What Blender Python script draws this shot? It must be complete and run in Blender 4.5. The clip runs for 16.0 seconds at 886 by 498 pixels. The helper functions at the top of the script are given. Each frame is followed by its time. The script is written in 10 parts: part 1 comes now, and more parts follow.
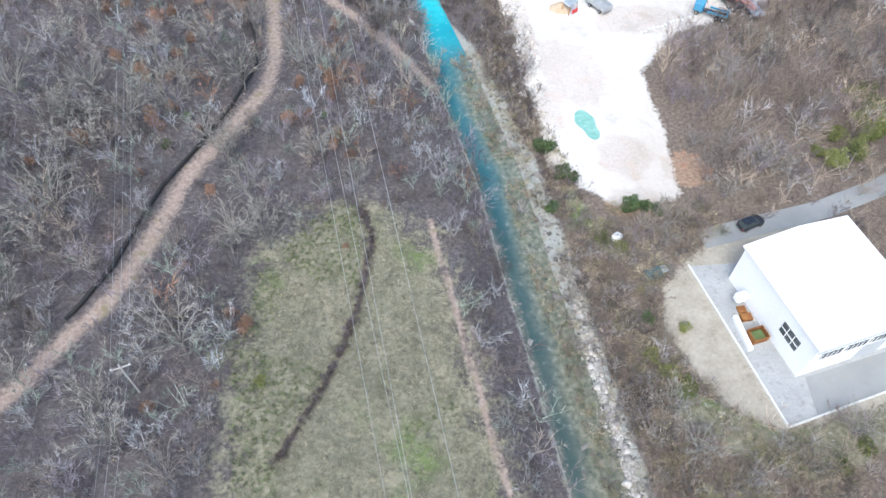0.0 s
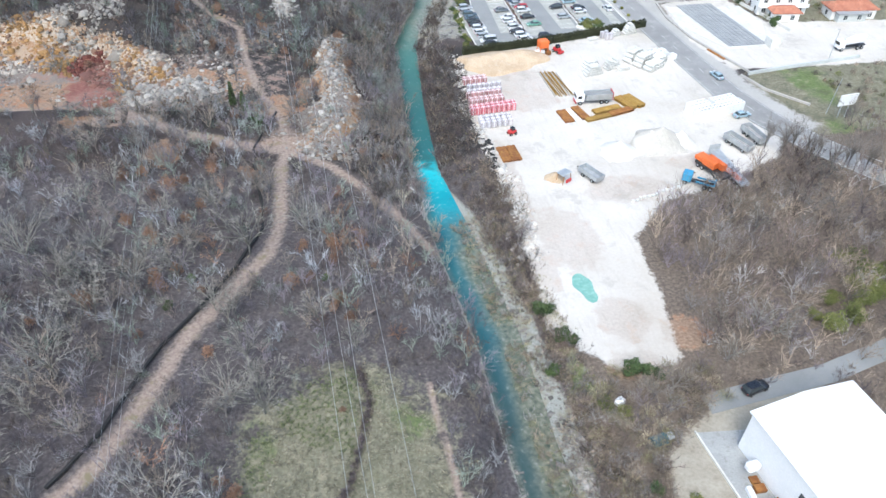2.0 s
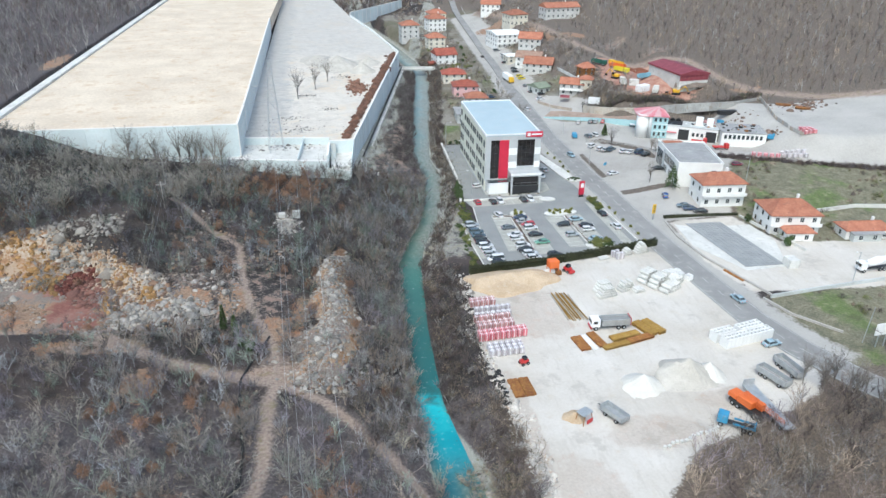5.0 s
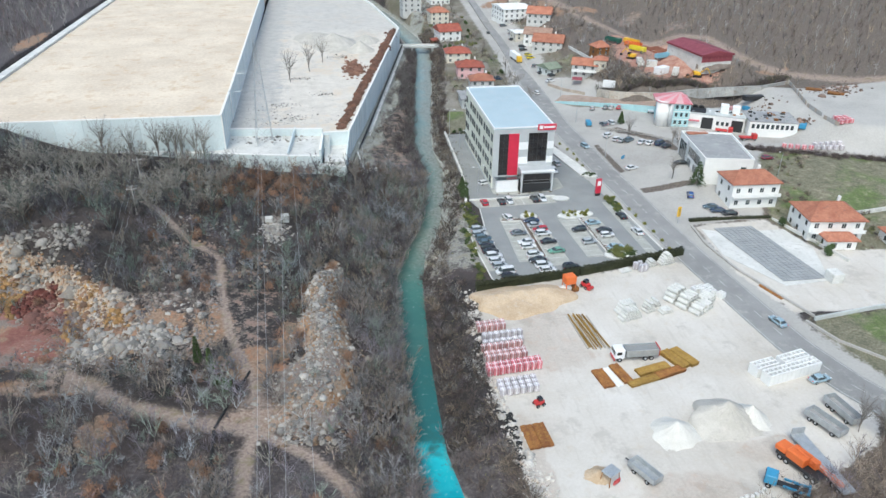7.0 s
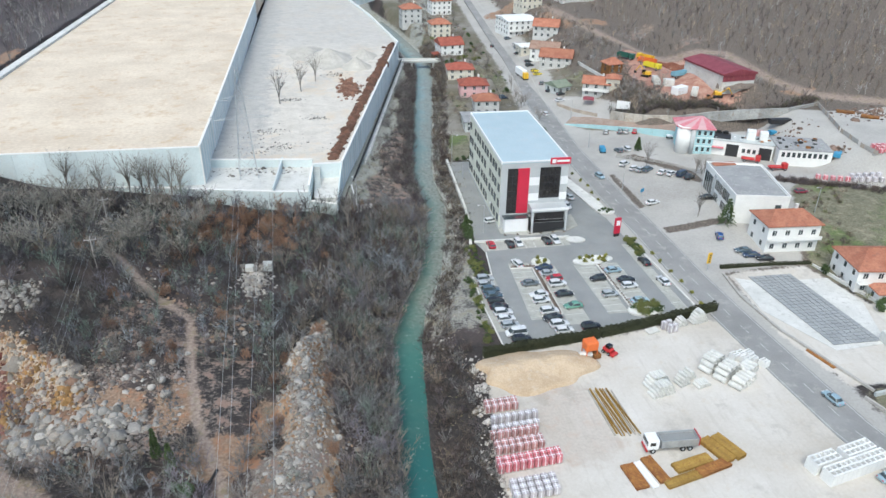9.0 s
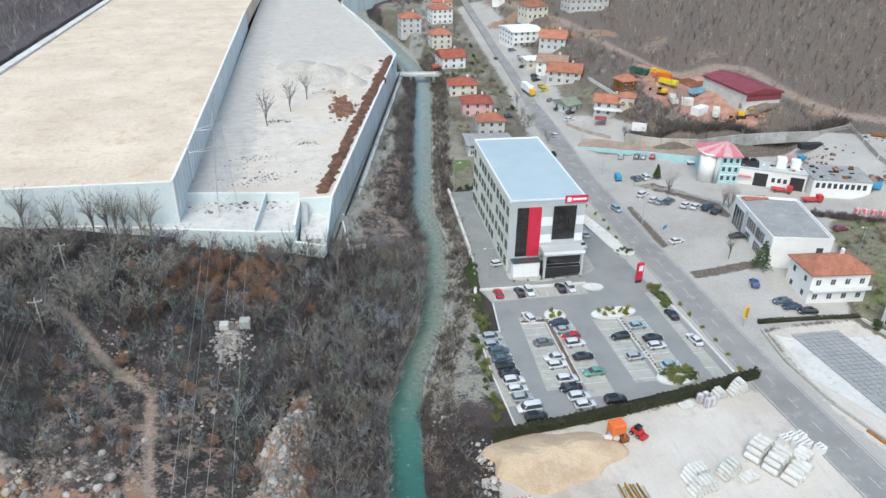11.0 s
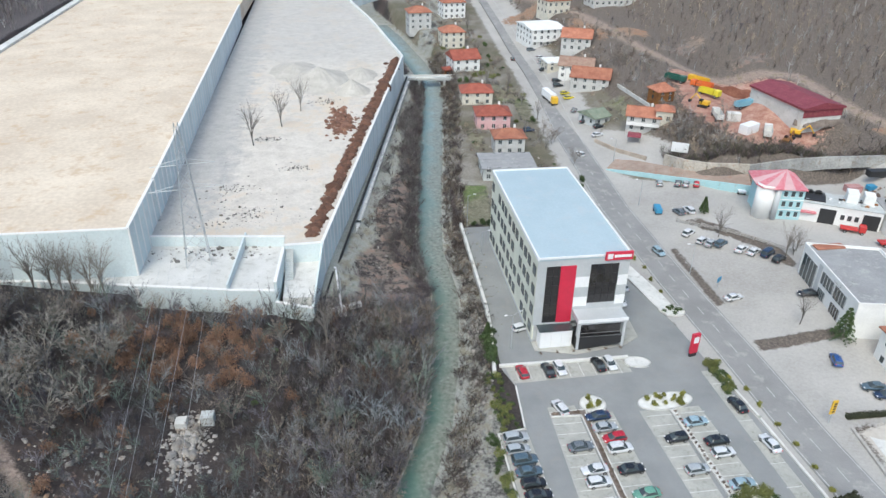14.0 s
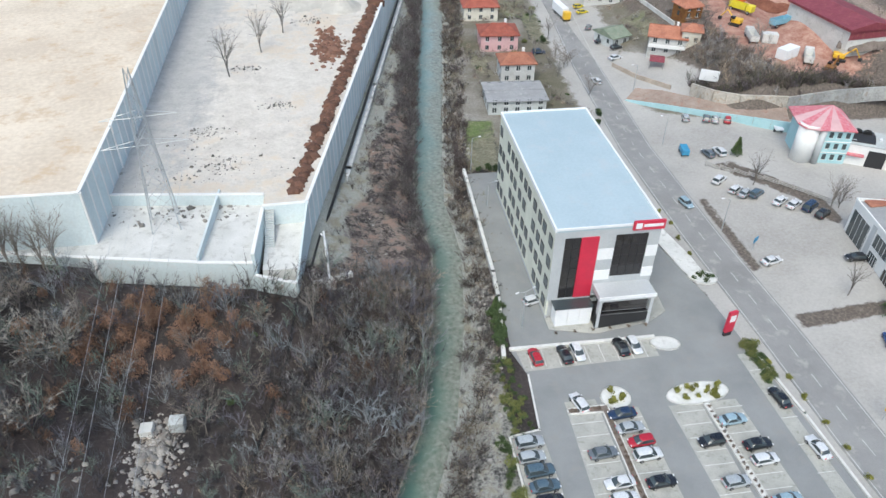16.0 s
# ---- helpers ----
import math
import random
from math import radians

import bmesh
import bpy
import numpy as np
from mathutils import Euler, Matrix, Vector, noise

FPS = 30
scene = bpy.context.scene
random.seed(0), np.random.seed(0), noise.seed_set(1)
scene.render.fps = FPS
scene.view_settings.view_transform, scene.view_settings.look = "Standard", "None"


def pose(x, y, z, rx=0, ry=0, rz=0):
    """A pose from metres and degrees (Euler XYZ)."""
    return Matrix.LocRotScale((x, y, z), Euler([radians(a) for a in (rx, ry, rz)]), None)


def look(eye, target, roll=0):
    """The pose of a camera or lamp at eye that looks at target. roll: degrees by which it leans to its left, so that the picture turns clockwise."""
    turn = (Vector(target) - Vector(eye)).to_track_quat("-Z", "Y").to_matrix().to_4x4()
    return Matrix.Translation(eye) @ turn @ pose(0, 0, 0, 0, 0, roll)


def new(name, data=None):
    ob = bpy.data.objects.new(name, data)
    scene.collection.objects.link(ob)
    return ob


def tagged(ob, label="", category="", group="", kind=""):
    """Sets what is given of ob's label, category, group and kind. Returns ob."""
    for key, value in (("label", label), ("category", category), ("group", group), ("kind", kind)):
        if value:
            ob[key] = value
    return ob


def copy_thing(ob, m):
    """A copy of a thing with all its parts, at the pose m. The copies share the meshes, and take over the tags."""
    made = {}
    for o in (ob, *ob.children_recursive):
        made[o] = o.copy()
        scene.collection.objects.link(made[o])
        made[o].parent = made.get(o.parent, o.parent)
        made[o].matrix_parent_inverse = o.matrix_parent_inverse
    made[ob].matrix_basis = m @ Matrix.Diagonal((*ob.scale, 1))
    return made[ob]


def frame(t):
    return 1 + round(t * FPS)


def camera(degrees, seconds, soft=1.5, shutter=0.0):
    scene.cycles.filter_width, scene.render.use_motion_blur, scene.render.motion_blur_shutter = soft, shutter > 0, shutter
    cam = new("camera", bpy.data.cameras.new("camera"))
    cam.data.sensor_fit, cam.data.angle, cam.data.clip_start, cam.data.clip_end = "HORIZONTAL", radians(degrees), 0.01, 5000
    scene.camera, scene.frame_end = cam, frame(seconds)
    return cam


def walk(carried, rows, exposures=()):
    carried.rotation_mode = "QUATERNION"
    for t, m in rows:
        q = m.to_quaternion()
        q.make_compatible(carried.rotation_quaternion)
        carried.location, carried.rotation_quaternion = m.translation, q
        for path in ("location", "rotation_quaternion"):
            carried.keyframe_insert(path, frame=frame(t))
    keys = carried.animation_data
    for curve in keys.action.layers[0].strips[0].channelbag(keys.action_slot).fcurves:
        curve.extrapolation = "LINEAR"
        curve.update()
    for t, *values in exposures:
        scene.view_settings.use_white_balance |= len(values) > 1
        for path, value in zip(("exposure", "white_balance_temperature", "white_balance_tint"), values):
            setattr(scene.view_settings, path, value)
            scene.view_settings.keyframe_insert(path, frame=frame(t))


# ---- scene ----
cam = camera(63.5, 16.0)
METRES, EYE, TILT, LEAN, TURN = 147.06, 90.0, 1.95, 0.0, -10.3
ROWS = [
    (0.0, 0.0, 0.0, 0.0, 0.42, -55.87, -0.28),
    (0.5, 0.0001, 0.0014, 0.0008, 0.45, -53.56, -0.35),
    (1.0, 0.0, 0.0016, 0.0013, 0.5, -50.06, -0.39),
    (1.5, -0.0, 0.0023, 0.0014, 0.53, -46.6, -0.42),
    (2.0, -0.0001, 0.0022, 0.0014, 0.55, -43.12, -0.45),
    (2.5, -0.0004, 0.0061, 0.0009, 0.59, -39.51, -0.53),
    (3.0, -0.0011, 0.0163, 0.0, 0.59, -35.84, -0.58),
    (3.5, -0.0024, 0.0333, -0.0008, 0.71, -32.31, -0.6),
    (4.0, -0.0037, 0.0556, -0.0034, 0.84, -29.03, -0.6),
    (4.5, -0.0044, 0.0824, -0.006, 0.96, -27.68, -0.64),
    (7.0, -0.0098, 0.2677, -0.0086, 1.25, -30.37, -0.66),
    (7.5, -0.0114, 0.3095, -0.0095, 1.28, -30.33, -0.63),
    (8.0, -0.0133, 0.3518, -0.0103, 1.29, -30.26, -0.64),
    (8.5, -0.0151, 0.3938, -0.0116, 1.3, -30.2, -0.67),
    (9.0, -0.0162, 0.4355, -0.0121, 1.31, -30.14, -0.68),
    (11.5, -0.0243, 0.6404, -0.0188, 1.35, -30.0, -0.77),
    (12.0, -0.0259, 0.6812, -0.0203, 1.36, -30.02, -0.79),
    (12.5, -0.0281, 0.7192, -0.022, 1.33, -30.03, -0.8),
    (13.0, -0.0298, 0.76, -0.0235, 2.21, -30.08, -0.81),
    (13.5, -0.0314, 0.8007, -0.026, 2.21, -30.08, -0.8),
    (14.0, -0.0335, 0.8403, -0.0296, 2.17, -31.22, -0.81),
    (14.5, -0.0355, 0.8798, -0.0324, 2.12, -34.3, -0.73),
    (15.0, -0.0381, 0.9213, -0.0329, 2.04, -37.46, -0.7),
    (15.5, -0.041, 0.9615, -0.0328, 1.96, -38.94, -0.69),
    (16.0, -0.0433, 0.9971, -0.0341, 1.95, -39.05, -0.68),
]
EXPOSURES = [(0.0, 1.22, 6060, 6), (2.5, 1.0, 6060, 3), (4.5, 0.79, 6150, 1), (7.0, 0.64, 6220, 1), (16.0, 0.62, 6330, 3)]
walk(cam, [(t, pose(0, 0, EYE, TILT, LEAN, TURN) @ pose(METRES * x, METRES * y, METRES * z, 90 + pitch, roll, yaw)) for t, x, y, z, yaw, pitch, roll in ROWS], EXPOSURES)

# ---- world and sun: a bright, hazy winter day ----
world = bpy.data.worlds.new("world")
scene.world = world
world.use_nodes = True
sky = world.node_tree.nodes.new("ShaderNodeTexSky")
sky.sky_type, sky.sun_disc = "NISHITA", False
sky.sun_elevation, sky.sun_rotation = radians(55), radians(204.7)
sky.air_density, sky.dust_density, sky.ozone_density = 1.0, 3.0, 1.0
world.node_tree.links.new(sky.outputs[0], world.node_tree.nodes["Background"].inputs[0])
world.node_tree.nodes["Background"].inputs[1].default_value = 0.15
sun = new("sun", bpy.data.lights.new("sun", "SUN"))
sun.data.energy, sun.data.angle, sun.data.color = 0.95, radians(35), (1.0, 0.96, 0.9)
sun.matrix_world = look((0, 0, 300), (35, 76, 180))

# ---- materials ----
def nodes_of(name):
    m = bpy.data.materials.new(name)
    m.use_nodes = True
    t = m.node_tree
    return m, t, t.nodes["Principled BSDF"]


def link(t, a, b):
    t.links.new(a, b)


def noise_at(t, vec, scale, detail=4.0, rough=0.6):
    n = t.nodes.new("ShaderNodeTexNoise")
    n.inputs["Scale"].default_value, n.inputs["Detail"].default_value, n.inputs["Roughness"].default_value = scale, detail, rough
    if vec is not None:
        link(t, vec, n.inputs["Vector"])
    return n.outputs[0]


def ramp(t, fac, stops):
    r = t.nodes.new("ShaderNodeValToRGB")
    while len(r.color_ramp.elements) < len(stops):
        r.color_ramp.elements.new(0.5)
    for e, (p, c) in zip(r.color_ramp.elements, stops):
        e.position, e.color = p, (*c, 1) if len(c) == 3 else c
    link(t, fac, r.inputs[0])
    return r.outputs[0]


def mix(t, fac, a, b, mode="MIX"):
    n = t.nodes.new("ShaderNodeMix")
    n.data_type, n.blend_type = "RGBA", mode
    for sock, v in ((n.inputs[0], fac), (n.inputs[6], a), (n.inputs[7], b)):
        if isinstance(v, (int, float)):
            sock.default_value = v
        elif isinstance(v, tuple):
            sock.default_value = (*v, 1) if len(v) == 3 else v
        else:
            link(t, v, sock)
    return n.outputs[2]


def maths(t, op, a, b=0.0, c=0.0):
    n = t.nodes.new("ShaderNodeMath")
    n.operation = op
    for sock, v in zip(n.inputs, (a, b, c)):
        if isinstance(v, (int, float)):
            sock.default_value = v
        else:
            link(t, v, sock)
    return n.outputs[0]


def step(t, v, a, b):
    n = t.nodes.new("ShaderNodeMapRange")
    n.interpolation_type = "SMOOTHSTEP"
    n.inputs[1].default_value, n.inputs[2].default_value = a, b
    link(t, v, n.inputs[0])
    return n.outputs[0]


def place(t):
    return t.nodes.new("ShaderNodeNewGeometry").outputs["Position"]


def bumped(t, bsdf, height, strength, distance):
    b = t.nodes.new("ShaderNodeBump")
    b.inputs["Strength"].default_value, b.inputs["Distance"].default_value = strength, distance
    link(t, height, b.inputs["Height"])
    link(t, b.outputs[0], bsdf.inputs["Normal"])


def surface(name, a, b, fine=6.0, coarse=0.3, rough=0.8, metal=0.0, bump=0.3, vary=0.0, stain=None, coat=0.0, attr=None):
    """Two colours mixed by fine grain and broad blotches; vary: lightness from piece to piece; stain: a third colour in patches."""
    m, t, bsdf = nodes_of(name)
    p = place(t)
    f, c = noise_at(t, p, fine, 6), noise_at(t, p, coarse, 4)
    k = maths(t, "ADD", maths(t, "MULTIPLY", f, 0.55), maths(t, "MULTIPLY", c, 0.6))
    col = mix(t, step(t, k, 0.38, 0.8), a, b)
    if stain:
        col = mix(t, maths(t, "MULTIPLY", step(t, noise_at(t, p, coarse * 2.7 + 0.05, 5, 0.7), 0.52, 0.68), 0.75), col, stain)
    if vary:
        r = t.nodes.new("ShaderNodeObjectInfo").outputs["Random"]
        v = maths(t, "ADD", maths(t, "MULTIPLY", r, 2 * vary), 1 - vary)
        col = mix(t, 1.0, col, v, "MULTIPLY")
    if attr:
        at = t.nodes.new("ShaderNodeAttribute")
        at.attribute_name = attr
        col = mix(t, 1.0, col, at.outputs["Color"], "MULTIPLY")
    link(t, col, bsdf.inputs["Base Color"])
    link(t, maths(t, "ADD", maths(t, "MULTIPLY", f, 0.2), rough - 0.1), bsdf.inputs["Roughness"])
    bsdf.inputs["Metallic"].default_value = metal
    bsdf.inputs["Coat Weight"].default_value = coat
    if bump:
        bumped(t, bsdf, f, bump, 0.05)
    return m


def paint(name, c, rough=0.35, metal=0.0, coat=0.0):
    d = tuple(v * 0.82 for v in c)
    return surface(name, d, c, 9.0, 0.6, rough, metal, 0.05, coat=coat)


concrete = surface("concrete", (0.42, 0.44, 0.43), (0.6, 0.63, 0.62), 3, 0.12, 0.85, stain=(0.4, 0.4, 0.38))
asphalt_slab = surface("asphalt_slab", (0.28, 0.285, 0.28), (0.38, 0.385, 0.375), 4, 0.3, 0.85, stain=(0.24, 0.235, 0.22))
concrete_wall = surface("concrete_wall", (0.54, 0.61, 0.615), (0.67, 0.745, 0.75), 2.5, 0.1, 0.8, vary=0.08, stain=(0.58, 0.61, 0.6))
joint_concrete = surface("joint_concrete", (0.16, 0.17, 0.17), (0.27, 0.28, 0.28), 4, 0.3, 0.9)
pale_concrete = surface("pale_concrete", (0.55, 0.55, 0.52), (0.72, 0.71, 0.68), 4, 0.2, 0.85, vary=0.06, stain=(0.42, 0.41, 0.38))
asphalt = surface("asphalt", (0.215, 0.222, 0.22), (0.3, 0.306, 0.3), 12, 0.12, 0.85, stain=(0.27, 0.265, 0.25))
road_asphalt = surface("road_asphalt", (0.22, 0.218, 0.212), (0.32, 0.315, 0.305), 10, 0.1, 0.85, stain=(0.39, 0.375, 0.35))
worn_paint = surface("worn_paint", (0.36, 0.36, 0.35), (0.6, 0.6, 0.58), 4, 1.2, 0.8)
bay_paving = surface("bay_paving", (0.33, 0.33, 0.3), (0.47, 0.46, 0.42), 7, 0.35, 0.9, stain=(0.25, 0.26, 0.22))
line_paint = surface("line_paint", (0.55, 0.55, 0.53), (0.78, 0.78, 0.76), 5, 0.8, 0.7)
white_wall = surface("white_wall", (0.7, 0.7, 0.68), (0.82, 0.82, 0.8), 4, 0.25, 0.8, bump=0.1)
white_metal = surface("white_metal", (0.74, 0.75, 0.76), (0.85, 0.85, 0.85), 3, 0.15, 0.5, bump=0.05)
grey_cladding = surface("grey_cladding", (0.42, 0.44, 0.45), (0.52, 0.54, 0.55), 3, 0.2, 0.45, bump=0.05)
roof_sheet = surface("roof_sheet", (0.36, 0.455, 0.5), (0.43, 0.525, 0.57), 2, 0.08, 0.75, bump=0.05, stain=(0.43, 0.49, 0.52))
cream_panel = surface("cream_panel", (0.64, 0.65, 0.56), (0.76, 0.77, 0.67), 4, 0.3, 0.6, bump=0.05, vary=0.05)
dark_glass = paint("dark_glass", (0.025, 0.022, 0.022), 0.12, 0.0, 0.5)
# sky reflection of the office panes put into a pale base colour
pale_glass = paint("pale_glass", (0.27, 0.31, 0.32), 0.15, 0.0, 0.5)
window_glass = paint("window_glass", (0.06, 0.075, 0.08), 0.1, 0.0, 0.5)
red_panel = paint("red_panel", (0.62, 0.03, 0.07), 0.35)
red_paint = paint("red_paint", (0.55, 0.04, 0.04), 0.4)
black_paint = paint("black_paint", (0.03, 0.03, 0.032), 0.5)
rubber = paint("rubber", (0.025, 0.025, 0.025), 0.8)
chrome = paint("chrome", (0.5, 0.5, 0.5), 0.3, 0.8)
galvanised = surface("galvanised", (0.4, 0.42, 0.43), (0.55, 0.57, 0.58), 6, 0.8, 0.5, 0.5, 0.05)
rust = surface("rust", (0.17, 0.06, 0.02), (0.33, 0.15, 0.04), 4, 0.5, 0.9, vary=0.2, stain=(0.36, 0.2, 0.05))
rust_ochre = surface("rust_ochre", (0.26, 0.15, 0.03), (0.38, 0.24, 0.06), 4, 0.5, 0.9, vary=0.15, stain=(0.2, 0.09, 0.03))
tile_roof = surface("tile_roof", (0.28, 0.1, 0.06), (0.45, 0.2, 0.125), 2.2, 0.4, 0.85, vary=0.2, stain=(0.24, 0.11, 0.08))
dark_tile_roof = surface("dark_tile_roof", (0.24, 0.06, 0.04), (0.4, 0.12, 0.08), 5, 0.5, 0.85, vary=0.12, stain=(0.2, 0.08, 0.06))
maroon_sheet = surface("maroon_sheet", (0.2, 0.035, 0.05), (0.3, 0.07, 0.09), 4, 0.3, 0.6, vary=0.1, stain=(0.33, 0.12, 0.1))
grey_roof = surface("grey_roof", (0.26, 0.26, 0.26), (0.36, 0.36, 0.36), 5, 0.2, 0.85, stain=(0.42, 0.42, 0.4))
orange_paint = paint("orange_paint", (0.75, 0.17, 0.04), 0.5)
yellow_paint = paint("yellow_paint", (0.8, 0.48, 0.04), 0.5)
cyan_paint = surface("cyan_paint", (0.34, 0.55, 0.58), (0.46, 0.66, 0.69), 4, 0.4, 0.7, bump=0.1)
blue_paint = paint("blue_paint", (0.06, 0.3, 0.5), 0.5)
pink_wall = surface("pink_wall", (0.6, 0.36, 0.36), (0.7, 0.46, 0.46), 4, 0.4, 0.8, bump=0.1)
bark = surface("bark", (0.16, 0.14, 0.12), (0.32, 0.29, 0.26), 3, 0.4, 0.95, vary=0.35)
pale_bark = surface("pale_bark", (0.17, 0.16, 0.14), (0.3, 0.29, 0.25), 3, 0.4, 0.95, vary=0.25)
wood_pole = surface("wood_pole", (0.36, 0.34, 0.31), (0.5, 0.48, 0.45), 5, 0.7, 0.9)
scrub_twigs = surface("scrub_twigs", (0.75, 0.75, 0.75), (1.0, 1.0, 1.0), 2, 0.05, 0.95, bump=0, attr="tint")
leaf_green = surface("leaf_green", (0.04, 0.072, 0.025), (0.095, 0.135, 0.045), 3, 0.4, 0.8, vary=0.25, bump=0.0)
leaf_moss = surface("leaf_moss", (0.11, 0.13, 0.04), (0.23, 0.24, 0.08), 3, 0.4, 0.9, vary=0.25, bump=0.0)
leaf_olive = surface("leaf_olive", (0.13, 0.14, 0.03), (0.28, 0.27, 0.06), 3, 0.4, 0.8, vary=0.25, bump=0.0)
rock = surface("rock", (0.36, 0.35, 0.34), (0.58, 0.57, 0.54), 3, 0.3, 0.95, vary=0.2, stain=(0.42, 0.33, 0.25), attr="tint")
pebble_white = surface("pebble_white", (0.6, 0.6, 0.57), (0.8, 0.8, 0.77), 12, 0.8, 0.9, bump=0.5)
brick_wrap = surface("brick_wrap", (0.38, 0.17, 0.16), (0.55, 0.32, 0.31), 3, 0.7, 0.5, vary=0.18, stain=(0.6, 0.5, 0.5))
grey_wrap = surface("grey_wrap", (0.4, 0.36, 0.38), (0.55, 0.52, 0.54), 3, 0.7, 0.5, vary=0.15, stain=(0.65, 0.62, 0.62))
red_wrap = surface("red_wrap", (0.5, 0.1, 0.13), (0.65, 0.25, 0.27), 3, 0.7, 0.5, vary=0.15, stain=(0.65, 0.5, 0.5))
sand = surface("sand", (0.42, 0.31, 0.2), (0.58, 0.46, 0.33), 3, 0.25, 0.95, bump=0.6, stain=(0.5, 0.42, 0.33))
grit = surface("grit", (0.42, 0.395, 0.345), (0.57, 0.54, 0.49), 5, 0.3, 0.95, bump=0.5, stain=(0.42, 0.39, 0.35))
lime = surface("lime", (0.56, 0.54, 0.49), (0.69, 0.67, 0.62), 5, 0.3, 0.95, bump=0.4)
terrace_sand = surface("terrace_sand", (0.55, 0.46, 0.36), (0.74, 0.645, 0.52), 0.9, 0.05, 0.95, bump=0.3, stain=(0.54, 0.4, 0.26))
terrace_grey, t, bsdf = nodes_of("terrace_grey")
p = place(t)
tsep = t.nodes.new("ShaderNodeSeparateXYZ")
link(t, p, tsep.inputs[0])
t_big, t_mid, t_fine = noise_at(t, p, 0.045, 5, 0.65), noise_at(t, p, 0.3, 6, 0.7), noise_at(t, p, 1.6, 6, 0.75)
loose = maths(t, "ADD", maths(t, "MULTIPLY", t_big, 0.6), maths(t, "MULTIPLY", t_mid, 0.4))
pale_fill = ramp(t, maths(t, "ADD", maths(t, "MULTIPLY", t_fine, 0.45), maths(t, "MULTIPLY", t_mid, 0.55)), [(0.28, (0.4, 0.37, 0.33)), (0.45, (0.57, 0.53, 0.47)), (0.6, (0.68, 0.64, 0.575)), (0.75, (0.74, 0.71, 0.66))])
pale_fill = mix(t, maths(t, "MULTIPLY", step(t, loose, 0.5, 0.6), 0.7), pale_fill, (0.6, 0.5, 0.38))
pale_fill = mix(t, maths(t, "MULTIPLY", step(t, noise_at(t, p, 0.12, 6, 0.75), 0.58, 0.68), 0.55), pale_fill, (0.4, 0.33, 0.26))
grey_fill = ramp(t, maths(t, "ADD", maths(t, "MULTIPLY", t_fine, 0.5), maths(t, "MULTIPLY", t_mid, 0.5)), [(0.3, (0.3, 0.3, 0.295)), (0.5, (0.42, 0.415, 0.4)), (0.7, (0.54, 0.53, 0.51))])
inward = maths(t, "ADD", tsep.outputs[0], maths(t, "MULTIPLY", maths(t, "SUBTRACT", loose, 0.5), 34.0))
far_on = maths(t, "ADD", tsep.outputs[1], maths(t, "MULTIPLY", maths(t, "SUBTRACT", t_big, 0.5), 60.0))
grey_on = maths(t, "MAXIMUM", step(t, inward, -10.0, -19.0), maths(t, "MULTIPLY", step(t, far_on, 400.0, 445.0), 0.6))
link(t, mix(t, maths(t, "MULTIPLY", grey_on, 0.85), pale_fill, grey_fill), bsdf.inputs["Base Color"])
bsdf.inputs["Roughness"].default_value = 0.95
bumped(t, bsdf, maths(t, "ADD", t_mid, maths(t, "MULTIPLY", t_fine, 0.4)), 0.6, 0.5)
red_soil = surface("red_soil", (0.13, 0.045, 0.03), (0.25, 0.11, 0.07), 2, 0.3, 0.95, bump=0.6)
turquoise_pond = surface("turquoise_pond", (0.17, 0.36, 0.3), (0.27, 0.47, 0.4), 1.5, 0.4, 0.25, bump=0.05)
rust_soil = surface("rust_soil", (0.13, 0.105, 0.09), (0.24, 0.2, 0.17), 5, 0.5, 0.95, bump=0.4)

# ---- the lie of the land ----
def smooth(v):
    v = np.clip(v, 0.0, 1.0)
    return v * v * (3 - 2 * v)


RIVER_Y = [0, 25, 60, 80, 105, 132, 160, 192, 205, 220, 243, 264, 284, 306, 332, 365, 413, 435, 470, 520, 600]
RIVER_L = [21, 21.5, 20.5, 20.3, 17.6, 16.6, 17.4, 19.4, 22.5, 29.0, 33.6, 36.4, 35.0, 37.2, 40.6, 44.6, 51.8, 54, 50, 44, 30]
RIVER_R = [29.6, 29.4, 28.2, 28.2, 25.8, 22.4, 23.3, 26.0, 28.6, 34.5, 39.6, 42.6, 41.8, 44.6, 48.4, 53.2, 60.2, 62, 60, 54, 40]
BED_R = [31, 30.7, 30.8, 30.6, 27.5, 23.6, 25.0, 27.6, 30.4, 36.3, 41.2, 44.0, 43.5, 46.3, 50.0, 54.9, 61.8, 63.6, 61.8, 55.8, 41.8]
WATER = -2.5


def wobble(x, y, s):
    """Soft unevenness from a few crossing waves, between about -1 and 1."""
    return (np.sin(x / s + 1.3 * np.sin(y / s * 0.7)) + np.sin(y / s * 1.13 + 1.7 * np.sin(x / s * 0.61 + 2)) + np.sin((x + y) / s * 0.53 + 1.1 * np.sin((x - y) / s * 0.9))) / 3


def heap_off(x, y):
    """How far off the rubble heap's ridge, 1 at its ragged foot."""
    ridge = 0.5 + 0.075 * (y - 160) + 1.2 * np.sin(y / 6.0) + 0.6 * np.sin(y / 2.3)
    return np.abs(x - ridge) / (np.interp(y, [136, 150, 166, 195], [6.5, 7.5, 5.6, 2.6]) * (1 + 0.28 * wobble(x, y, 3)))


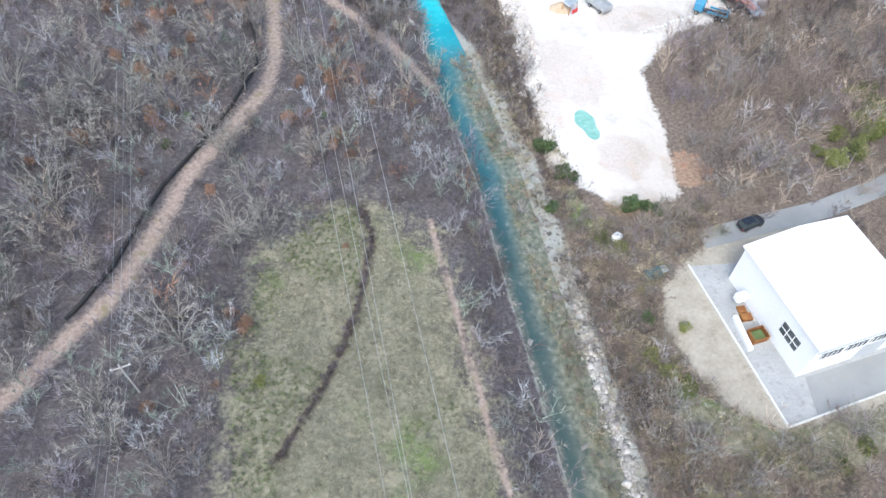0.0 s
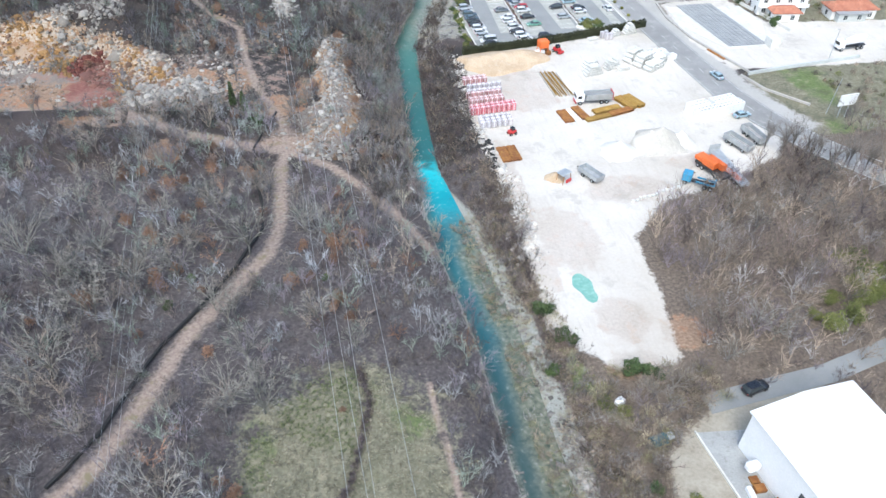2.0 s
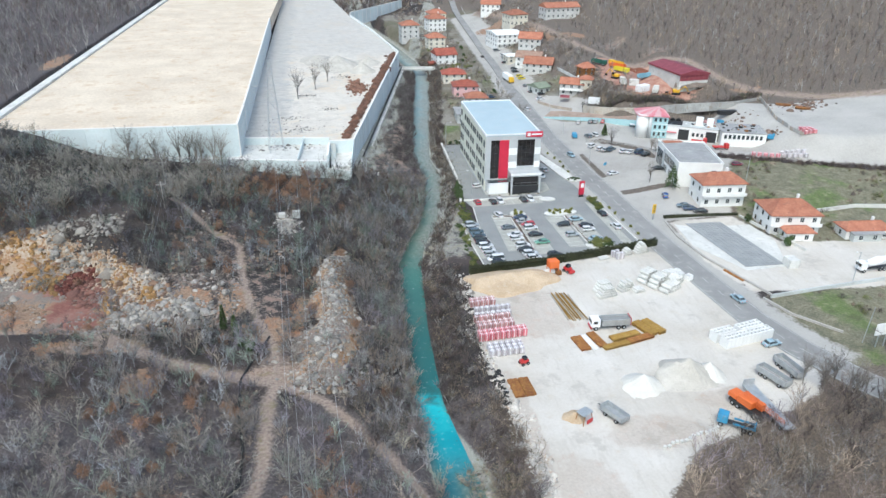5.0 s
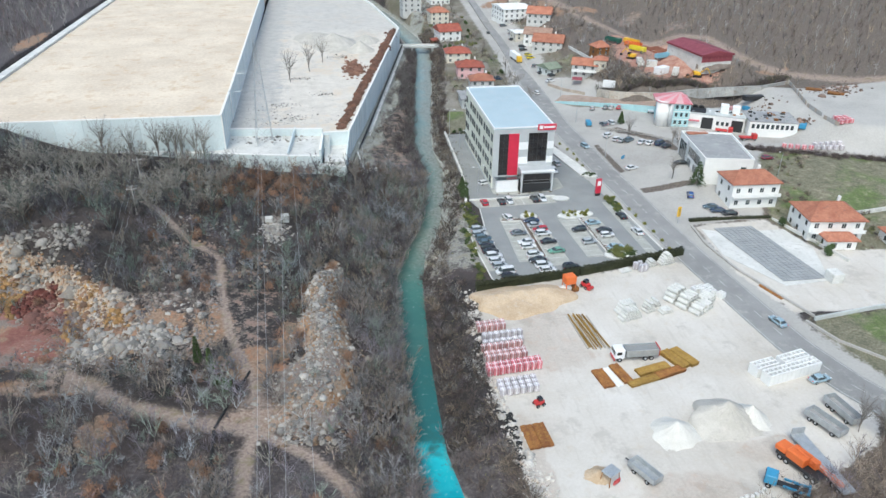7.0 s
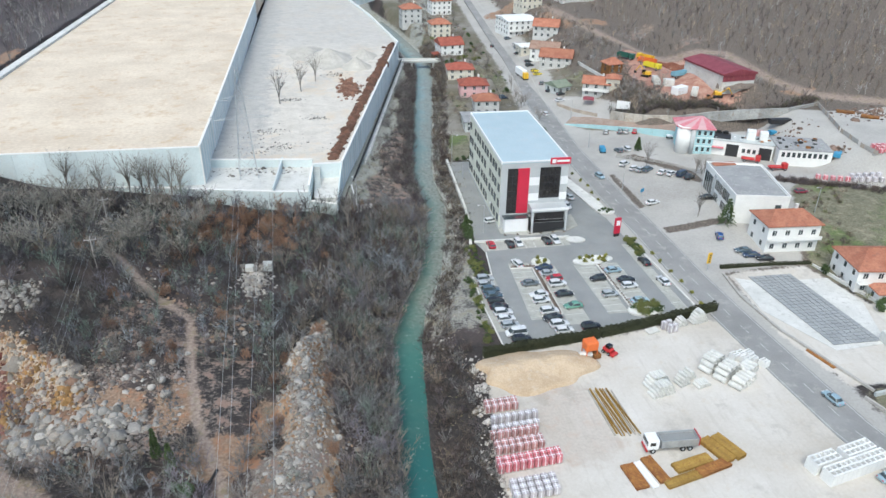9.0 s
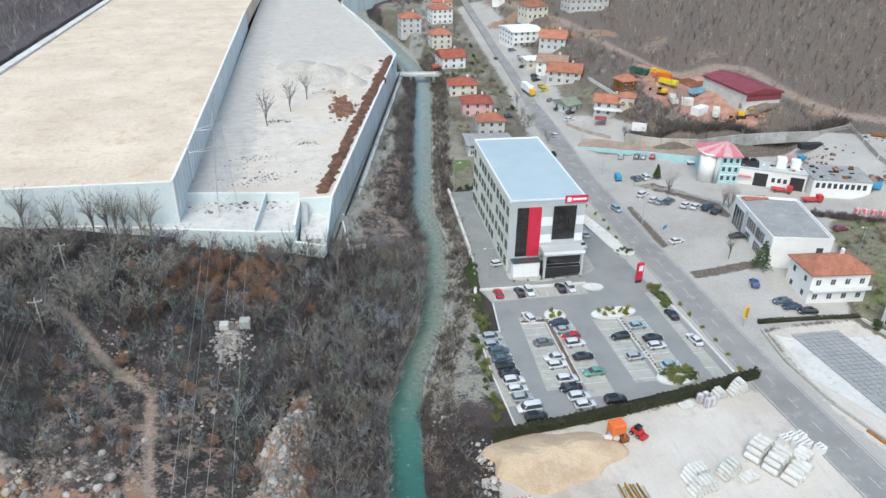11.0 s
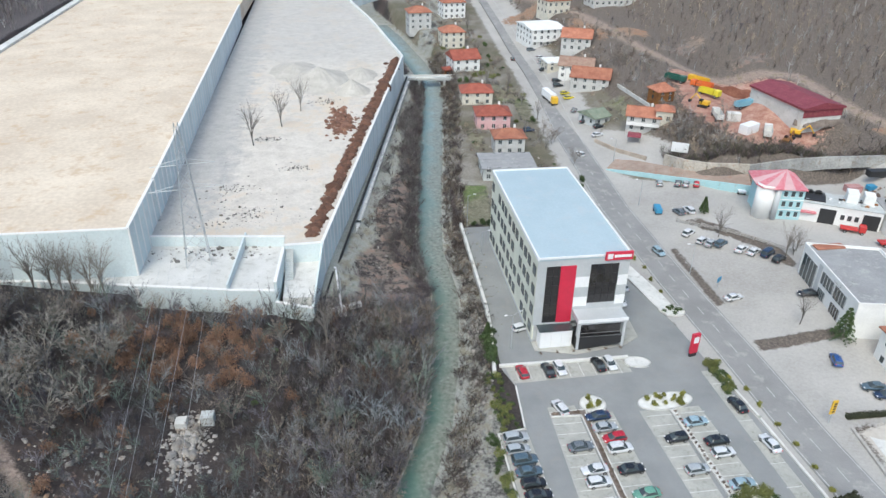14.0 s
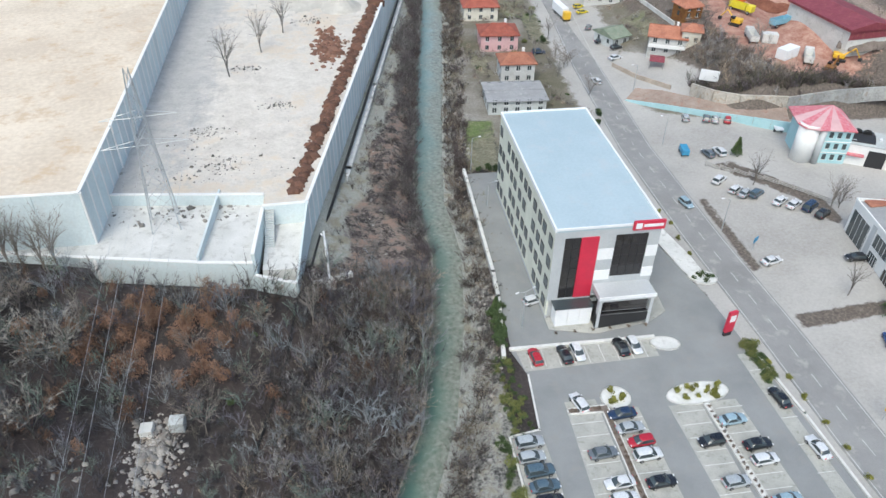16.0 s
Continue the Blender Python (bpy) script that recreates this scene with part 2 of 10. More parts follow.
def height(x, y):
    x, y = np.asarray(x, float), np.asarray(y, float)
    xl, xr, xw = np.interp(y, RIVER_Y, RIVER_L), np.interp(y, RIVER_Y, BED_R), np.interp(y, RIVER_Y, RIVER_R)
    left, right = np.maximum(xl - x, 0), np.maximum(x - xr, 0)
    # the wooded western side rises away from the river, with a knoll and a quarry bite
    zl = 0.075 * np.clip(left - 4, 0, 90) + 0.5 * wobble(x, y, 6) * smooth((left - 4) / 10)
    zl = zl + 8.5 * np.exp(-((x + 52) / 26) ** 2 - ((y - 208) / 20) ** 2) + 12 * smooth((-60 - x) / 45) * smooth((y - 190) / 60)
    zl = zl + 2.6 * smooth((y - 228) / 22) * smooth((left - 12) / 12)
    pit = smooth((-36 - x) / 9) * smooth((y - 156) / 8) * smooth((np.interp(x, [-100, -86, -64, -52, -38], [196, 203, 203, 191, 178]) + 2.5 * wobble(x, y, 5) - 3 - y) / (8 + 2.5 * wobble(x, y, 3.1))) * smooth((x + 108) / 10)
    pit = np.maximum(pit, smooth(1.5 - np.hypot((x + 64) / 5.5, (y - 190) / 8)))
    zl = zl * (1 - pit) + (1.8 + 0.35 * wobble(x, y, 3)) * pit
    heap = smooth(1.1 - heap_off(x, y)) * smooth((y - 136) / 9) * smooth((196 - y) / 12)
    zl = zl + heap * (3.8 + 1.0 * wobble(x, y, 2.2))
    # the eastern side: level yard and road, then rising shelves
    zr = 3.4 * smooth((y - 198) / 44) * smooth((x - 99) / 22) + 7.6 * smooth((x - 166) / 16) * smooth((y - np.interp(x, [150, 187, 240], [256, 240.5, 222])) / 16)
    zr = zr + 7.5 * smooth((y - 303) / 6) * smooth((x - 118) / 14) * smooth((178 - x) / 30) + 0.02 * np.clip(y - 300, 0, 400)
    zr = zr + 0.17 * np.clip(0.62 * (x - 190) + 0.5 * (y - 330), 0, 700) * smooth((x - 120) / 60)
    zr = zr + 0.16 * np.clip(x - 200, 0, 400) * smooth((y - 60) / 120)
    zr = zr + 0.12 * np.clip(y - 620, 0, 900) * smooth((x - 40) / 60)
    zr = zr + 0.9 * smooth((right - 2) / 6) * smooth((x - 98) / 10) * smooth((135 - y) / 30) * wobble(x, y, 7)
    zr = zr + 4.4 * smooth(1.6 - np.hypot((x - 173) / 11, (y - 346) / 15)) + 1.6 * smooth(1.6 - np.hypot((x - 174) / 9, (y - 328) / 6))
    zr = zr + 2.7 * smooth(1.7 - np.hypot((x - 168) / 8.5, (y - 341) / 13))
    zl = zl + 0.13 * np.clip(-125 - x, 0, 500) * smooth((y - 150) / 100) + 0.1 * np.clip(y - 560, 0, 900) * smooth((-20 - x) / 60)
    z = np.where(x < (xl + xr) / 2, zl, zr)
    rim = np.maximum(xl - x, x - xw)
    bed = WATER + np.clip(0.3 * rim, -0.7, 0.22) + 0.1 * wobble(x, y, 1.7) * smooth(rim)
    bank = np.where(x < (xl + xr) / 2, smooth(left / 6.5), smooth(right / 6.0))
    return bed * (1 - bank) + z * bank


def ground_z(x, y):
    return float(height(x, y))


def near_line(x, y, pts):
    """Distance from the points (x, y) to a polyline."""
    best = np.full(np.shape(x), 1e9)
    for (ax, ay), (bx, by) in zip(pts, pts[1:]):
        dx, dy = bx - ax, by - ay
        k = np.clip(((x - ax) * dx + (y - ay) * dy) / (dx * dx + dy * dy), 0, 1)
        best = np.minimum(best, np.hypot(x - ax - k * dx, y - ay - k * dy))
    return best


def inside(x, y, poly):
    hit = np.zeros(np.shape(x), bool)
    for (ax, ay), (bx, by) in zip(poly, poly[1:] + poly[:1]):
        if ay != by:
            hit ^= ((ay > y) != (by > y)) & (x < (bx - ax) * (y - ay) / (by - ay) + ax)
    return hit


TRACK = [(-60, 38), (-49, 46), (-42.5, 54), (-36.5, 60.5), (-33.5, 67), (-30, 75), (-26.5, 84), (-20.5, 93), (-14, 103.5), (-12, 113), (-12, 133), (-10.5, 138)]
TRACK_WEST = [(-10.5, 138), (-22, 141), (-34, 146), (-48, 157), (-62, 161), (-85, 168)]
TRACK_EAST = [(-10.5, 138), (-1.5, 131.5), (6, 121.5), (12, 111.5), (17, 103)]
TRACK_UP = [(-10.5, 140), (-12, 152), (-18, 168), (-21, 183), (-23, 197), (-31, 203), (-44, 220)]
DITCH = [(-14.5, 34), (-9.5, 41.6), (-5, 49.5), (-2, 56.5), (1, 67), (0, 74)]
PATH = [(10.5, 70), (11.5, 56), (12, 45), (13.2, 28), (13.5, 8)]
MEADOW = [(-21, 0), (-21, 36), (-20, 50), (-16.5, 62), (-13.5, 69), (-8, 72), (-3, 75), (4, 73), (11, 66), (12.3, 52), (13.8, 33), (14, 0)]
YARD = [(37.5, 181), (36, 168), (33.5, 152), (34, 128), (35, 109), (33.5, 96), (33, 80), (37, 72), (42, 67.5), (52, 68), (55, 84), (56, 99), (66, 109), (80, 113), (98, 120.5), (103, 127), (100, 136), (97, 150), (95, 186), (90, 189), (60, 184)]
WEST_TERRACE = [(-112, 262), (-28, 261), (-28, 252), (9, 247), (12, 266), (46, 430), (36, 502), (24, 572), (10, 700), (-112, 700)]
DUSTY_EAST = [(106, 207), (128, 207.5), (133, 189), (150, 187), (186, 184), (186, 160), (139, 160), (108, 162), (104, 180)]
EAST_APRON = [(98, 206), (106, 207), (128, 209), (150, 250), (176, 262), (176, 300), (140, 302), (116, 308), (100, 322), (97, 300), (97, 250)]
STONE_YARD = [(156, 254), (187, 241.5), (230, 226), (330, 260), (250, 285), (178, 303), (162, 300)]
RED_QUARRY = [(136, 338), (136, 350), (144, 376), (149, 394), (160, 394), (172, 381), (186, 368), (187, 344), (176, 328), (163, 316), (150, 313), (141, 320)]
QUARRY_TRACK = [(122, 585), (132, 525), (139.7, 493), (146, 450), (149, 420), (157, 397), (173, 383), (190, 371), (192, 352), (193, 338), (200, 318), (216, 298), (240, 284)]
HALL_LOT = [(40.5, 44), (43, 52), (48, 56), (56, 60), (72, 62), (72, 50), (70, 29.5), (51, 27.5), (45, 32)]
DRIVE = [(103, 356), (103, 330), (110, 322), (120, 320.5), (124, 331), (121, 344), (113, 354)]
BEDS = [[(99.6, 274), (101.4, 274.8), (101.8, 248), (99.4, 247.5)], [(108.5, 286), (112, 287), (125, 266), (124.5, 257), (121.5, 257), (121, 264)], [(100.8, 234.4), (121, 232.5), (120.8, 229.5), (100.8, 230.8)]]
ROAD_LINE = [(110, 124), (104, 137), (100.5, 150), (99, 166), (97.3, 185), (96, 205), (95.5, 230), (94.3, 260), (94, 300), (96.5, 350), (101, 395), (103.5, 430), (105, 470), (107.5, 513), (111, 582)]


def edges_of(parts):
    out = []
    for a, b, s in parts:
        out.append(np.arange(a, b, s))
    return out


far_out = np.cumsum(np.geomspace(6, 420, 22))
gx = np.concatenate([-150 - far_out[::-1], *edges_of([(-150, -64, 2.2), (-64, 44, 0.9), (44, 110, 1.4), (110, 240, 2.6)]), 240 + far_out])
gy = np.concatenate([-40 - far_out[::-1], *edges_of([(-40, 16, 2.5), (16, 262, 0.9), (262, 480, 2.2), (480, 720, 5)]), 720 + far_out])
X, Y = np.meshgrid(gx, gy)
Z = height(X, Y)
Z = np.where(inside(X, Y, WEST_TERRACE), np.minimum(Z, 3.5), Z)
ditch = near_line(X, Y, DITCH)
Z = Z - 0.5 * smooth(1 - ditch / 1.6)


def soft_inside(poly, width):
    d = near_line(X, Y, poly + poly[:1])
    return np.where(inside(X, Y, poly), 0.5 + 0.5 * np.clip(d / width, 0, 1), 0.5 - 0.5 * np.clip(d / width, 0, 1))


bed_l, bed_r = np.interp(Y, RIVER_Y, RIVER_L), np.interp(Y, RIVER_Y, BED_R)
track = np.maximum.reduce([np.clip(1 - near_line(X, Y, p) / w, 0, 1) for p, w in ((TRACK, 2.6), (TRACK_WEST, 3.4), (TRACK_EAST, 2.3), (TRACK_UP, 1.9), (PATH, 1.0), (QUARRY_TRACK, 5.5))])
meadow = np.maximum.reduce([soft_inside(q, w) for q, w in ((MEADOW, 8.0), ([(111, 157), (125, 159.5), (150, 162), (150, 140), (128, 134), (116, 141)], 2.0), ([(150, 234), (163, 254), (200, 236), (200, 210), (165, 208)], 6.0), ([(77, 394), (87, 391), (90.5, 414), (81, 417), (75, 426)], 2.0), ([(119, 363), (123, 361), (125, 367), (124, 379), (120.5, 378)], 2.0), ([(49, 294), (57, 293), (60, 318), (53, 319)], 1.5), ([(117, 380), (123, 380), (125, 360), (120, 358)], 1.0), ([(77, 392), (84, 392), (84, 412), (78, 412)], 1.5), ([(84, 372), (91, 366), (92, 398), (86, 400)], 1.5), ([(62, 348), (66, 348), (66, 366), (61, 366)], 1.5), ([(39, 37), (43, 34), (46, 31), (51, 27.8), (70, 29.6), (76, 31), (77, 25), (52, 21), (42, 27), (38, 33)], 1.5), ([(35, 74), (36, 66), (40, 58), (38, 57), (33, 66)], 1.5))])
gravel = np.clip(np.minimum(X - bed_l + 1.5, bed_r + 2.2 - 3.0 * smooth((Y - 112) / 15) * smooth((205 - Y) / 10) - X) / 2.5, 0, 1)
east_bank = smooth((np.maximum(bed_r + 7, 46 * (Y > 186)) - X) / 4) * smooth((X - bed_r + 1) / 2) * smooth((Y - 185) / 10) * smooth((300 - Y) / 30)
gravel = np.maximum(gravel, np.maximum(0.55 * east_bank, 0.9 * smooth((X - 11.0 - (Y - 266) * 0.2045) / 1.0) * smooth((11.0 + 3 * wobble(X, Y, 5) + (Y - 266) * 0.2045 + 12 - X) / 6) * smooth((Y - 252) / 8)))
yard = np.maximum.reduce([soft_inside(p, 2.2) for p in (YARD, DUSTY_EAST)])
shoulder = np.clip(1.45 - near_line(X, Y, ROAD_LINE) / (9.5 + 4 * smooth((Y - 320) / 30) * (X > np.interp(Y, [320, 600], [95, 112]))), 0, 1) * smooth((Y - 126) / 8)
paved = np.maximum.reduce([soft_inside(p, 3.0) for p in (EAST_APRON, STONE_YARD, HALL_LOT, DRIVE)] + [shoulder])
paved = np.minimum(paved, 1 - np.maximum.reduce([soft_inside(p, 1.5) for p in BEDS]))
heap_mask = np.clip(1.45 - heap_off(X, Y), 0, 1) * smooth((Y - 134) / 6) * smooth((198 - Y) / 6)
pit_mask = smooth((-33 - X) / 8) * smooth((Y - 155) / 6) * smooth((np.interp(X, [-95, -64, -52, -38], [200, 202, 191, 180]) - Y) / 6) * smooth((X + 112) / 10)
rubble = np.maximum.reduce([heap_mask, 0.8 * pit_mask, 0.62 * smooth(1.5 - np.hypot((X - 168) / 14, (Y - 424) / 7)), 0.6 * smooth(1.5 - np.hypot((X - 184) / 10, (Y - 392) / 5))])
rubble = np.maximum(rubble, 0.46 * smooth((X + 44) / 6) * smooth((-4 - X) / 8) * smooth((Y - 152) / 8) * smooth((214 - Y) / 16))
rubble = np.maximum(rubble, 0.56 * smooth((X - 12 - (Y - 266) * 0.2045) / 3) * smooth((bed_l - X) / 3) * smooth((Y - 246) / 8) * smooth((430 - Y) / 20))
track = np.maximum.reduce([track, 0.62 * smooth(1.3 - np.hypot((X + 11) / 8, (Y - 143) / 9)), 0.68 * smooth(1.4 - np.hypot((X + 48) / 10, (Y - 152.5 - 0.15 * (X + 48)) / 3.6))])
red = np.maximum(soft_inside(RED_QUARRY, 6.0), 0.0)
red = np.maximum(red, 0.62 * smooth(1.6 - np.hypot((X + 57) / 9, (Y - 172) / 9)))
red = np.maximum(red, 0.9 * smooth(1.6 - np.hypot((X + 64) / 5, (Y - 186) / 7)))
VERGE = [(104, 128), (110, 160), (140, 160), (141, 172), (134, 188), (129, 206), (149, 253), (187, 240), (236, 221), (236, 128)]
FACE = [(-104, 194), (-88, 198), (-78, 199), (-68, 196), (-61, 191), (-53, 184.5), (-44, 179.5), (-39, 174)]
ochre = np.clip(1.35 - near_line(X, Y, FACE) / 4.2, 0, 1)
clayey = np.maximum.reduce([np.clip(1.3 - np.hypot((X - a) / c, (Y - b) / d), 0, 1) for a, b, c, d in ((-13, 158, 8, 7), (-6, 166, 3, 8), (-36.5, 139, 4.5, 7), (-22, 171, 5, 9), (-11, 141, 7, 4), (-50, 152, 12, 3), (-33, 171, 7, 7), (36, 93, 3, 8), (44, 69, 6, 4), (55, 74, 5, 5), (-76, 172, 24, 9), (-48, 171, 8, 8), (-117, 370, 5, 22), (43, 101, 8, 12), (46, 79, 6, 7), (60, 115, 12, 6), (37, 122, 2.5, 20), (50, 160, 10, 14), (80, 122, 9, 4), (137, 462, 9, 24), (152, 446, 12, 9), (120, 520, 14, 12), (196, 322, 9, 5))])
clayey = np.maximum(clayey, 0.5 * east_bank)
town = smooth((X - 44) / 12) * smooth((Y - 282) / 20) * smooth((X - 40) / 5) * smooth((128 - X) / 12) * smooth((640 - Y) / 60) * (1 - 0.85 * meadow)

nx, ny = len(gx), len(gy)
verts = np.stack([X, Y, Z], -1).reshape(-1, 3)
idx = np.arange(nx * ny).reshape(ny, nx)
quads = np.stack([idx[:-1, :-1], idx[:-1, 1:], idx[1:, 1:], idx[1:, :-1]], -1).reshape(-1, 4)


def mesh_from(name, v, f):
    """A mesh from arrays of vertices and equal-sided faces."""
    me = bpy.data.meshes.new(name)
    k = f.shape[1]
    me.vertices.add(len(v)), me.loops.add(f.size), me.polygons.add(len(f))
    me.vertices.foreach_set("co", np.ascontiguousarray(v, np.float32).ravel())
    me.loops.foreach_set("vertex_index", np.ascontiguousarray(f, np.int32).ravel())
    me.polygons.foreach_set("loop_start", np.arange(0, f.size, k, dtype=np.int32))
    me.update(calc_edges=True)
    return me


def give_colour(me, name, cols):
    at = me.attributes.new(name, "FLOAT_COLOR", "POINT")
    at.data.foreach_set("color", np.ascontiguousarray(cols, np.float32).ravel())


gm = mesh_from("ground", verts, quads)
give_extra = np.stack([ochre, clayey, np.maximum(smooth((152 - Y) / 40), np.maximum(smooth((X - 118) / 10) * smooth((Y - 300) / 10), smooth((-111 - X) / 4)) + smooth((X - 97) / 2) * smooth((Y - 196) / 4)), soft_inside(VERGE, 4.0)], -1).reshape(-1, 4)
gm.polygons.foreach_set("use_smooth", np.ones(len(quads), bool))
give_colour(gm, "cover_a", np.stack([track, meadow, gravel, yard], -1).reshape(-1, 4))
give_colour(gm, "cover_b", np.stack([paved, rubble, red, town], -1).reshape(-1, 4))

give_colour(gm, "cover_c", give_extra)

earth, t, bsdf = nodes_of("earth")
p = place(t)
n_big, n_mid, n_fine, n_grain = noise_at(t, p, 0.045, 5), noise_at(t, p, 0.33, 6, 0.65), noise_at(t, p, 1.7, 6, 0.7), noise_at(t, p, 7.0, 5, 0.7)
wob = maths(t, "MULTIPLY", maths(t, "SUBTRACT", maths(t, "ADD", maths(t, "MULTIPLY", n_mid, 0.6), maths(t, "MULTIPLY", n_fine, 0.4)), 0.5), 1.0)


def cover(which, rough_edges):
    at = t.nodes.new("ShaderNodeAttribute")
    at.attribute_name = which
    sep = t.nodes.new("ShaderNodeSeparateColor")
    link(t, at.outputs["Color"], sep.inputs[0])
    return [step(t, maths(t, "ADD", o, maths(t, "MULTIPLY", wob, k_)), 0.4 - soft_, 0.62 + soft_) for o, k_, soft_ in zip((*sep.outputs, at.outputs["Alpha"]), rough_edges, (0.22, 0.12, 0.05, 0.0) if which == "cover_a" else (0.0, 0.0, 0.0, 0.0))]


c_track, c_meadow, c_gravel, c_yard = cover("cover_a", (1.7, 2.4, 1.6, 1.3))
c_paved, c_rubble, c_red, c_town = cover("cover_b", (1.0, 2.4, 2.4, 1.6))
c_ochre, c_clay, c_leaves, c_verge = cover("cover_c", (1.8, 1.7, 1.4, 1.2))
# near-black stops put the shade in the scrub's gaps into the ground colour
shaded_litter = ramp(t, n_fine, [(0.25, (0.012, 0.011, 0.011)), (0.5, (0.034, 0.029, 0.027)), (0.72, (0.08, 0.069, 0.062)), (0.9, (0.16, 0.14, 0.128))])
shaded_litter = mix(t, step(t, n_big, 0.42, 0.62), shaded_litter, mix(t, 0.5, shaded_litter, (0.1, 0.075, 0.07)))
e_sep = t.nodes.new("ShaderNodeSeparateXYZ")
link(t, p, e_sep.inputs[0])
east = maths(t, "MULTIPLY", step(t, e_sep.outputs[0], 40.0, 62.0), step(t, e_sep.outputs[1], 150.0, 190.0))
shaded_litter = mix(t, maths(t, "MULTIPLY", c_leaves, east), shaded_litter, ramp(t, n_fine, [(0.25, (0.06, 0.05, 0.042)), (0.5, (0.135, 0.112, 0.093)), (0.75, (0.25, 0.21, 0.18))]))
south_east = maths(t, "MULTIPLY", step(t, e_sep.outputs[0], 28.0, 36.0), step(t, e_sep.outputs[1], 150.0, 120.0))
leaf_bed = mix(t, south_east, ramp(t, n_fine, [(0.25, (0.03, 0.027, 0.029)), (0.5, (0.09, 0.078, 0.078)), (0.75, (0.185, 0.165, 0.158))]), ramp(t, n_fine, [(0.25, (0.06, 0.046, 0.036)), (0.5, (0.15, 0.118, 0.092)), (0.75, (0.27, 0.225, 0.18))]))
shaded_litter = mix(t, maths(t, "MULTIPLY", c_leaves, maths(t, "SUBTRACT", 1.0, east)), shaded_litter, leaf_bed)
grass = ramp(t, n_fine, [(0.25, (0.075, 0.072, 0.045)), (0.5, (0.18, 0.17, 0.115)), (0.75, (0.31, 0.29, 0.21))])
grass = mix(t, step(t, n_big, 0.52, 0.64), grass, ramp(t, n_fine, [(0.3, (0.07, 0.11, 0.03)), (0.7, (0.18, 0.22, 0.085))]))
grass = mix(t, maths(t, "MULTIPLY", step(t, n_mid, 0.5, 0.36), 0.6), grass, (0.085, 0.085, 0.05))
grass = mix(t, maths(t, "MULTIPLY", step(t, n_mid, 0.54, 0.68), 0.55), grass, (0.34, 0.31, 0.22))
dirt = ramp(t, n_fine, [(0.2, (0.16, 0.12, 0.098)), (0.5, (0.29, 0.225, 0.185)), (0.8, (0.43, 0.36, 0.31))])
dirt = mix(t, step(t, n_mid, 0.52, 0.7), dirt, (0.2, 0.17, 0.1))
bare = ramp(t, n_fine, [(0.25, (0.13, 0.083, 0.06)), (0.5, (0.28, 0.19, 0.13)), (0.72, (0.39, 0.29, 0.21))])
bare = mix(t, step(t, n_mid, 0.5, 0.64), bare, mix(t, 0.6, bare, (0.36, 0.16, 0.08)))
ledge = noise_at(t, p, 0.9, 5, 0.7)
ochre_face = ramp(t, ledge, [(0.3, (0.13, 0.08, 0.055)), (0.42, (0.3, 0.17, 0.085)), (0.5, (0.38, 0.3, 0.22)), (0.62, (0.44, 0.39, 0.33)), (0.75, (0.28, 0.13, 0.07))])
shingle = ramp(t, n_grain, [(0.25, (0.13, 0.14, 0.125)), (0.5, (0.3, 0.31, 0.28)), (0.75, (0.5, 0.49, 0.45))])
shingle = mix(t, step(t, n_mid, 0.48, 0.65), shingle, mix(t, 0.6, shingle, (0.2, 0.17, 0.1)))
dust = ramp(t, maths(t, "ADD", maths(t, "MULTIPLY", n_fine, 0.3), maths(t, "MULTIPLY", n_big, 0.7)), [(0.3, (0.45, 0.405, 0.345)), (0.5, (0.56, 0.525, 0.475)), (0.7, (0.67, 0.64, 0.6))])
dust = mix(t, maths(t, "MULTIPLY", step(t, n_mid, 0.55, 0.75), 0.5), dust, (0.5, 0.42, 0.32))
dust = mix(t, maths(t, "MULTIPLY", step(t, noise_at(t, p, 0.11, 6, 0.7), 0.54, 0.66), 0.6), dust, (0.4, 0.37, 0.33))
hall_ground = ramp(t, maths(t, "ADD", maths(t, "MULTIPLY", n_fine, 0.5), maths(t, "MULTIPLY", n_mid, 0.5)), [(0.3, (0.17, 0.145, 0.11)), (0.45, (0.3, 0.27, 0.215)), (0.65, (0.4, 0.365, 0.3))])
ruts = t.nodes.new("ShaderNodeMapping")
ruts.inputs["Scale"].default_value = (1.0, 0.16, 1.0)
ruts.inputs["Rotation"].default_value = (0, 0, radians(-9))
link(t, p, ruts.inputs["Vector"])
dust = mix(t, maths(t, "MULTIPLY", step(t, noise_at(t, ruts.outputs[0], 0.75, 5, 0.65), 0.52, 0.66), 0.3), dust, (0.42, 0.385, 0.335))
apron = ramp(t, maths(t, "ADD", maths(t, "MULTIPLY", n_fine, 0.4), maths(t, "MULTIPLY", n_big, 0.6)), [(0.3, (0.28, 0.265, 0.245)), (0.5, (0.4, 0.385, 0.36)), (0.7, (0.5, 0.48, 0.45))])
n_sep = t.nodes.new("ShaderNodeSeparateXYZ")
link(t, p, n_sep.inputs[0])
apron = mix(t, step(t, n_sep.outputs[1], 100.0, 80.0), apron, hall_ground)
stones = ramp(t, n_grain, [(0.25, (0.08, 0.065, 0.055)), (0.5, (0.2, 0.168, 0.145)), (0.72, (0.36, 0.325, 0.29))])
stones = mix(t, maths(t, "MULTIPLY", step(t, n_mid, 0.5, 0.62), 0.7), stones, (0.28, 0.18, 0.14))
face = t.nodes.new("ShaderNodeSeparateXYZ")
link(t, t.nodes.new("ShaderNodeNewGeometry").outputs["True Normal"], face.inputs[0])
cliff = ramp(t, n_mid, [(0.3, (0.13, 0.07, 0.05)), (0.45, (0.3, 0.17, 0.09)), (0.56, (0.36, 0.29, 0.22)), (0.7, (0.26, 0.12, 0.07))])
stones = mix(t, step(t, face.outputs[2], 0.86, 0.74), stones, cliff)
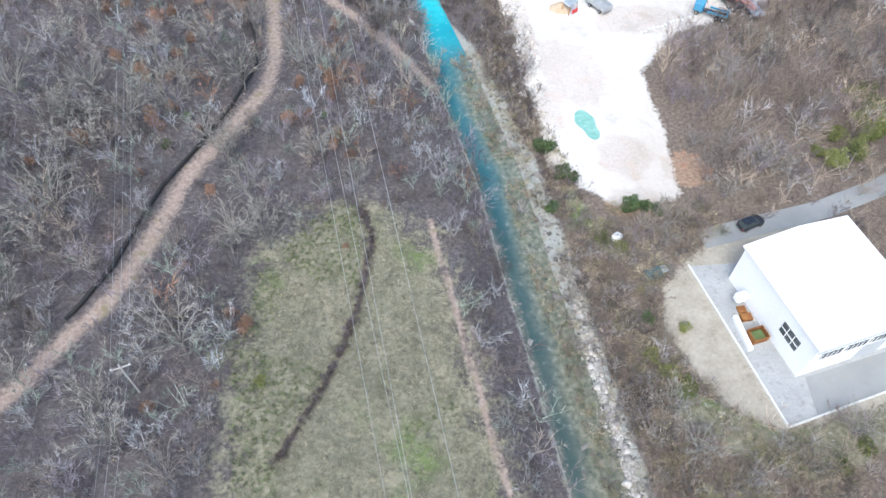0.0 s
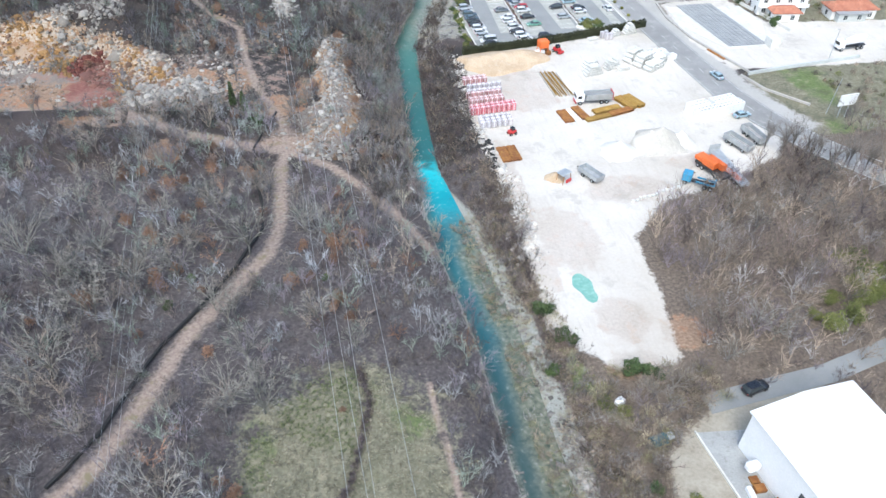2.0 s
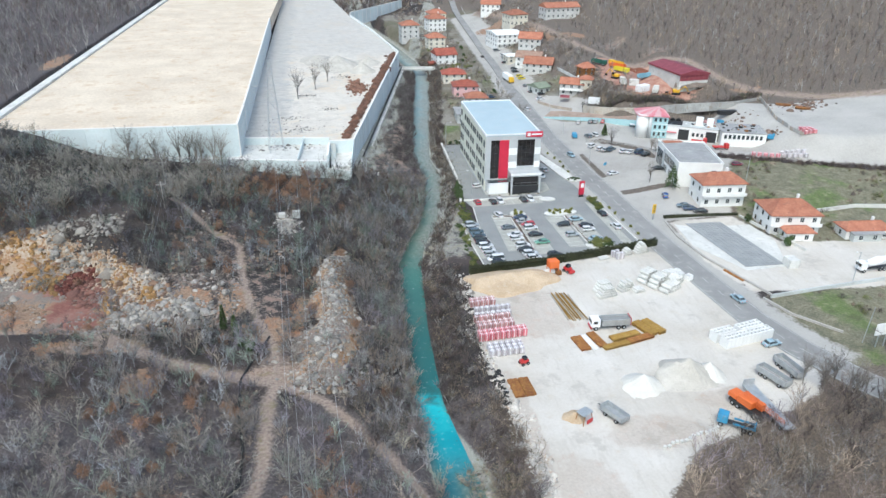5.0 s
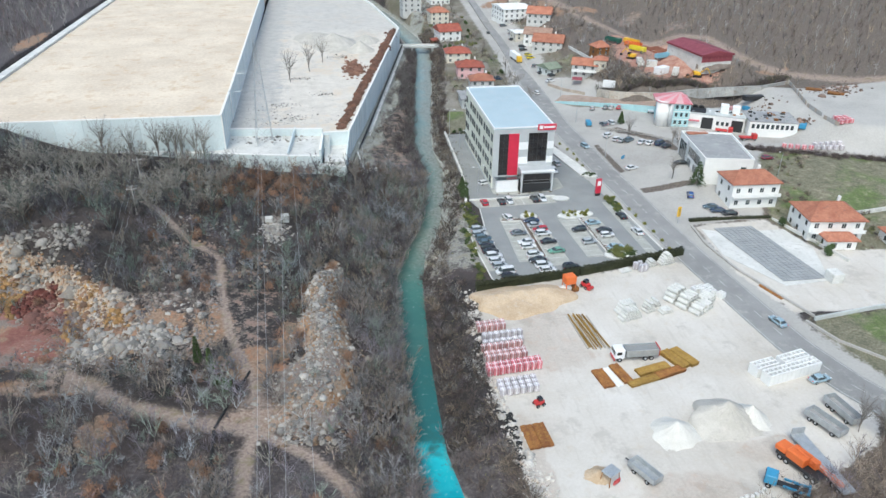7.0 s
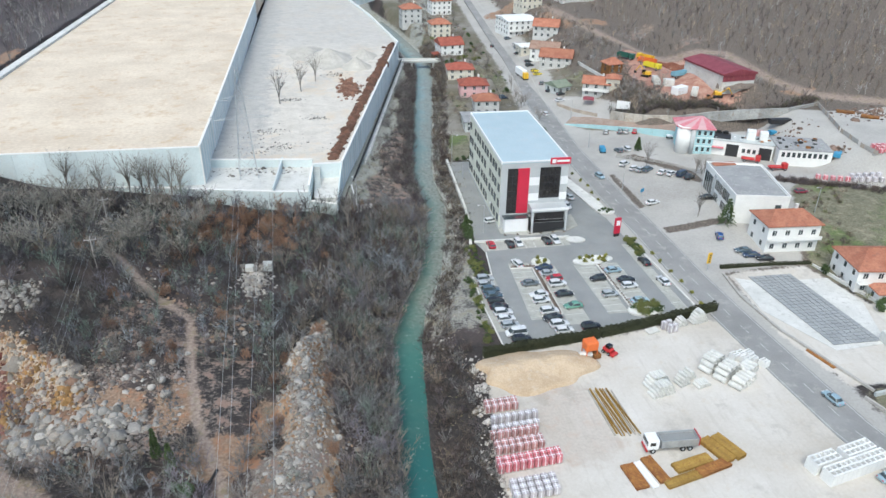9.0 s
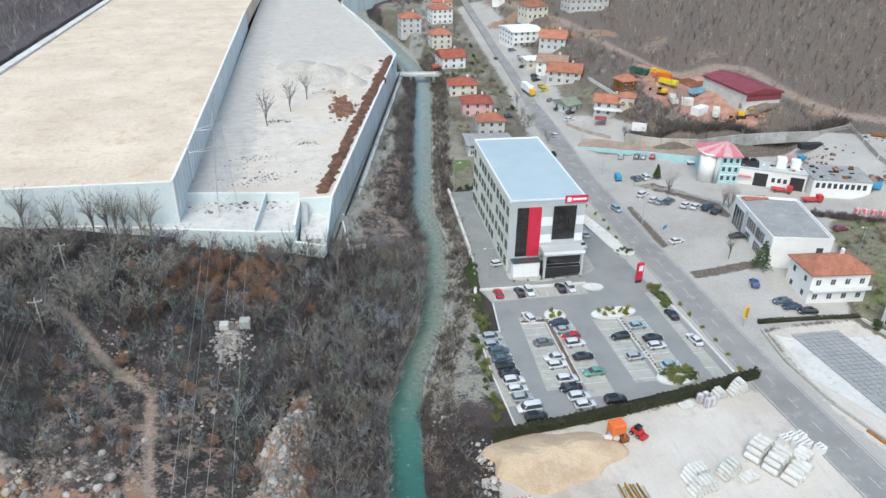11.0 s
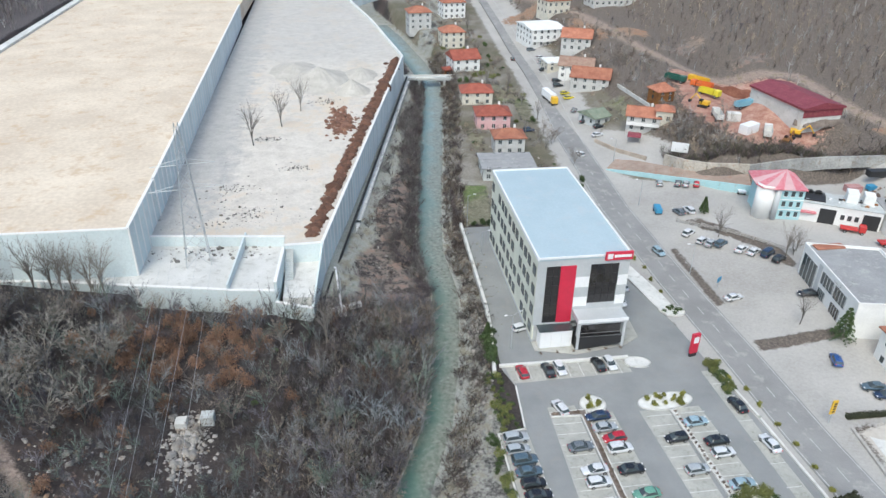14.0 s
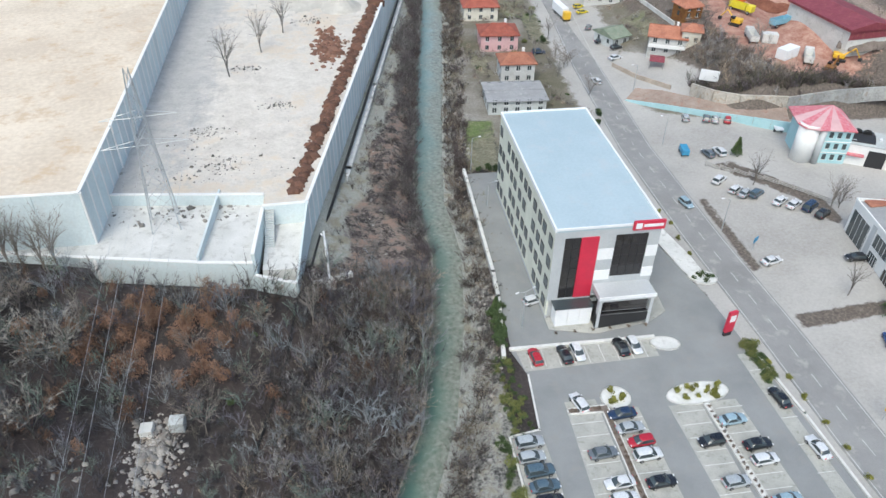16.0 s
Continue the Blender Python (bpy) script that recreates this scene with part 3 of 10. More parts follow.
clay = ramp(t, maths(t, "ADD", maths(t, "MULTIPLY", n_big, 0.6), maths(t, "MULTIPLY", n_fine, 0.4)), [(0.35, (0.12, 0.042, 0.035)), (0.5, (0.22, 0.095, 0.075)), (0.62, (0.32, 0.2, 0.165))])
clay = mix(t, east, clay, ramp(t, maths(t, "ADD", maths(t, "MULTIPLY", n_mid, 0.6), maths(t, "MULTIPLY", n_fine, 0.4)), [(0.33, (0.24, 0.095, 0.07)), (0.48, (0.38, 0.2, 0.15)), (0.62, (0.5, 0.33, 0.26))]))
street = ramp(t, n_big, [(0.35, (0.12, 0.115, 0.07)), (0.5, (0.2, 0.18, 0.14)), (0.62, (0.33, 0.31, 0.28)), (0.8, (0.4, 0.39, 0.36))])
street = mix(t, step(t, n_fine, 0.35, 0.7), mix(t, 0.5, street, (0.1, 0.09, 0.06)), street)
col = shaded_litter
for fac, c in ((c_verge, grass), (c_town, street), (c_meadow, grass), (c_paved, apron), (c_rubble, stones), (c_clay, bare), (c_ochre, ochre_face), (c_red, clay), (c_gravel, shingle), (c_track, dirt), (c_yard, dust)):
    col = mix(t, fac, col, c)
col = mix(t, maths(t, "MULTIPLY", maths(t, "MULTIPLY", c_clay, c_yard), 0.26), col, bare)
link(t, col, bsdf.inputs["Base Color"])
bsdf.inputs["Roughness"].default_value = 0.95
flat = maths(t, "SUBTRACT", 1.0, maths(t, "MULTIPLY", maths(t, "MAXIMUM", maths(t, "MAXIMUM", c_yard, c_track), c_paved), 0.95))
bumped(t, bsdf, maths(t, "MULTIPLY", flat, maths(t, "ADD", maths(t, "MULTIPLY", n_fine, 0.7), maths(t, "MULTIPLY", n_grain, 0.3))), 0.6, 0.35)
gm.materials.append(earth)
tagged(new("ground", gm), "brown winter ground with tracks, meadow, dusty yard and gravel", "ground", kind="structure")

# ---- the dyed river ----
wy = np.arange(8, 560, 1.5)
wl, wr = np.interp(wy, RIVER_Y, RIVER_L) - 4.5, np.interp(wy, RIVER_Y, BED_R) + 3.5
k = np.linspace(0, 1, 25)
wx = wl[:, None] * (1 - k) + wr[:, None] * k
shore = np.clip(1 - np.minimum(wx - wl[:, None] - 4.2, wr[:, None] - 3.8 - wx) / 1.8, 0, 1)
wv = np.stack([wx, np.repeat(wy[:, None], 25, 1), np.full_like(wx, WATER)], -1).reshape(-1, 3)
wi = np.arange(len(wy) * 25).reshape(-1, 25)
wm = mesh_from("river_water", wv, np.stack([wi[:-1, :-1], wi[:-1, 1:], wi[1:, 1:], wi[1:, :-1]], -1).reshape(-1, 4))
side = np.repeat(k[None], len(wy), 0)
give_colour(wm, "shore", np.stack([shore, side, side, np.ones_like(side)], -1).reshape(-1, 4))
dyed, t, bsdf = nodes_of("dyed_water")
p = place(t)
sep = t.nodes.new("ShaderNodeSeparateXYZ")
link(t, p, sep.inputs[0])
n1, n2, n3 = noise_at(t, p, 0.12, 4), noise_at(t, p, 1.1, 5), noise_at(t, p, 5, 4)
along = maths(t, "ADD", sep.outputs[1], maths(t, "MULTIPLY", maths(t, "SUBTRACT", n1, 0.5), 24))
col = ramp(t, maths(t, "DIVIDE", along, 500.0), [
    (0.06, (0.08, 0.1, 0.09)), (0.125, (0.055, 0.1, 0.11)), (0.155, (0.035, 0.14, 0.18)), (0.215, (0.028, 0.19, 0.24)), (0.245, (0.02, 0.31, 0.37)), (0.266, (0.04, 0.5, 0.56)),
    (0.274, (0.03, 0.13, 0.13)), (0.33, (0.04, 0.125, 0.11)), (0.375, (0.06, 0.165, 0.135)), (0.425, (0.115, 0.185, 0.145)), (0.5, (0.16, 0.21, 0.17)), (0.65, (0.19, 0.265, 0.25)), (0.85, (0.28, 0.38, 0.38))])
col = mix(t, step(t, n2, 0.6, 0.78), col, mix(t, 0.45, col, (0.5, 0.55, 0.52)))
col = mix(t, step(t, n2, 0.42, 0.28), col, mix(t, 0.4, col, (0.06, 0.1, 0.09)))
at = t.nodes.new("ShaderNodeAttribute")
at.attribute_name = "shore"
stones_seen = ramp(t, noise_at(t, p, 2.2, 6, 0.7), [(0.3, (0.05, 0.055, 0.045)), (0.5, (0.15, 0.15, 0.12)), (0.7, (0.3, 0.29, 0.25))])
parts_ = t.nodes.new("ShaderNodeSeparateColor")
link(t, at.outputs["Color"], parts_.inputs[0])
up_river_ = step(t, sep.outputs[1], 185.0, 215.0)
shoal = maths(t, "MULTIPLY", step(t, maths(t, "ADD", parts_.outputs[1], maths(t, "MULTIPLY", n1, 0.3)), 0.46, 0.68), step(t, sep.outputs[1], 120.0, 100.0))
bar_ = maths(t, "MULTIPLY", step(t, maths(t, "ADD", parts_.outputs[1], maths(t, "MULTIPLY", n1, 0.6)), 0.6, 0.95), up_river_)
col = mix(t, maths(t, "MULTIPLY", bar_, 0.75), col, ramp(t, n2, [(0.3, (0.13, 0.14, 0.11)), (0.5, (0.23, 0.23, 0.19)), (0.7, (0.33, 0.33, 0.29))]))
# tree shade and reflection painted into the water colour on the west side
col = mix(t, maths(t, "MULTIPLY", step(t, maths(t, "ADD", parts_.outputs[1], maths(t, "MULTIPLY", n1, 0.2)), 0.62, 0.36), 0.8), col, mix(t, 0.75, col, (0.025, 0.06, 0.055)))
col = mix(t, maths(t, "MULTIPLY", shoal, 0.85), col, ramp(t, n2, [(0.3, (0.06, 0.075, 0.055)), (0.5, (0.16, 0.16, 0.11)), (0.7, (0.27, 0.26, 0.2))]))
shallow = maths(t, "ADD", parts_.outputs[0], maths(t, "MULTIPLY", maths(t, "SUBTRACT", n1, 0.42), 1.5))
up_river = step(t, sep.outputs[1], 205.0, 250.0)
down_river = step(t, sep.outputs[1], 85.0, 60.0)
clear = maths(t, "MULTIPLY", step(t, shallow, 0.1, 1.0), maths(t, "ADD", 0.35, maths(t, "MULTIPLY", maths(t, "MAXIMUM", up_river, down_river), 0.4)))
col = mix(t, clear, col, stones_seen)
link(t, col, bsdf.inputs["Base Color"])
bsdf.inputs["Roughness"].default_value, bsdf.inputs["IOR"].default_value = 0.22, 1.33
bumped(t, bsdf, maths(t, "ADD", n2, n3), 0.35, 0.12)
wm.materials.append(dyed)
tagged(new("river_water", wm), "shallow river dyed turquoise and milky green", "river", kind="structure")

# ---- building helpers ----
def part(name, bm, material, parent=None, label="", smooth_faces=False):
    """Links a bmesh as one mesh object, under a thing or a part if one is given."""
    me = bpy.data.meshes.new(name)
    bmesh.ops.recalc_face_normals(bm, faces=bm.faces[:])
    bm.to_mesh(me)
    bm.free()
    me.materials.append(material)
    if smooth_faces:
        me.polygons.foreach_set("use_smooth", np.ones(len(me.polygons), bool))
    ob = new(name, me)
    ob.parent = parent
    return tagged(ob, label)


def again(ob, m, parent=None):
    """Another object on the same mesh as ob, at the pose m."""
    o = new(ob.name.split(".")[0], ob.data)
    o.parent = parent if parent else ob.parent
    o.matrix_local = m
    return o


def thing(name, label, category, x=0.0, y=0.0, z=0.0, turn=0.0, group="", kind=""):
    ob = new(name)
    ob.empty_display_size = 0.3
    ob.matrix_world = pose(x, y, z, 0, 0, turn)
    return tagged(ob, label, category, group, kind)


def boxes(*bs, bevel=0.0):
    """A bmesh of boxes, each (x0, y0, z0, x1, y1, z1)."""
    bm = bmesh.new()
    for x0, y0, z0, x1, y1, z1 in bs:
        m = Matrix.Translation(((x0 + x1) / 2, (y0 + y1) / 2, (z0 + z1) / 2)) @ Matrix.Diagonal((x1 - x0, y1 - y0, z1 - z0, 1))
        bmesh.ops.create_cube(bm, size=1.0, matrix=m)
    if bevel:
        bmesh.ops.bevel(bm, geom=bm.edges[:], offset=bevel, segments=1, affect="EDGES")
    return bm


def prism(poly, z0, z1):
    bm = bmesh.new()
    low = [bm.verts.new((x, y, z0)) for x, y in poly]
    high = [bm.verts.new((x, y, z1)) for x, y in poly]
    bm.faces.new(low[::-1]), bm.faces.new(high)
    for i in range(len(poly)):
        j = (i + 1) % len(poly)
        bm.faces.new((low[i], low[j], high[j], high[i]))
    return bm


def profile(pts, x0, x1, axis="x"):
    """A profile of (along, up) points pushed from x0 to x1 across."""
    bm = bmesh.new()
    put = (lambda a, u, w: (w, a, u)) if axis == "x" else (lambda a, u, w: (a, w, u))
    rings = [[bm.verts.new(put(a, u, w)) for a, u in pts] for w in (x0, x1)]
    bm.faces.new(rings[0]), bm.faces.new(rings[1][::-1])
    for i in range(len(pts)):
        j = (i + 1) % len(pts)
        bm.faces.new((rings[0][i], rings[1][i], rings[1][j], rings[0][j]))
    return bm


def tube(bm, a, b, r0, r1=None, sides=6):
    """Adds a tapered rod from a to b."""
    a, b = Vector(a), Vector(b)
    m = Matrix.Translation((a + b) / 2) @ (b - a).to_track_quat("Z", "Y").to_matrix().to_4x4()
    bmesh.ops.create_cone(bm, cap_ends=True, segments=sides, radius1=r0, radius2=r0 if r1 is None else r1, depth=max((b - a).length, 1e-4), matrix=m)
    return bm


def rods(*rs, sides=6):
    bm = bmesh.new()
    for r in rs:
        tube(bm, *r, sides=sides)
    return bm


def strip(name, centre, width, lift, material, label, category, parent=None, step_m=3.0):
    """A ribbon that follows the ground along a centre line."""
    pts = [Vector((*a, 0)).lerp(Vector((*b, 0)), k / max(1, int((Vector(b) - Vector(a)).length / step_m)))
           for a, b in zip(centre, centre[1:]) for k in range(max(1, int((Vector(b) - Vector(a)).length / step_m)))] + [Vector((*centre[-1], 0))]
    bm = bmesh.new()
    rows = []
    for i, q in enumerate(pts):
        d = (pts[min(i + 1, len(pts) - 1)] - pts[max(i - 1, 0)]).normalized()
        n = Vector((-d.y, d.x, 0))
        rows.append([bm.verts.new((q.x + n.x * s, q.y + n.y * s, ground_z(q.x, q.y) + lift)) for s in (width / 2, -width / 2)]
                    + [bm.verts.new((q.x + n.x * s, q.y + n.y * s, ground_z(q.x, q.y) - 0.3)) for s in (-width / 2 - 0.1, width / 2 + 0.1)])
    for r, s in zip(rows, rows[1:]):
        for i in range(4):
            j = (i + 1) % 4
            bm.faces.new((r[i], r[j], s[j], s[i]))
    ob = part(name, bm, material, parent)
    return tagged(ob, label, category, kind="structure") if parent is None else ob


# ---- road, car park and paved ground ----
ROAD = [(170, 62), (140, 88), (120, 110), (110, 124), (104, 137), (100.5, 150), (99, 166), (97.3, 185), (96, 205), (95.5, 230), (94.3, 260), (94, 300), (96.5, 350), (101, 395), (103.5, 430), (105, 470), (107.5, 513), (111, 582), (118, 680)]
road = strip("road", ROAD, 8.6, 0.06, road_asphalt, "worn light-grey asphalt main road", "road")


def along(line, start, stop, pitch):
    """Places and headings at even steps along a line."""
    out, s, nxt = [], 0.0, start
    for a, b in zip(line, line[1:]):
        a, b = Vector(a), Vector(b)
        n = (b - a).length
        while nxt <= s + n and nxt <= stop:
            q = a.lerp(b, (nxt - s) / n)
            out.append((q.x, q.y, math.atan2(b.y - a.y, b.x - a.x)))
            nxt += pitch
        s += n
    return out


dash0 = None
for x, y, h in along(ROAD, 50, 520, 7.0):
    m = pose(x, y, ground_z(x, y) + 0.066, 0, 0, math.degrees(h))
    if dash0 is None:
        dash0 = part("lane_dash", boxes((-1.5, -0.08, -0.02, 1.5, 0.08, 0.0)), worn_paint, road)
        dash0.matrix_local = m
    else:
        again(dash0, m)
for side in (-3.9, 3.9):
    ln = [(x - math.sin(h) * side, y + math.cos(h) * side) for x, y, h in along(ROAD, 20, 600, 4.0)]
    strip("edge_line", ln, 0.16, 0.066, worn_paint, "", "", road)

strip("side_road", [(52, 59.5), (60, 60.5), (74, 62), (90, 66), (112, 76), (140, 90)], 3.6, 0.05, asphalt, "narrow grey lane behind the white hall", "road")
LOT = [(42.6, 184.2), (41.7, 200), (41.6, 213.8), (46.6, 214.6), (47.6, 226), (46, 231.5), (46.9, 246), (47.3, 253), (48.4, 292), (55, 292), (73, 292), (76, 290), (82, 268), (87, 240), (87.8, 230), (89.3, 212), (91, 192.5), (74.6, 190), (60, 187.4)]
car_park = tagged(part("car_park", prism(LOT, -0.6, 0.05), asphalt), "dark grey asphalt car park", "car park", kind="structure")
for poly in ([(42.2, 190), (47.6, 190), (46.8, 213.6), (41.9, 213.4)], [(51.2, 193.5), (57.4, 193.5), (57.2, 219.5), (52, 219.5)], [(59.1, 190.5), (64.4, 190.5), (63.6, 217), (58.8, 217)], [(69.6, 193.5), (74.4, 193.5), (74.1, 216.5), (68.6, 216.5)],
             [(76.1, 193.5), (81.6, 193.5), (80.2, 216.5), (75.2, 216.5)], [(47.3, 226.9), (71.5, 227.5), (71.5, 232), (46.8, 232)], [(86.0, 193), (88.9, 193), (87.6, 226), (85.2, 226)]):
    tagged(part("parking_bay", prism(poly, -0.2, 0.056), bay_paving), "pale paved parking bays with painted lines", "parking bay", kind="structure")


def lot_lines(x0, x1, ys, lean=0.0):
    for y in ys:
        o = part("bay_line", prism([(x0, y), (x1, y + lean), (x1, y + lean + 0.1), (x0, y + 0.1)], 0.0, 0.062), line_paint, car_park)


lot_lines(52, 57.2, np.arange(194.5, 218, 2.55))
lot_lines(59, 63.6, np.arange(194.5, 217, 2.55))
lot_lines(69.4, 74.2, np.arange(194.5, 216, 2.55))
lot_lines(76, 80.6, np.arange(194.5, 216, 2.55))
lot_lines(85.6, 88.4, np.arange(196, 226, 5.2))
for x in np.arange(48.6, 71, 2.6):
    part("bay_line", prism([(x, 227.4), (x + 0.1, 227.4), (x + 0.1, 231.6), (x, 231.6)], 0.0, 0.062), line_paint, car_park)


def kerb(name, pts, w, h, material, label, closed=False, z=0.0):
    """A raised edging along a line."""
    bm = bmesh.new()
    seq = list(zip(pts, pts[1:] + (pts[:1] if closed else [])))
    for a, b in seq[:len(pts) if closed else len(pts) - 1]:
        a, b = Vector(a), Vector(b)
        d = (b - a).normalized() * (w / 2)
        n = Vector((-d.y, d.x))
        q = [a - d + n, a - d - n, b + d - n, b + d + n]
        low = [bm.verts.new((v.x, v.y, z - 0.4)) for v in q]
        top = [bm.verts.new((v.x, v.y, z + h)) for v in q]
        bm.faces.new(top)
        for i in range(4):
            j = (i + 1) % 4
            bm.faces.new((low[i], low[j], top[j], top[i]))
    return tagged(part(name, bm, material), label, name.replace("_", " "), kind="structure")


kerb("kerb", [(42.6, 184.2), (41.7, 200), (41.6, 213.8), (46.6, 214.6), (47.6, 226)], 0.3, 0.22, pale_concrete, "pale concrete kerb beside the car park")
kerb("low_wall", [(46, 232.3), (72, 232)], 0.6, 0.5, pale_concrete, "low pale wall along the end parking row")
kerb("river_wall", [(44.3, 230.5), (46.6, 246), (47.1, 253.5), (48, 293)], 0.7, 0.9, pale_concrete, "pale concrete wall beside the driveway")
kerb("strip_wall", [(90.9, 193), (89.8, 212), (88.6, 226)], 0.45, 0.3, pale_concrete, "pale edging between car park and road")

# ---- terraces with panelled concrete walls ----
UP, MID, PAD = 20.0, 11.0, 9.0
tagged(part("terrace_floor", prism([(-109, 261.8), (-27.8, 261.4), (-27.6, 286), (-29.5, 490), (-27, 660), (-108, 660)], 12, UP), terrace_sand), "wide sandy filled terrace", "terrace", kind="structure")
tagged(part("terrace_floor", prism([(-27.9, 274.6), (3, 271), (3, 266.2), (11.4, 266.6), (44.8, 430), (36.5, 500), (24.5, 571), (12, 690), (-28, 690)], 3, MID), terrace_grey), "grey gravel terrace below the high wall", "terrace", kind="structure")
tagged(part("terrace_floor", prism([(-60, 261.6), (-47, 260.4), (-26.5, 256.3), (-8, 252.6), (1.6, 251.4), (3.2, 266.4), (3, 271.2), (-28, 274.8), (-27.9, 262)], 2, PAD), pale_concrete), "pale concrete apron with debris", "terrace", kind="structure")
tagged(part("terrace_floor", prism([(3.2, 251.5), (9.6, 251), (11.4, 266.5), (3.2, 266.3)], 1, 7.2), pale_concrete), "sunken concrete bay beside the steps", "terrace", kind="structure")


def panel_wall(name, label, a, b, z0, z1, pitch, rib=0.45, cap=0.35, drop=0.0):
    """A wall of alike cast panels with a rib at each joint and a cap; drop lowers its far end."""
    a, b = Vector(a), Vector(b)
    n = max(1, round((b - a).length / pitch))
    w = (b - a).length / n
    wall = thing(name, label, "wall", a.x, a.y, z0, math.degrees(math.atan2(b.y - a.y, b.x - a.x)), kind="structure")
    h = z1 - z0
    if not drop:
        gap = 0.24 if rib > 0.2 else 0.03
        p0 = part("panel", boxes((gap, -0.3, 0, w - gap, 0.3, h), bevel=0.03), concrete_wall, wall)
        for i in range(1, n):
            again(p0, pose(i * w, 0, 0))
        if rib > 0.2:
            r0 = part("rib", boxes((-0.34, -0.52, 0, 0.34, 0.36, h - 0.15), bevel=0.04), white_wall, wall)
            for i in range(1, n + 1):
                again(r0, pose(i * w, 0, 0))
        part("backing", boxes((0.05, -0.08, 0, (b - a).length - 0.05, 0.08, h - 0.05)), joint_concrete, wall)
        part("cap", boxes((0, -cap, h, (b - a).length, cap, h + 0.25), bevel=0.04), white_wall, wall)
    else:
        ln = (b - a).length
        part("panel", profile([(0, 0), (0, h), (ln, h - drop), (ln, 0)], -0.2, 0.2, "y"), concrete_wall, wall)
    return wall


panel_wall("wall_high", "tall pale ribbed concrete retaining wall", (-27.6, 286), (-27.6, 261.4), 8.6, UP + 0.4, 4.1)
panel_wall("wall_high", "tall pale ribbed concrete retaining wall", (-29.2, 500), (-27.4, 286), MID - 0.4, UP + 0.8, 4.2)
panel_wall("wall_front", "plain pale concrete terrace front", (-109, 261.6), (-27.6, 261.3), 6.0, UP + 0.2, 8.0, rib=0.05)
panel_wall("wall_river", "long pale ribbed concrete river wall", (45, 430), (11.6, 266.6), 0.5, MID + 0.8, 3.8)
panel_wall("wall_river", "long pale ribbed concrete river wall", (36.5, 500), (45, 430), 1.0, MID + 0.8, 3.8)
panel_wall("wall_river", "long pale ribbed concrete river wall", (24.5, 571), (36.5, 500), 1.0, MID + 1.0, 3.8)
panel_wall("wall_back", "distant pale concrete wall", (70, 640), (24.5, 571), 4, MID + 3.0, 6)
panel_wall("wall_river", "sloping end of the concrete river wall", (11.6, 266.6), (9.4, 247.4), 1.0, MID + 0.8, 4, drop=5.0)
panel_wall("wall_apron", "low curved concrete wall below the apron", (-60, 261.4), (-47, 260.2), 4.5, PAD + 0.5, 13)
panel_wall("wall_apron", "low curved concrete wall below the apron", (-47, 260.2), (-26.5, 256), 4.5, PAD + 0.5, 20)
panel_wall("wall_apron", "low curved concrete wall below the apron", (-26.5, 256), (-8, 252.3), 4, PAD + 0.5, 20, rib=0.1)
panel_wall("wall_apron", "low curved concrete wall below the apron", (-8, 252.3), (1.8, 251), 3.5, PAD + 0.4, 12, rib=0.1)
panel_wall("wall_bay", "concrete front of the sunken bay with a drain hole", (1.8, 250.6), (9.4, 247.4), 2.0, 6.8, 12, rib=0.05)
panel_wall("wall_bay", "concrete side of the sunken bay", (3.0, 266), (2.0, 251), 6, MID + 0.3, 20, rib=0.05)
panel_wall("wall_bay", "concrete cross wall on the apron", (-6, 273.6), (-8, 252.8), 6, MID + 0.6, 20, rib=0.05, drop=1.2)
panel_wall("wall_step", "low step wall across the terrace end", (-27.8, 274.4), (3, 270.8), 8, MID + 0.4, 40, rib=0.05)
panel_wall("wall_step", "low step wall across the terrace end", (3, 266.1), (11.4, 266.4), 6, MID + 0.7, 10, rib=0.05)
# solid black block; its colour stands in for the shade inside the drain
tagged(part("drain_opening", boxes((3.0, 249.6, 2.9, 4.4, 250.3, 4.8)), black_paint), "black block for the shade in a square drain opening", "drain", kind="structure")
steps = thing("steps", "concrete stair beside the sunken bay", "stairs", 4.2, 258.5, 7.2, kind="structure")
st0 = part("step", boxes((-0.9, 0, 0, 0.9, 0.45, 0.22)), concrete, steps)
for i in range(1, 17):
    again(st0, pose(0, 0.45 * i, 0.22 * i))

# ---- the office block with the red panel ----
office = thing("office_building", "four-storey office block, pale blue roof, red facade panel", "office building", 54.0, 239.6, 0.05)
OW, OD, OH = 19.0, 44.0, 20.0
part("wall", boxes((0.35, 0.35, 0, OW - 0.35, OD, OH - 0.6)), grey_cladding, office, "light grey wall cladding")
part("front_cladding", boxes((0, 0, 4.2, 1.9, 0.34, OH), (8.05, 0, 15.2, 11.0, 0.34, OH), (1.9, 0, 18.0, 8.05, 0.34, OH), (11.0, 0, 18.0, 16.9, 0.34, OH), (16.9, 0, 5, OW, 0.34, OH), (1.9, 0, 2, 16.9, 0.3, 4.6), (8.05, 0, 4, 11, 0.34, 8.2), (8.05, 0, 10.4, 11, 0.34, 12.8), (11, 0, 4.6, 16.9, 0.34, 8.8), bevel=0.02), grey_cladding, office)
for z0, z1 in ((8.2, 10.4), (12.8, 15.2)):
    part("pale_panel", boxes((8.08, -0.06, z0, 10.97, 0.3, z1), bevel=0.02), white_metal, office, "white cladding panel")
    part("pale_panel", boxes((16.95, -0.06, z0, OW + 0.02, 0.0, z1), bevel=0.02), white_metal, office)


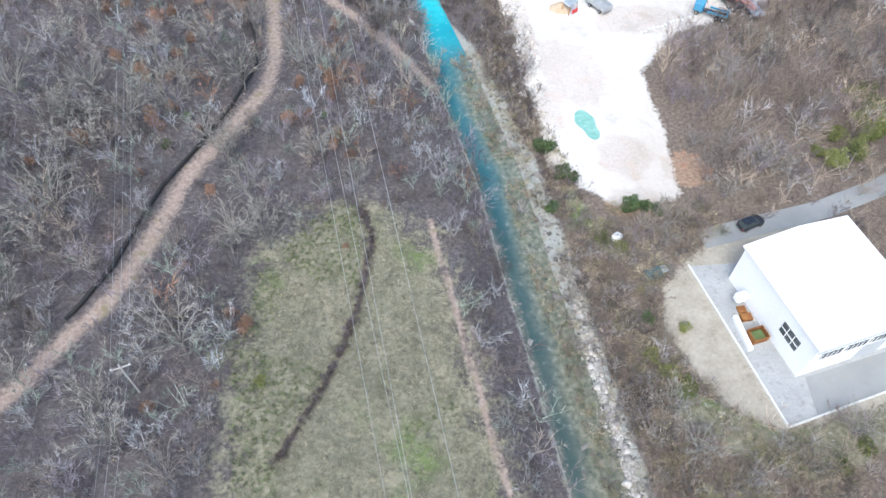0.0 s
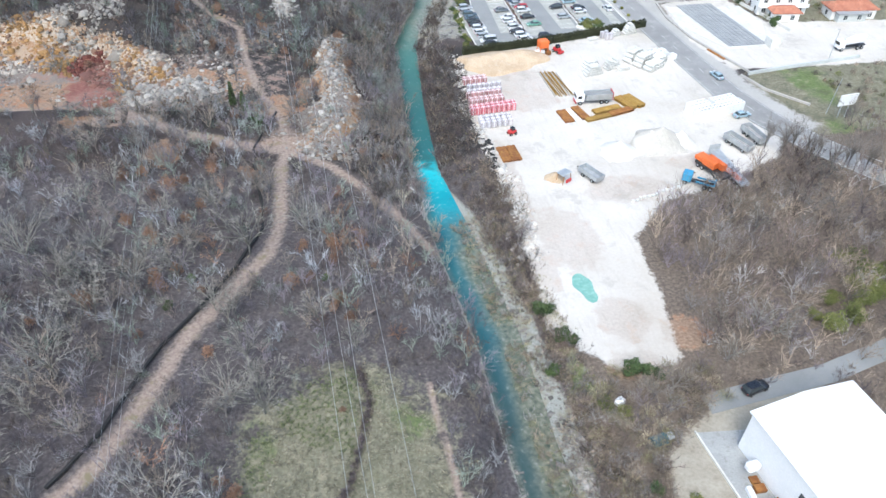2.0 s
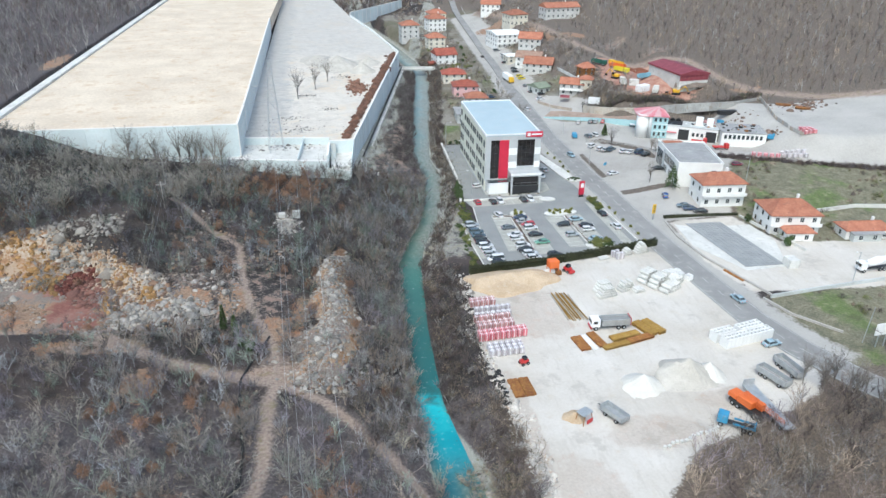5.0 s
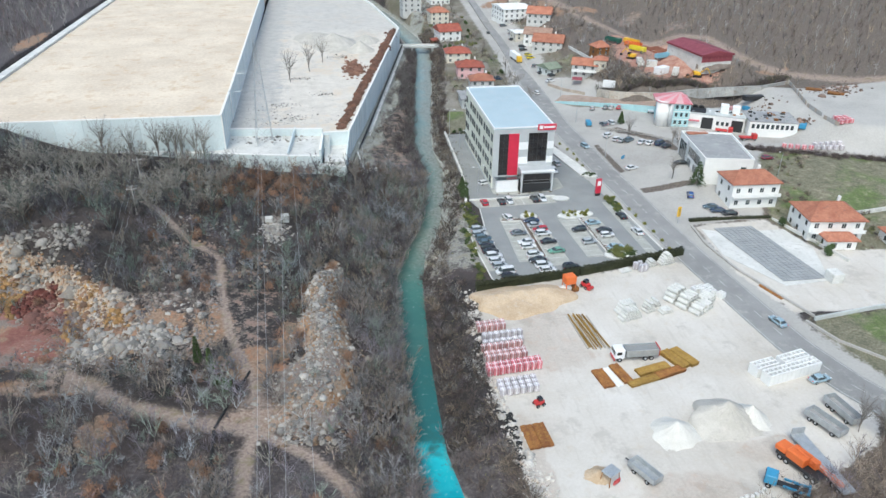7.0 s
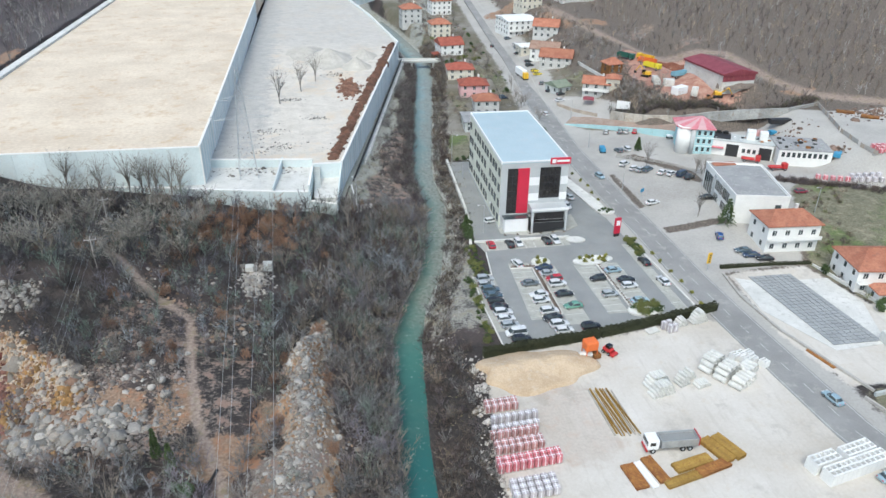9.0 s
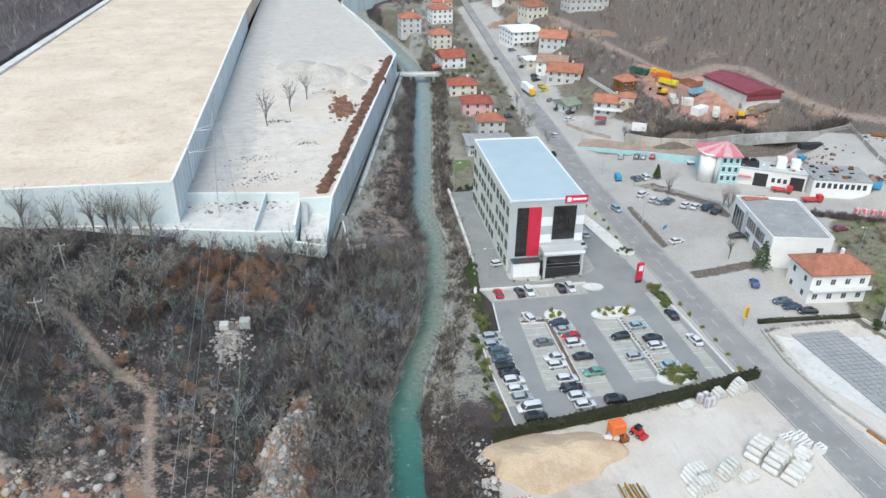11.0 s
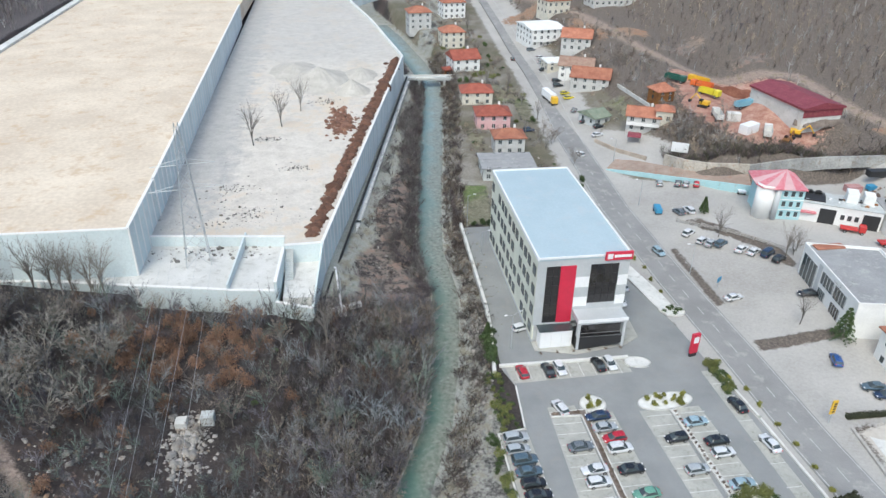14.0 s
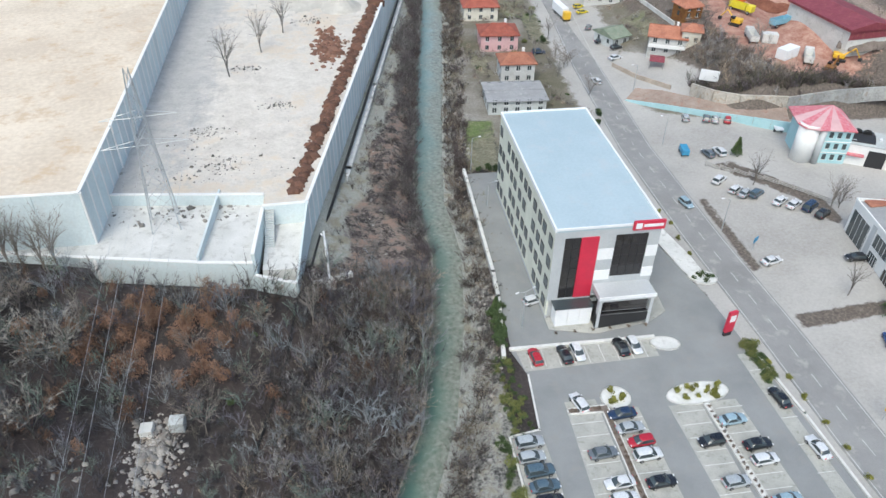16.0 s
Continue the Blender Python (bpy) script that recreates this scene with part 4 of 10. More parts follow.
def glazed(name, x0, x1, z0, z1, cols, rows, parent, y=0.1, glass=dark_glass):
    w = part(name, boxes((x0, y, z0, x1, y + 0.12, z1)), glass, parent, "dark glazed curtain window")
    bars = [(x0 + (x1 - x0) * i / cols - 0.04, y - 0.06, z0, x0 + (x1 - x0) * i / cols + 0.04, y, z1) for i in range(cols + 1)]
    bars += [(x0, y - 0.05, z0 + (z1 - z0) * i / rows - 0.04, x1, y, z0 + (z1 - z0) * i / rows + 0.04) for i in range(rows + 1)]
    part("window_frame", boxes(*bars), black_paint, w)
    return w


glazed("window", 1.95, 4.75, 4.6, 17.95, 2, 6, office)
glazed("window", 11.05, 16.85, 8.85, 17.95, 4, 4, office)
part("red_panel", boxes((4.8, -0.12, 4.6, 8.0, 0.34, 18.0), bevel=0.03), red_panel, office, "tall crimson facade panel")
part("roof", profile([(-0.1, OH - 0.6), (-0.1, OH - 0.25), (OD / 2, OH + 0.15), (OD + 0.1, OH - 0.1), (OD + 0.1, OH - 0.6)], 0.1, OW - 0.1), roof_sheet, office, "pale blue metal roof")
part("parapet", boxes((-0.12, -0.12, OH - 0.5, 0.25, OD + 0.1, OH + 0.2), (OW - 0.25, -0.12, OH - 0.5, OW + 0.12, OD + 0.1, OH + 0.2), (0.25, OD - 0.2, OH - 0.5, OW - 0.25, OD + 0.12, OH + 0.25), (0.25, -0.1, OH - 0.3, OW - 0.25, 0.2, OH + 0.12)), white_metal, office, "white roof edge")
sign = part("sign_box", boxes((13.6, -0.45, OH - 1.1, 19.3, 0.0, OH + 0.75), bevel=0.04), red_panel, office, "red sign box with white marks")
part("sign_mark", boxes((14.0, -0.5, OH - 0.75, 15.1, -0.45, OH + 0.4)), white_metal, sign)
part("sign_mark", boxes((15.4, -0.5, OH - 0.45, 18.9, -0.45, OH + 0.15)), white_metal, sign)
# west side: cream panels and rows of small square windows
side_panel = part("panel", boxes((-0.02, 0.06, 0.6, 0.34, 3.6, OH - 0.62), bevel=0.02), cream_panel, office)
for i in range(1, 12):
    again(side_panel, pose(0, 3.66 * i, 0))
part("plinth", boxes((-0.05, 0, 0, 0.34, OD, 0.58)), grey_cladding, office)
win0 = part("window", boxes((-0.1, 0, 0, 0.0, 1.7, 1.9)), pale_glass, office, "small square window with dark frame")
fr0 = part("window_frame", boxes((-0.16, -0.16, -0.16, -0.02, 0.0, 2.06), (-0.16, 1.7, -0.16, -0.02, 1.86, 2.06), (-0.16, 0, 1.9, -0.02, 1.7, 2.06), (-0.16, 0, -0.16, -0.02, 1.7, 0), (-0.14, 0.8, 0, -0.02, 0.9, 1.9)), black_paint, win0, "dark window surround")
win0.matrix_local = pose(0, 1.2, 1.9)
for r in range(4):
    for c in range(12):
        if (r or c) and (c * 5 + r * 3) % 11 != 4:
            w = again(win0, pose(0, 0.9 + 3.66 * c + (0.5 if c % 3 == 1 else 0.0), 1.9 + 4.55 * r))
            f = again(fr0, Matrix.Identity(4), w)
for r in range(4):
    for c in range(11):
        w = again(win0, pose(OW + 0.08, 1.5 + 3.8 * c, 1.9 + 4.5 * r))
        again(fr0, pose(0.18, 0, 0), w)
# entrance canopy, bar front and white service boxes
canopy = part("canopy", boxes((8.2, -4.2, 6.4, 18.6, -0.02, 7.5), bevel=0.05), grey_cladding, office, "grey entrance canopy")
part("canopy_edge", boxes((8.1, -4.35, 6.9, 18.7, -4.2, 7.6)), white_metal, canopy)
part("bar_front", boxes((9.4, -3.6, 3.4, 17.6, -0.05, 6.3)), dark_glass, office, "dark recessed bar window")
for x in (8.3, 17.9):
    part("column", boxes((x, -4.1, 0.2, x + 0.6, -3.2, 6.4), bevel=0.04), grey_cladding, office)
part("balcony_rail", boxes((9.0, -4.15, 3.3, 17.9, -4.05, 3.4), (9.0, -4.15, 4.2, 17.9, -4.08, 4.28)), chrome, office)
part("black_base", profile([(8.3, 0), (8.3, 3.2), (17.9, 3.2), (17.9, 1.2)], -4.05, -0.05, "y"), black_paint, office, "black ramped base")
for i in range(3):
    part("service_door", boxes((1.2 + 2.2 * i, -2.6, 0.0, 3.3 + 2.2 * i, -2.45, 3.9), bevel=0.03), white_metal, office, "white panel door")
part("service_box", boxes((1.1, -2.45, 0, 7.9, -0.02, 4.1), bevel=0.03), white_metal, office)
part("glass_canopy", boxes((0.8, -2.7, 4.12, 8.1, -0.02, 4.22)), window_glass, office)
tagged(part("pavement", prism([(54.0, 236.4), (62, 234.2), (73, 236), (77, 238.4), (77.5, 246), (73.4, 246), (72, 235.8 + 4), (54, 239.5)], 0.0, 0.17), bay_paving), "grey paved apron round the office front", "pavement", kind="structure")
tagged(part("pavement", prism([(80.5, 282), (83.4, 282), (88.8, 254), (89.4, 246), (86.5, 245.2), (85.2, 250)], 0.0, 0.22), pale_concrete), "pale paved strip with small bushes", "pavement", kind="structure")

# ---- the white hall beside the lane ----
hall = thing("industrial_hall", "white low-pitched industrial hall with strip windows", "hall", 55.9, 34.8, 0.0, 8.5)
part("wall", boxes((0, 0, 0, 17, 17.2, 7.9)), white_metal, hall)
part("roof", profile([(-0.3, 7.8), (-0.3, 8.1), (8.5, 9.1), (17.3, 8.1), (17.3, 7.8)], -0.3, 17.6, "y"), white_metal, hall, "white sheet roof")
part("eave_strip", boxes((-0.2, -0.36, 7.3, 17.2, -0.3, 7.8)), grey_cladding, hall)
for i in range(4):
    w = part("window", boxes((1.6 + 4.0 * i, -0.08, 4.4, 4.9 + 4.0 * i, 0.02, 5.8)), window_glass, hall)
    part("window_frame", boxes(*[(1.6 + 4.0 * i + 0.8 * k, -0.12, 4.4, 1.68 + 4.0 * i + 0.8 * k, -0.08, 5.8) for k in range(5)]), white_metal, w)
w = part("window", boxes((-0.08, 2.4, 3.2, 0.02, 6.0, 5.4)), window_glass, hall, "six-pane window")
part("window_frame", boxes((-0.12, 3.5, 3.2, -0.08, 3.62, 5.4), (-0.12, 4.75, 3.2, -0.08, 4.87, 5.4), (-0.12, 2.4, 4.2, -0.08, 6.0, 4.4)), white_metal, w)
part("gate", boxes((9, -0.1, 0, 13, 0.02, 4.0)), grey_cladding, hall, "grey roller gate")
part("tank", boxes((-2.2, 12.2, 1.2, -0.2, 13.6, 2.6), bevel=0.3), white_metal, hall, "white tank on the wall")
tagged(part("yard_slab", prism([(48.2, 55), (51.8, 28.2), (72, 31.5), (70.5, 51), (56.3, 54.2)], -0.2, 0.06), asphalt_slab), "grey concrete slab round the hall", "slab", kind="structure")
tagged(part("loading_slab", prism([(56.2, 28.9), (72, 31.6), (71.4, 36.5), (57.2, 34.5)], -0.1, 0.068), asphalt), "stained grey slab before the hall", "slab", kind="structure")
kerb("slab_kerb", [(48.2, 55), (51.6, 28.1), (72, 31.4)], 0.25, 0.35, pale_concrete, "thin concrete kerb round the hall slab")
tank_ = thing("water_tank", "small white plastic tank in the weeds", "tank", 38.9, 61.8, 0.0, 30)
part("body", boxes((-0.8, -0.6, 0.05, 0.8, 0.6, 1.2), bevel=0.25), white_metal, tank_)
part("cap", rods(((0, 0, 1.2), (0, 0, 1.32), 0.2), sides=10), galvanised, tank_)
dark_tarp = paint("dark_tarp", (0.05, 0.14, 0.19), 0.5)
tarp = thing("tarpaulin_heap", "dark blue tarpaulin over a low heap by the fence", "tarpaulin", 42.3, 54.6, 0.0, 12)
part("cover", profile([(-0.9, 0), (-0.6, 0.7), (0.1, 0.95), (0.7, 0.6), (0.95, 0)], -1.2, 1.2), dark_tarp, tarp)
part("load", boxes((1.3, -0.6, 0, 2.5, 0.6, 0.5), bevel=0.15), galvanised, tarp)
crate = thing("open_crate", "open steel crate holding green scrap", "crate", 53.2, 41.6, 0.06, 8)
part("crate_side", boxes((-1.2, -1.0, 0, -1.1, 1.0, 1.2), (1.1, -1.0, 0, 1.2, 1.0, 1.2), (-1.1, -1.0, 0, 1.1, -0.9, 1.2), (-1.1, 0.9, 0, 1.1, 1.0, 1.2)), rust, crate)
part("scrap", boxes((-1.0, -0.8, 0.1, 1.0, 0.8, 0.7), bevel=0.15), leaf_green, crate)
tagged(part("concrete_beam", boxes((51.0, 39.6, 0.06, 51.7, 45.2, 0.8), bevel=0.05), white_metal), "long white beam on the slab", "beam")
tagged(part("pallet_stack", boxes((52.2, 44.2, 0.06, 53.8, 45.4, 0.6), (52.3, 45.6, 0.06, 53.6, 46.8, 0.35), bevel=0.04), rust), "brown pallets beside the hall", "pallet")


r_ = random.Random(21)

# ---- houses ----
brown_roof = surface("brown_roof", (0.24, 0.15, 0.11), (0.38, 0.27, 0.21), 5, 0.5, 0.85, stain=(0.3, 0.14, 0.09))
moss_roof = surface("moss_roof", (0.16, 0.2, 0.14), (0.27, 0.31, 0.24), 4, 0.4, 0.8, stain=(0.3, 0.28, 0.22))
cream_wall = surface("cream_wall", (0.58, 0.54, 0.45), (0.7, 0.67, 0.58), 4, 0.25, 0.85, bump=0.1, stain=(0.48, 0.45, 0.4))
dull_wall = surface("dull_wall", (0.46, 0.46, 0.45), (0.62, 0.62, 0.6), 4, 0.25, 0.85, bump=0.1, stain=(0.4, 0.38, 0.35))
HOUSES = []


def house(label, x, y, w, d, h, turn=0.0, rise=2.0, wall=white_wall, roofing=tile_roof, hip=True, storeys=2, dz=0.0, balcony=False, chimney=True):
    HOUSES.append(label)
    if wall is white_wall and y > 330 and len(HOUSES) % 3:
        wall = (cream_wall, dull_wall)[len(HOUSES) % 2]
    ob = thing("house", label, "house", x, y, ground_z(x, y) - 0.3 + dz, turn, group="houses by the road")
    part("wall", boxes((-w / 2, -d / 2, -3.5, w / 2, d / 2, h)), wall, ob)
    e = 0.6
    bm = bmesh.new()
    c = [(-w / 2 - e, -d / 2 - e), (w / 2 + e, -d / 2 - e), (w / 2 + e, d / 2 + e), (-w / 2 - e, d / 2 + e)]
    low, top = [bm.verts.new((*q, h - 0.25)) for q in c], [bm.verts.new((*q, h + 0.02)) for q in c]
    inset = d * 0.42 if hip else 0.0
    r = [bm.verts.new((-w / 2 - e + inset, 0, h + rise)), bm.verts.new((w / 2 + e - inset, 0, h + rise))]
    bm.faces.new(low)
    for i in range(4):
        bm.faces.new((low[i], low[(i + 1) % 4], top[(i + 1) % 4], top[i]))
    bm.faces.new((top[0], top[1], r[1], r[0])), bm.faces.new((top[2], top[3], r[0], r[1]))
    bm.faces.new((top[3], top[0], r[0])), bm.faces.new((top[1], top[2], r[1]))
    rf = part("roof", bm, roofing, ob, "tiled roof")
    ridge = part("ridge", rods(((-w / 2 - e + inset, 0, h + rise), (w / 2 + e - inset, 0, h + rise), 0.14)), roofing, rf)
    if chimney:
        part("chimney", boxes((w * 0.18, d * 0.1, h + 0.3, w * 0.18 + 0.7, d * 0.1 + 0.7, h + rise + 0.9), bevel=0.05), white_wall, rf)
    hs = h / storeys
    for s in range(storeys):
        for i in range(max(2, int(w / 3.2))):
            for yy in (-d / 2 - 0.04, d / 2 - 0.06):
                wx = -w / 2 + (i + 0.5) * w / max(2, int(w / 3.2))
                win = part("window", boxes((wx - 0.55, yy, hs * s + 0.9, wx + 0.55, yy + 0.1, hs * s + 2.3)), window_glass, ob)
                part("window_frame", boxes((wx - 0.65, yy - 0.03, hs * s + 0.8, wx + 0.65, yy + 0.08, hs * s + 0.9), (wx - 0.04, yy - 0.02, hs * s + 0.9, wx + 0.04, yy + 0.1, hs * s + 2.3)), white_wall, win)
        for i in range(max(1, int(d / 3.6))):
            for xx in (-w / 2 - 0.04, w / 2 - 0.06):
                wy_ = -d / 2 + (i + 0.5) * d / max(1, int(d / 3.6))
                win = part("window", boxes((xx, wy_ - 0.5, hs * s + 0.9, xx + 0.1, wy_ + 0.5, hs * s + 2.3)), window_glass, ob)
    if balcony:
        b = part("balcony", boxes((-w / 2, -d / 2 - 1.4, hs - 0.2, w / 2, -d / 2 - 0.02, hs)), white_wall, ob)
        part("railing", boxes((-w / 2, -d / 2 - 1.42, hs, w / 2, -d / 2 - 1.36, hs + 0.95)), white_wall, b)
    return ob


house("white house with broad orange hipped roof", 127.6, 219.0, 14.4, 9.5, 7.6, -3, 2.4, balcony=True)
house("white house with orange roof and rear wing", 140.5, 199.5, 15, 12, 6.4, -8, 3.0, balcony=True)
house("low orange-roofed annex of the white house", 138.6, 190.8, 8, 5, 3.2, -8, 1.2, storeys=1, chimney=False)
house("small orange-roofed outbuilding in a garden", 160, 190, 14, 6, 3.4, -5, 1.6, storeys=1)
house("white house with terracotta roof near the river", 72.6, 345, 10, 8, 6.0, -3, 2.0)
house("flat-topped grey house behind the office", 68, 327, 16, 12, 4.4, -3, 0.25, wall=concrete, roofing=grey_roof, hip=False, chimney=False)
house("pink house with dark red tiled roof", 72, 369, 12, 10, 5.6, -4, 2.2, wall=pink_wall, roofing=dark_tile_roof)
house("blue-white house with dark red tiled roof", 71, 396, 12, 10, 5.2, -4, 2.2, roofing=dark_tile_roof)
house("white chalet house with red gable roof", 73.5, 442, 12, 12, 5.6, 8, 3.0, roofing=dark_tile_roof, hip=False)
house("tall pale house with terracotta roof", 74, 480, 11, 10, 8.0, 5, 2.5, storeys=3)
house("tall pale house with orange roof", 62, 520, 12, 11, 9.0, 5, 2.5, storeys=3)
house("tall pale house with orange roof", 84, 545, 13, 12, 9.0, 8, 2.8, storeys=3)
house("white house with terracotta roof above the road", 121.5, 349.5, 11, 9, 5.6, -24, 2.2, hip=False, balcony=True)
house("low white porch with terracotta roof", 127.0, 345.5, 5.5, 6, 4.2, -24, 1.4, storeys=1, chimney=False)
house("red-brown timber cabin on the slope", 131.5, 360, 6.5, 6.5, 4.2, 10, 2.2, wall=rust, chimney=False)
house("grey metal shed on the roadside", 109.5, 365, 7, 9, 3.2, 22, 1.8, wall=concrete, roofing=moss_roof, hip=False, storeys=1, chimney=False)
house("long house with red gable roof above the parked cars", 119, 399, 15, 11, 5.4, -24, 3.0, hip=False)
house("long house with faded brown gable roof", 118, 415, 14, 10, 5.6, -24, 2.8, roofing=brown_roof, hip=False)
house("house with terracotta gable roof up the street", 126, 442, 13, 12, 6.0, -22, 3.0, hip=False)
house("low white shop with a flat roof", 112, 430, 8, 9, 4.2, 4, 0.3, roofing=white_wall, hip=False, chimney=False)
house("large white house with flat balconies", 117.5, 474, 17, 20, 8.0, 8, 1.2, roofing=white_wall, hip=False, storeys=3, chimney=False, balcony=True)
house("house with red roof up the street", 131, 500, 13, 12, 7.0, 12, 2.6)
house("long white house with red roof on the slope", 160, 496, 24, 12, 7.0, 8, 2.6, hip=False, storeys=2)
house("white house with red roof on the slope", 188, 540, 22, 14, 8.0, 8, 2.6, storeys=3)
house("white house with red roof on the slope", 150, 600, 16, 14, 8.0, 8, 2.6, storeys=3)
house("white house with orange roof up the street", 90, 580, 13, 12, 7.0, 4, 2.6)
house("pale house with orange gable roof up the street", 128, 560, 14, 11, 6.0, -15, 2.8, hip=False)
house("small red outbuilding by the river", 66.5, 440, 4, 5, 3.0, 8, 1.0, wall=rust, roofing=dark_tile_roof, storeys=1, chimney=False)

# grey flat-roofed office
go = thing("grey_office", "grey flat-roofed office with a glazed side", "office building", 122.5, 254.5, 2.4)
poly = [(0, 0), (-4.0, -25.0), (10.5, -28.0), (15.5, -4.5)]
inner = [(0.4, -0.6), (-3.5, -24.6), (10.2, -27.4), (15.0, -4.9)]
part("wall", prism(poly, 0, 8.4), white_wall, go)
part("roof", prism(inner, 8.4, 8.5), grey_roof, go, "flat grey bitumen roof")
for (ax, ay), (bx, by) in zip(poly, poly[1:] + poly[:1]):
    a, b = Vector((ax, ay)), Vector((bx, by))
    n = (b - a).length
    rim = part("parapet", boxes((0, -0.15, 8.3, n, 0.15, 8.95)), white_wall, go)
    rim.matrix_local = pose(ax, ay, 0, 0, 0, math.degrees(math.atan2(by - ay, bx - ax)))
slant = math.degrees(math.atan2(-25.0, -4.0))
for k, (u0, u1, z0, z1, m) in enumerate(((1.0, 7.5, 0.6, 6.8, window_glass), (8.2, 9.6, 0.0, 8.0, grey_cladding), (10.2, 15.4, 4.4, 7.2, window_glass), (16.2, 21.0, 4.4, 7.2, window_glass), (10.2, 13.2, 0.4, 3.2, window_glass), (16.2, 20.0, 0.4, 3.2, dark_glass))):
    q = part("window" if m != grey_cladding else "pilaster", boxes((u0, -0.12, z0, u1, 0.1, z1)), m, go)
    q.matrix_local = pose(0, 0, 0, 0, 0, slant)
    if m != grey_cladding:
        part("window_frame", boxes(*[(u0 + (u1 - u0) * i / 4 - 0.05, -0.18, z0, u0 + (u1 - u0) * i / 4 + 0.05, -0.12, z1) for i in range(5)]), grey_cladding, q)
q = part("window", boxes((11.2, -0.12, 4.6, 12.8, 0.1, 6.2)), window_glass, go)
q.matrix_local = pose(-4.0, -25.0, 0, 0, 0, math.degrees(math.atan2(-3.0, 14.5)))
part("roof_tiles", boxes((1.0, -3.2, 8.5, 8.0, -0.9, 8.9), bevel=0.1), tile_roof, go, "orange tiled strip on the roof")

# turreted cyan building with a fan-striped roof
tb = thing("turret_building", "pale cyan building with round turret and red-white fan roof", "building", 129.0, 290.6, 3.2, -14)
part("wall", boxes((1.0, -8.2, 0, 11.6, 2.4, 9.2)), cyan_paint, tb)
bm = bmesh.new()
bmesh.ops.create_cone(bm, cap_ends=True, segments=24, radius1=2.5, radius2=2.5, depth=9.6, matrix=Matrix.Translation((2.0, -6.6, 4.8)))
part("turret", bm, white_wall, tb, "round pale turret", True)
bm = bmesh.new()
bmesh.ops.create_cone(bm, cap_ends=True, segments=24, radius1=0.8, radius2=0.8, depth=9.0, matrix=Matrix.Translation((4.6, -8.4, 4.5)))
part("stair_shaft", bm, grey_cladding, tb, "grey round stair shaft", True)
apex = Vector((9.5, 2.2, 10.6))
rim = [Vector((-1.0, -3, 9.5)), Vector((-1.0, -6.5, 9.5)), Vector((0.2, -8.9, 9.5)), Vector((3.0, -9.6, 9.5)), Vector((5.5, -9.2, 9.4)), Vector((8.6, -9.0, 9.3)), Vector((12.0, -8.8, 9.2)), Vector((12.2, -3, 9.2)), Vector((12.2, 2.8, 9.2)), Vector((-0.6, 2.8, 9.4))]
for i, (a, b) in enumerate(zip(rim, rim[1:] + rim[:1])):
    bm = bmesh.new()
    v = [bm.verts.new(q) for q in (a, b, apex, a - Vector((0, 0, 0.3)), b - Vector((0, 0, 0.3)))]
    bm.faces.new((v[0], v[1], v[2])), bm.faces.new((v[0], v[3], v[4], v[1])), bm.faces.new((v[3], v[2], v[4]))
    part("roof_fan", bm, red_wrap if i % 2 else pink_wall, tb)
for r in range(3):
    for c in range(3):
        w = part("window", boxes((6.2 + 1.9 * c, -8.3, 1.2 + 2.9 * r, 7.1 + 1.9 * c, -8.18, 2.6 + 2.9 * r)), window_glass, tb)
        part("window_frame", boxes((6.1 + 1.9 * c, -8.34, 1.1 + 2.9 * r, 7.2 + 1.9 * c, -8.2, 1.2 + 2.9 * r)), white_wall, w)
    part("cornice", boxes((4.5, -8.36, 3.0 + 2.9 * r, 11.7, -8.2, 3.2 + 2.9 * r)), white_wall, tb)

# service workshop and white shed
sv = thing("workshop", "long white workshop with dark garage doors and roof clutter", "workshop", 138.2, 280.6, 3.2, -29)
part("wall", boxes((0, 0, 0, 20, 8, 5.4)), white_wall, sv)
part("roof", boxes((-0.2, -0.2, 5.4, 20.2, 8.2, 5.7)), concrete, sv)
for x0, x1 in ((5.0, 9.0), (15.5, 19.5)):
    # flat black panel on the solid wall, painted for the dark interior
    part("garage_door", boxes((x0, -0.1, 0.2, x1, 0.05, 4.4)), black_paint, sv, "black panel for the shade in an open garage door")
part("awning", boxes((0.4, -1.0, 2.8, 4.2, -0.02, 3.2)), red_wrap, sv)
for i in range(3):
    part("window", boxes((10.2 + 1.7 * i, -0.1, 2.0, 11.2 + 1.7 * i, 0.05, 3.4)), window_glass, sv)
part("roof_room", boxes((11, 3, 5.7, 13.8, 6.6, 8.6), bevel=0.05), white_wall, sv)
part("roof_room", boxes((15.2, 3.4, 5.7, 17.8, 6.6, 8.4), bevel=0.05), white_wall, sv)
part("roof_cover", profile([(1.0, 5.7), (1.0, 6.0), (3.5, 6.7), (6.8, 6.2), (7.0, 5.7)], 0.4, 6.0), black_paint, sv, "black tarpaulin heap")
for k_ in range(20):
    lx, ly, lw = r_.uniform(0.5, 18.5), r_.uniform(0.6, 6.6), r_.uniform(0.3, 1.2)
    part("roof_load", boxes((lx, ly, 5.7, lx + lw, ly + r_.uniform(0.3, 1.0), 5.7 + r_.uniform(0.15, 0.7)), bevel=0.05), (galvanised, black_paint, rust, white_metal)[k_ % 4], sv)
part("tyre_ring", rods(((2.0, 4.0, 6.6), (2.0, 4.6, 6.8), 1.0), ((4.2, 4.0, 6.6), (4.2, 4.6, 6.8), 1.0), sides=14), rubber, sv)
ws = thing("white_shed", "long white flat shed with a row of windows", "shed", 155.4, 267.4, 3.9, -17)
part("wall", boxes((0, 0, -1, 16.8, 13, 5.0)), white_wall, ws)
part("roof", boxes((-0.2, -0.2, 5.0, 17.0, 13.2, 5.25)), grey_roof, ws)
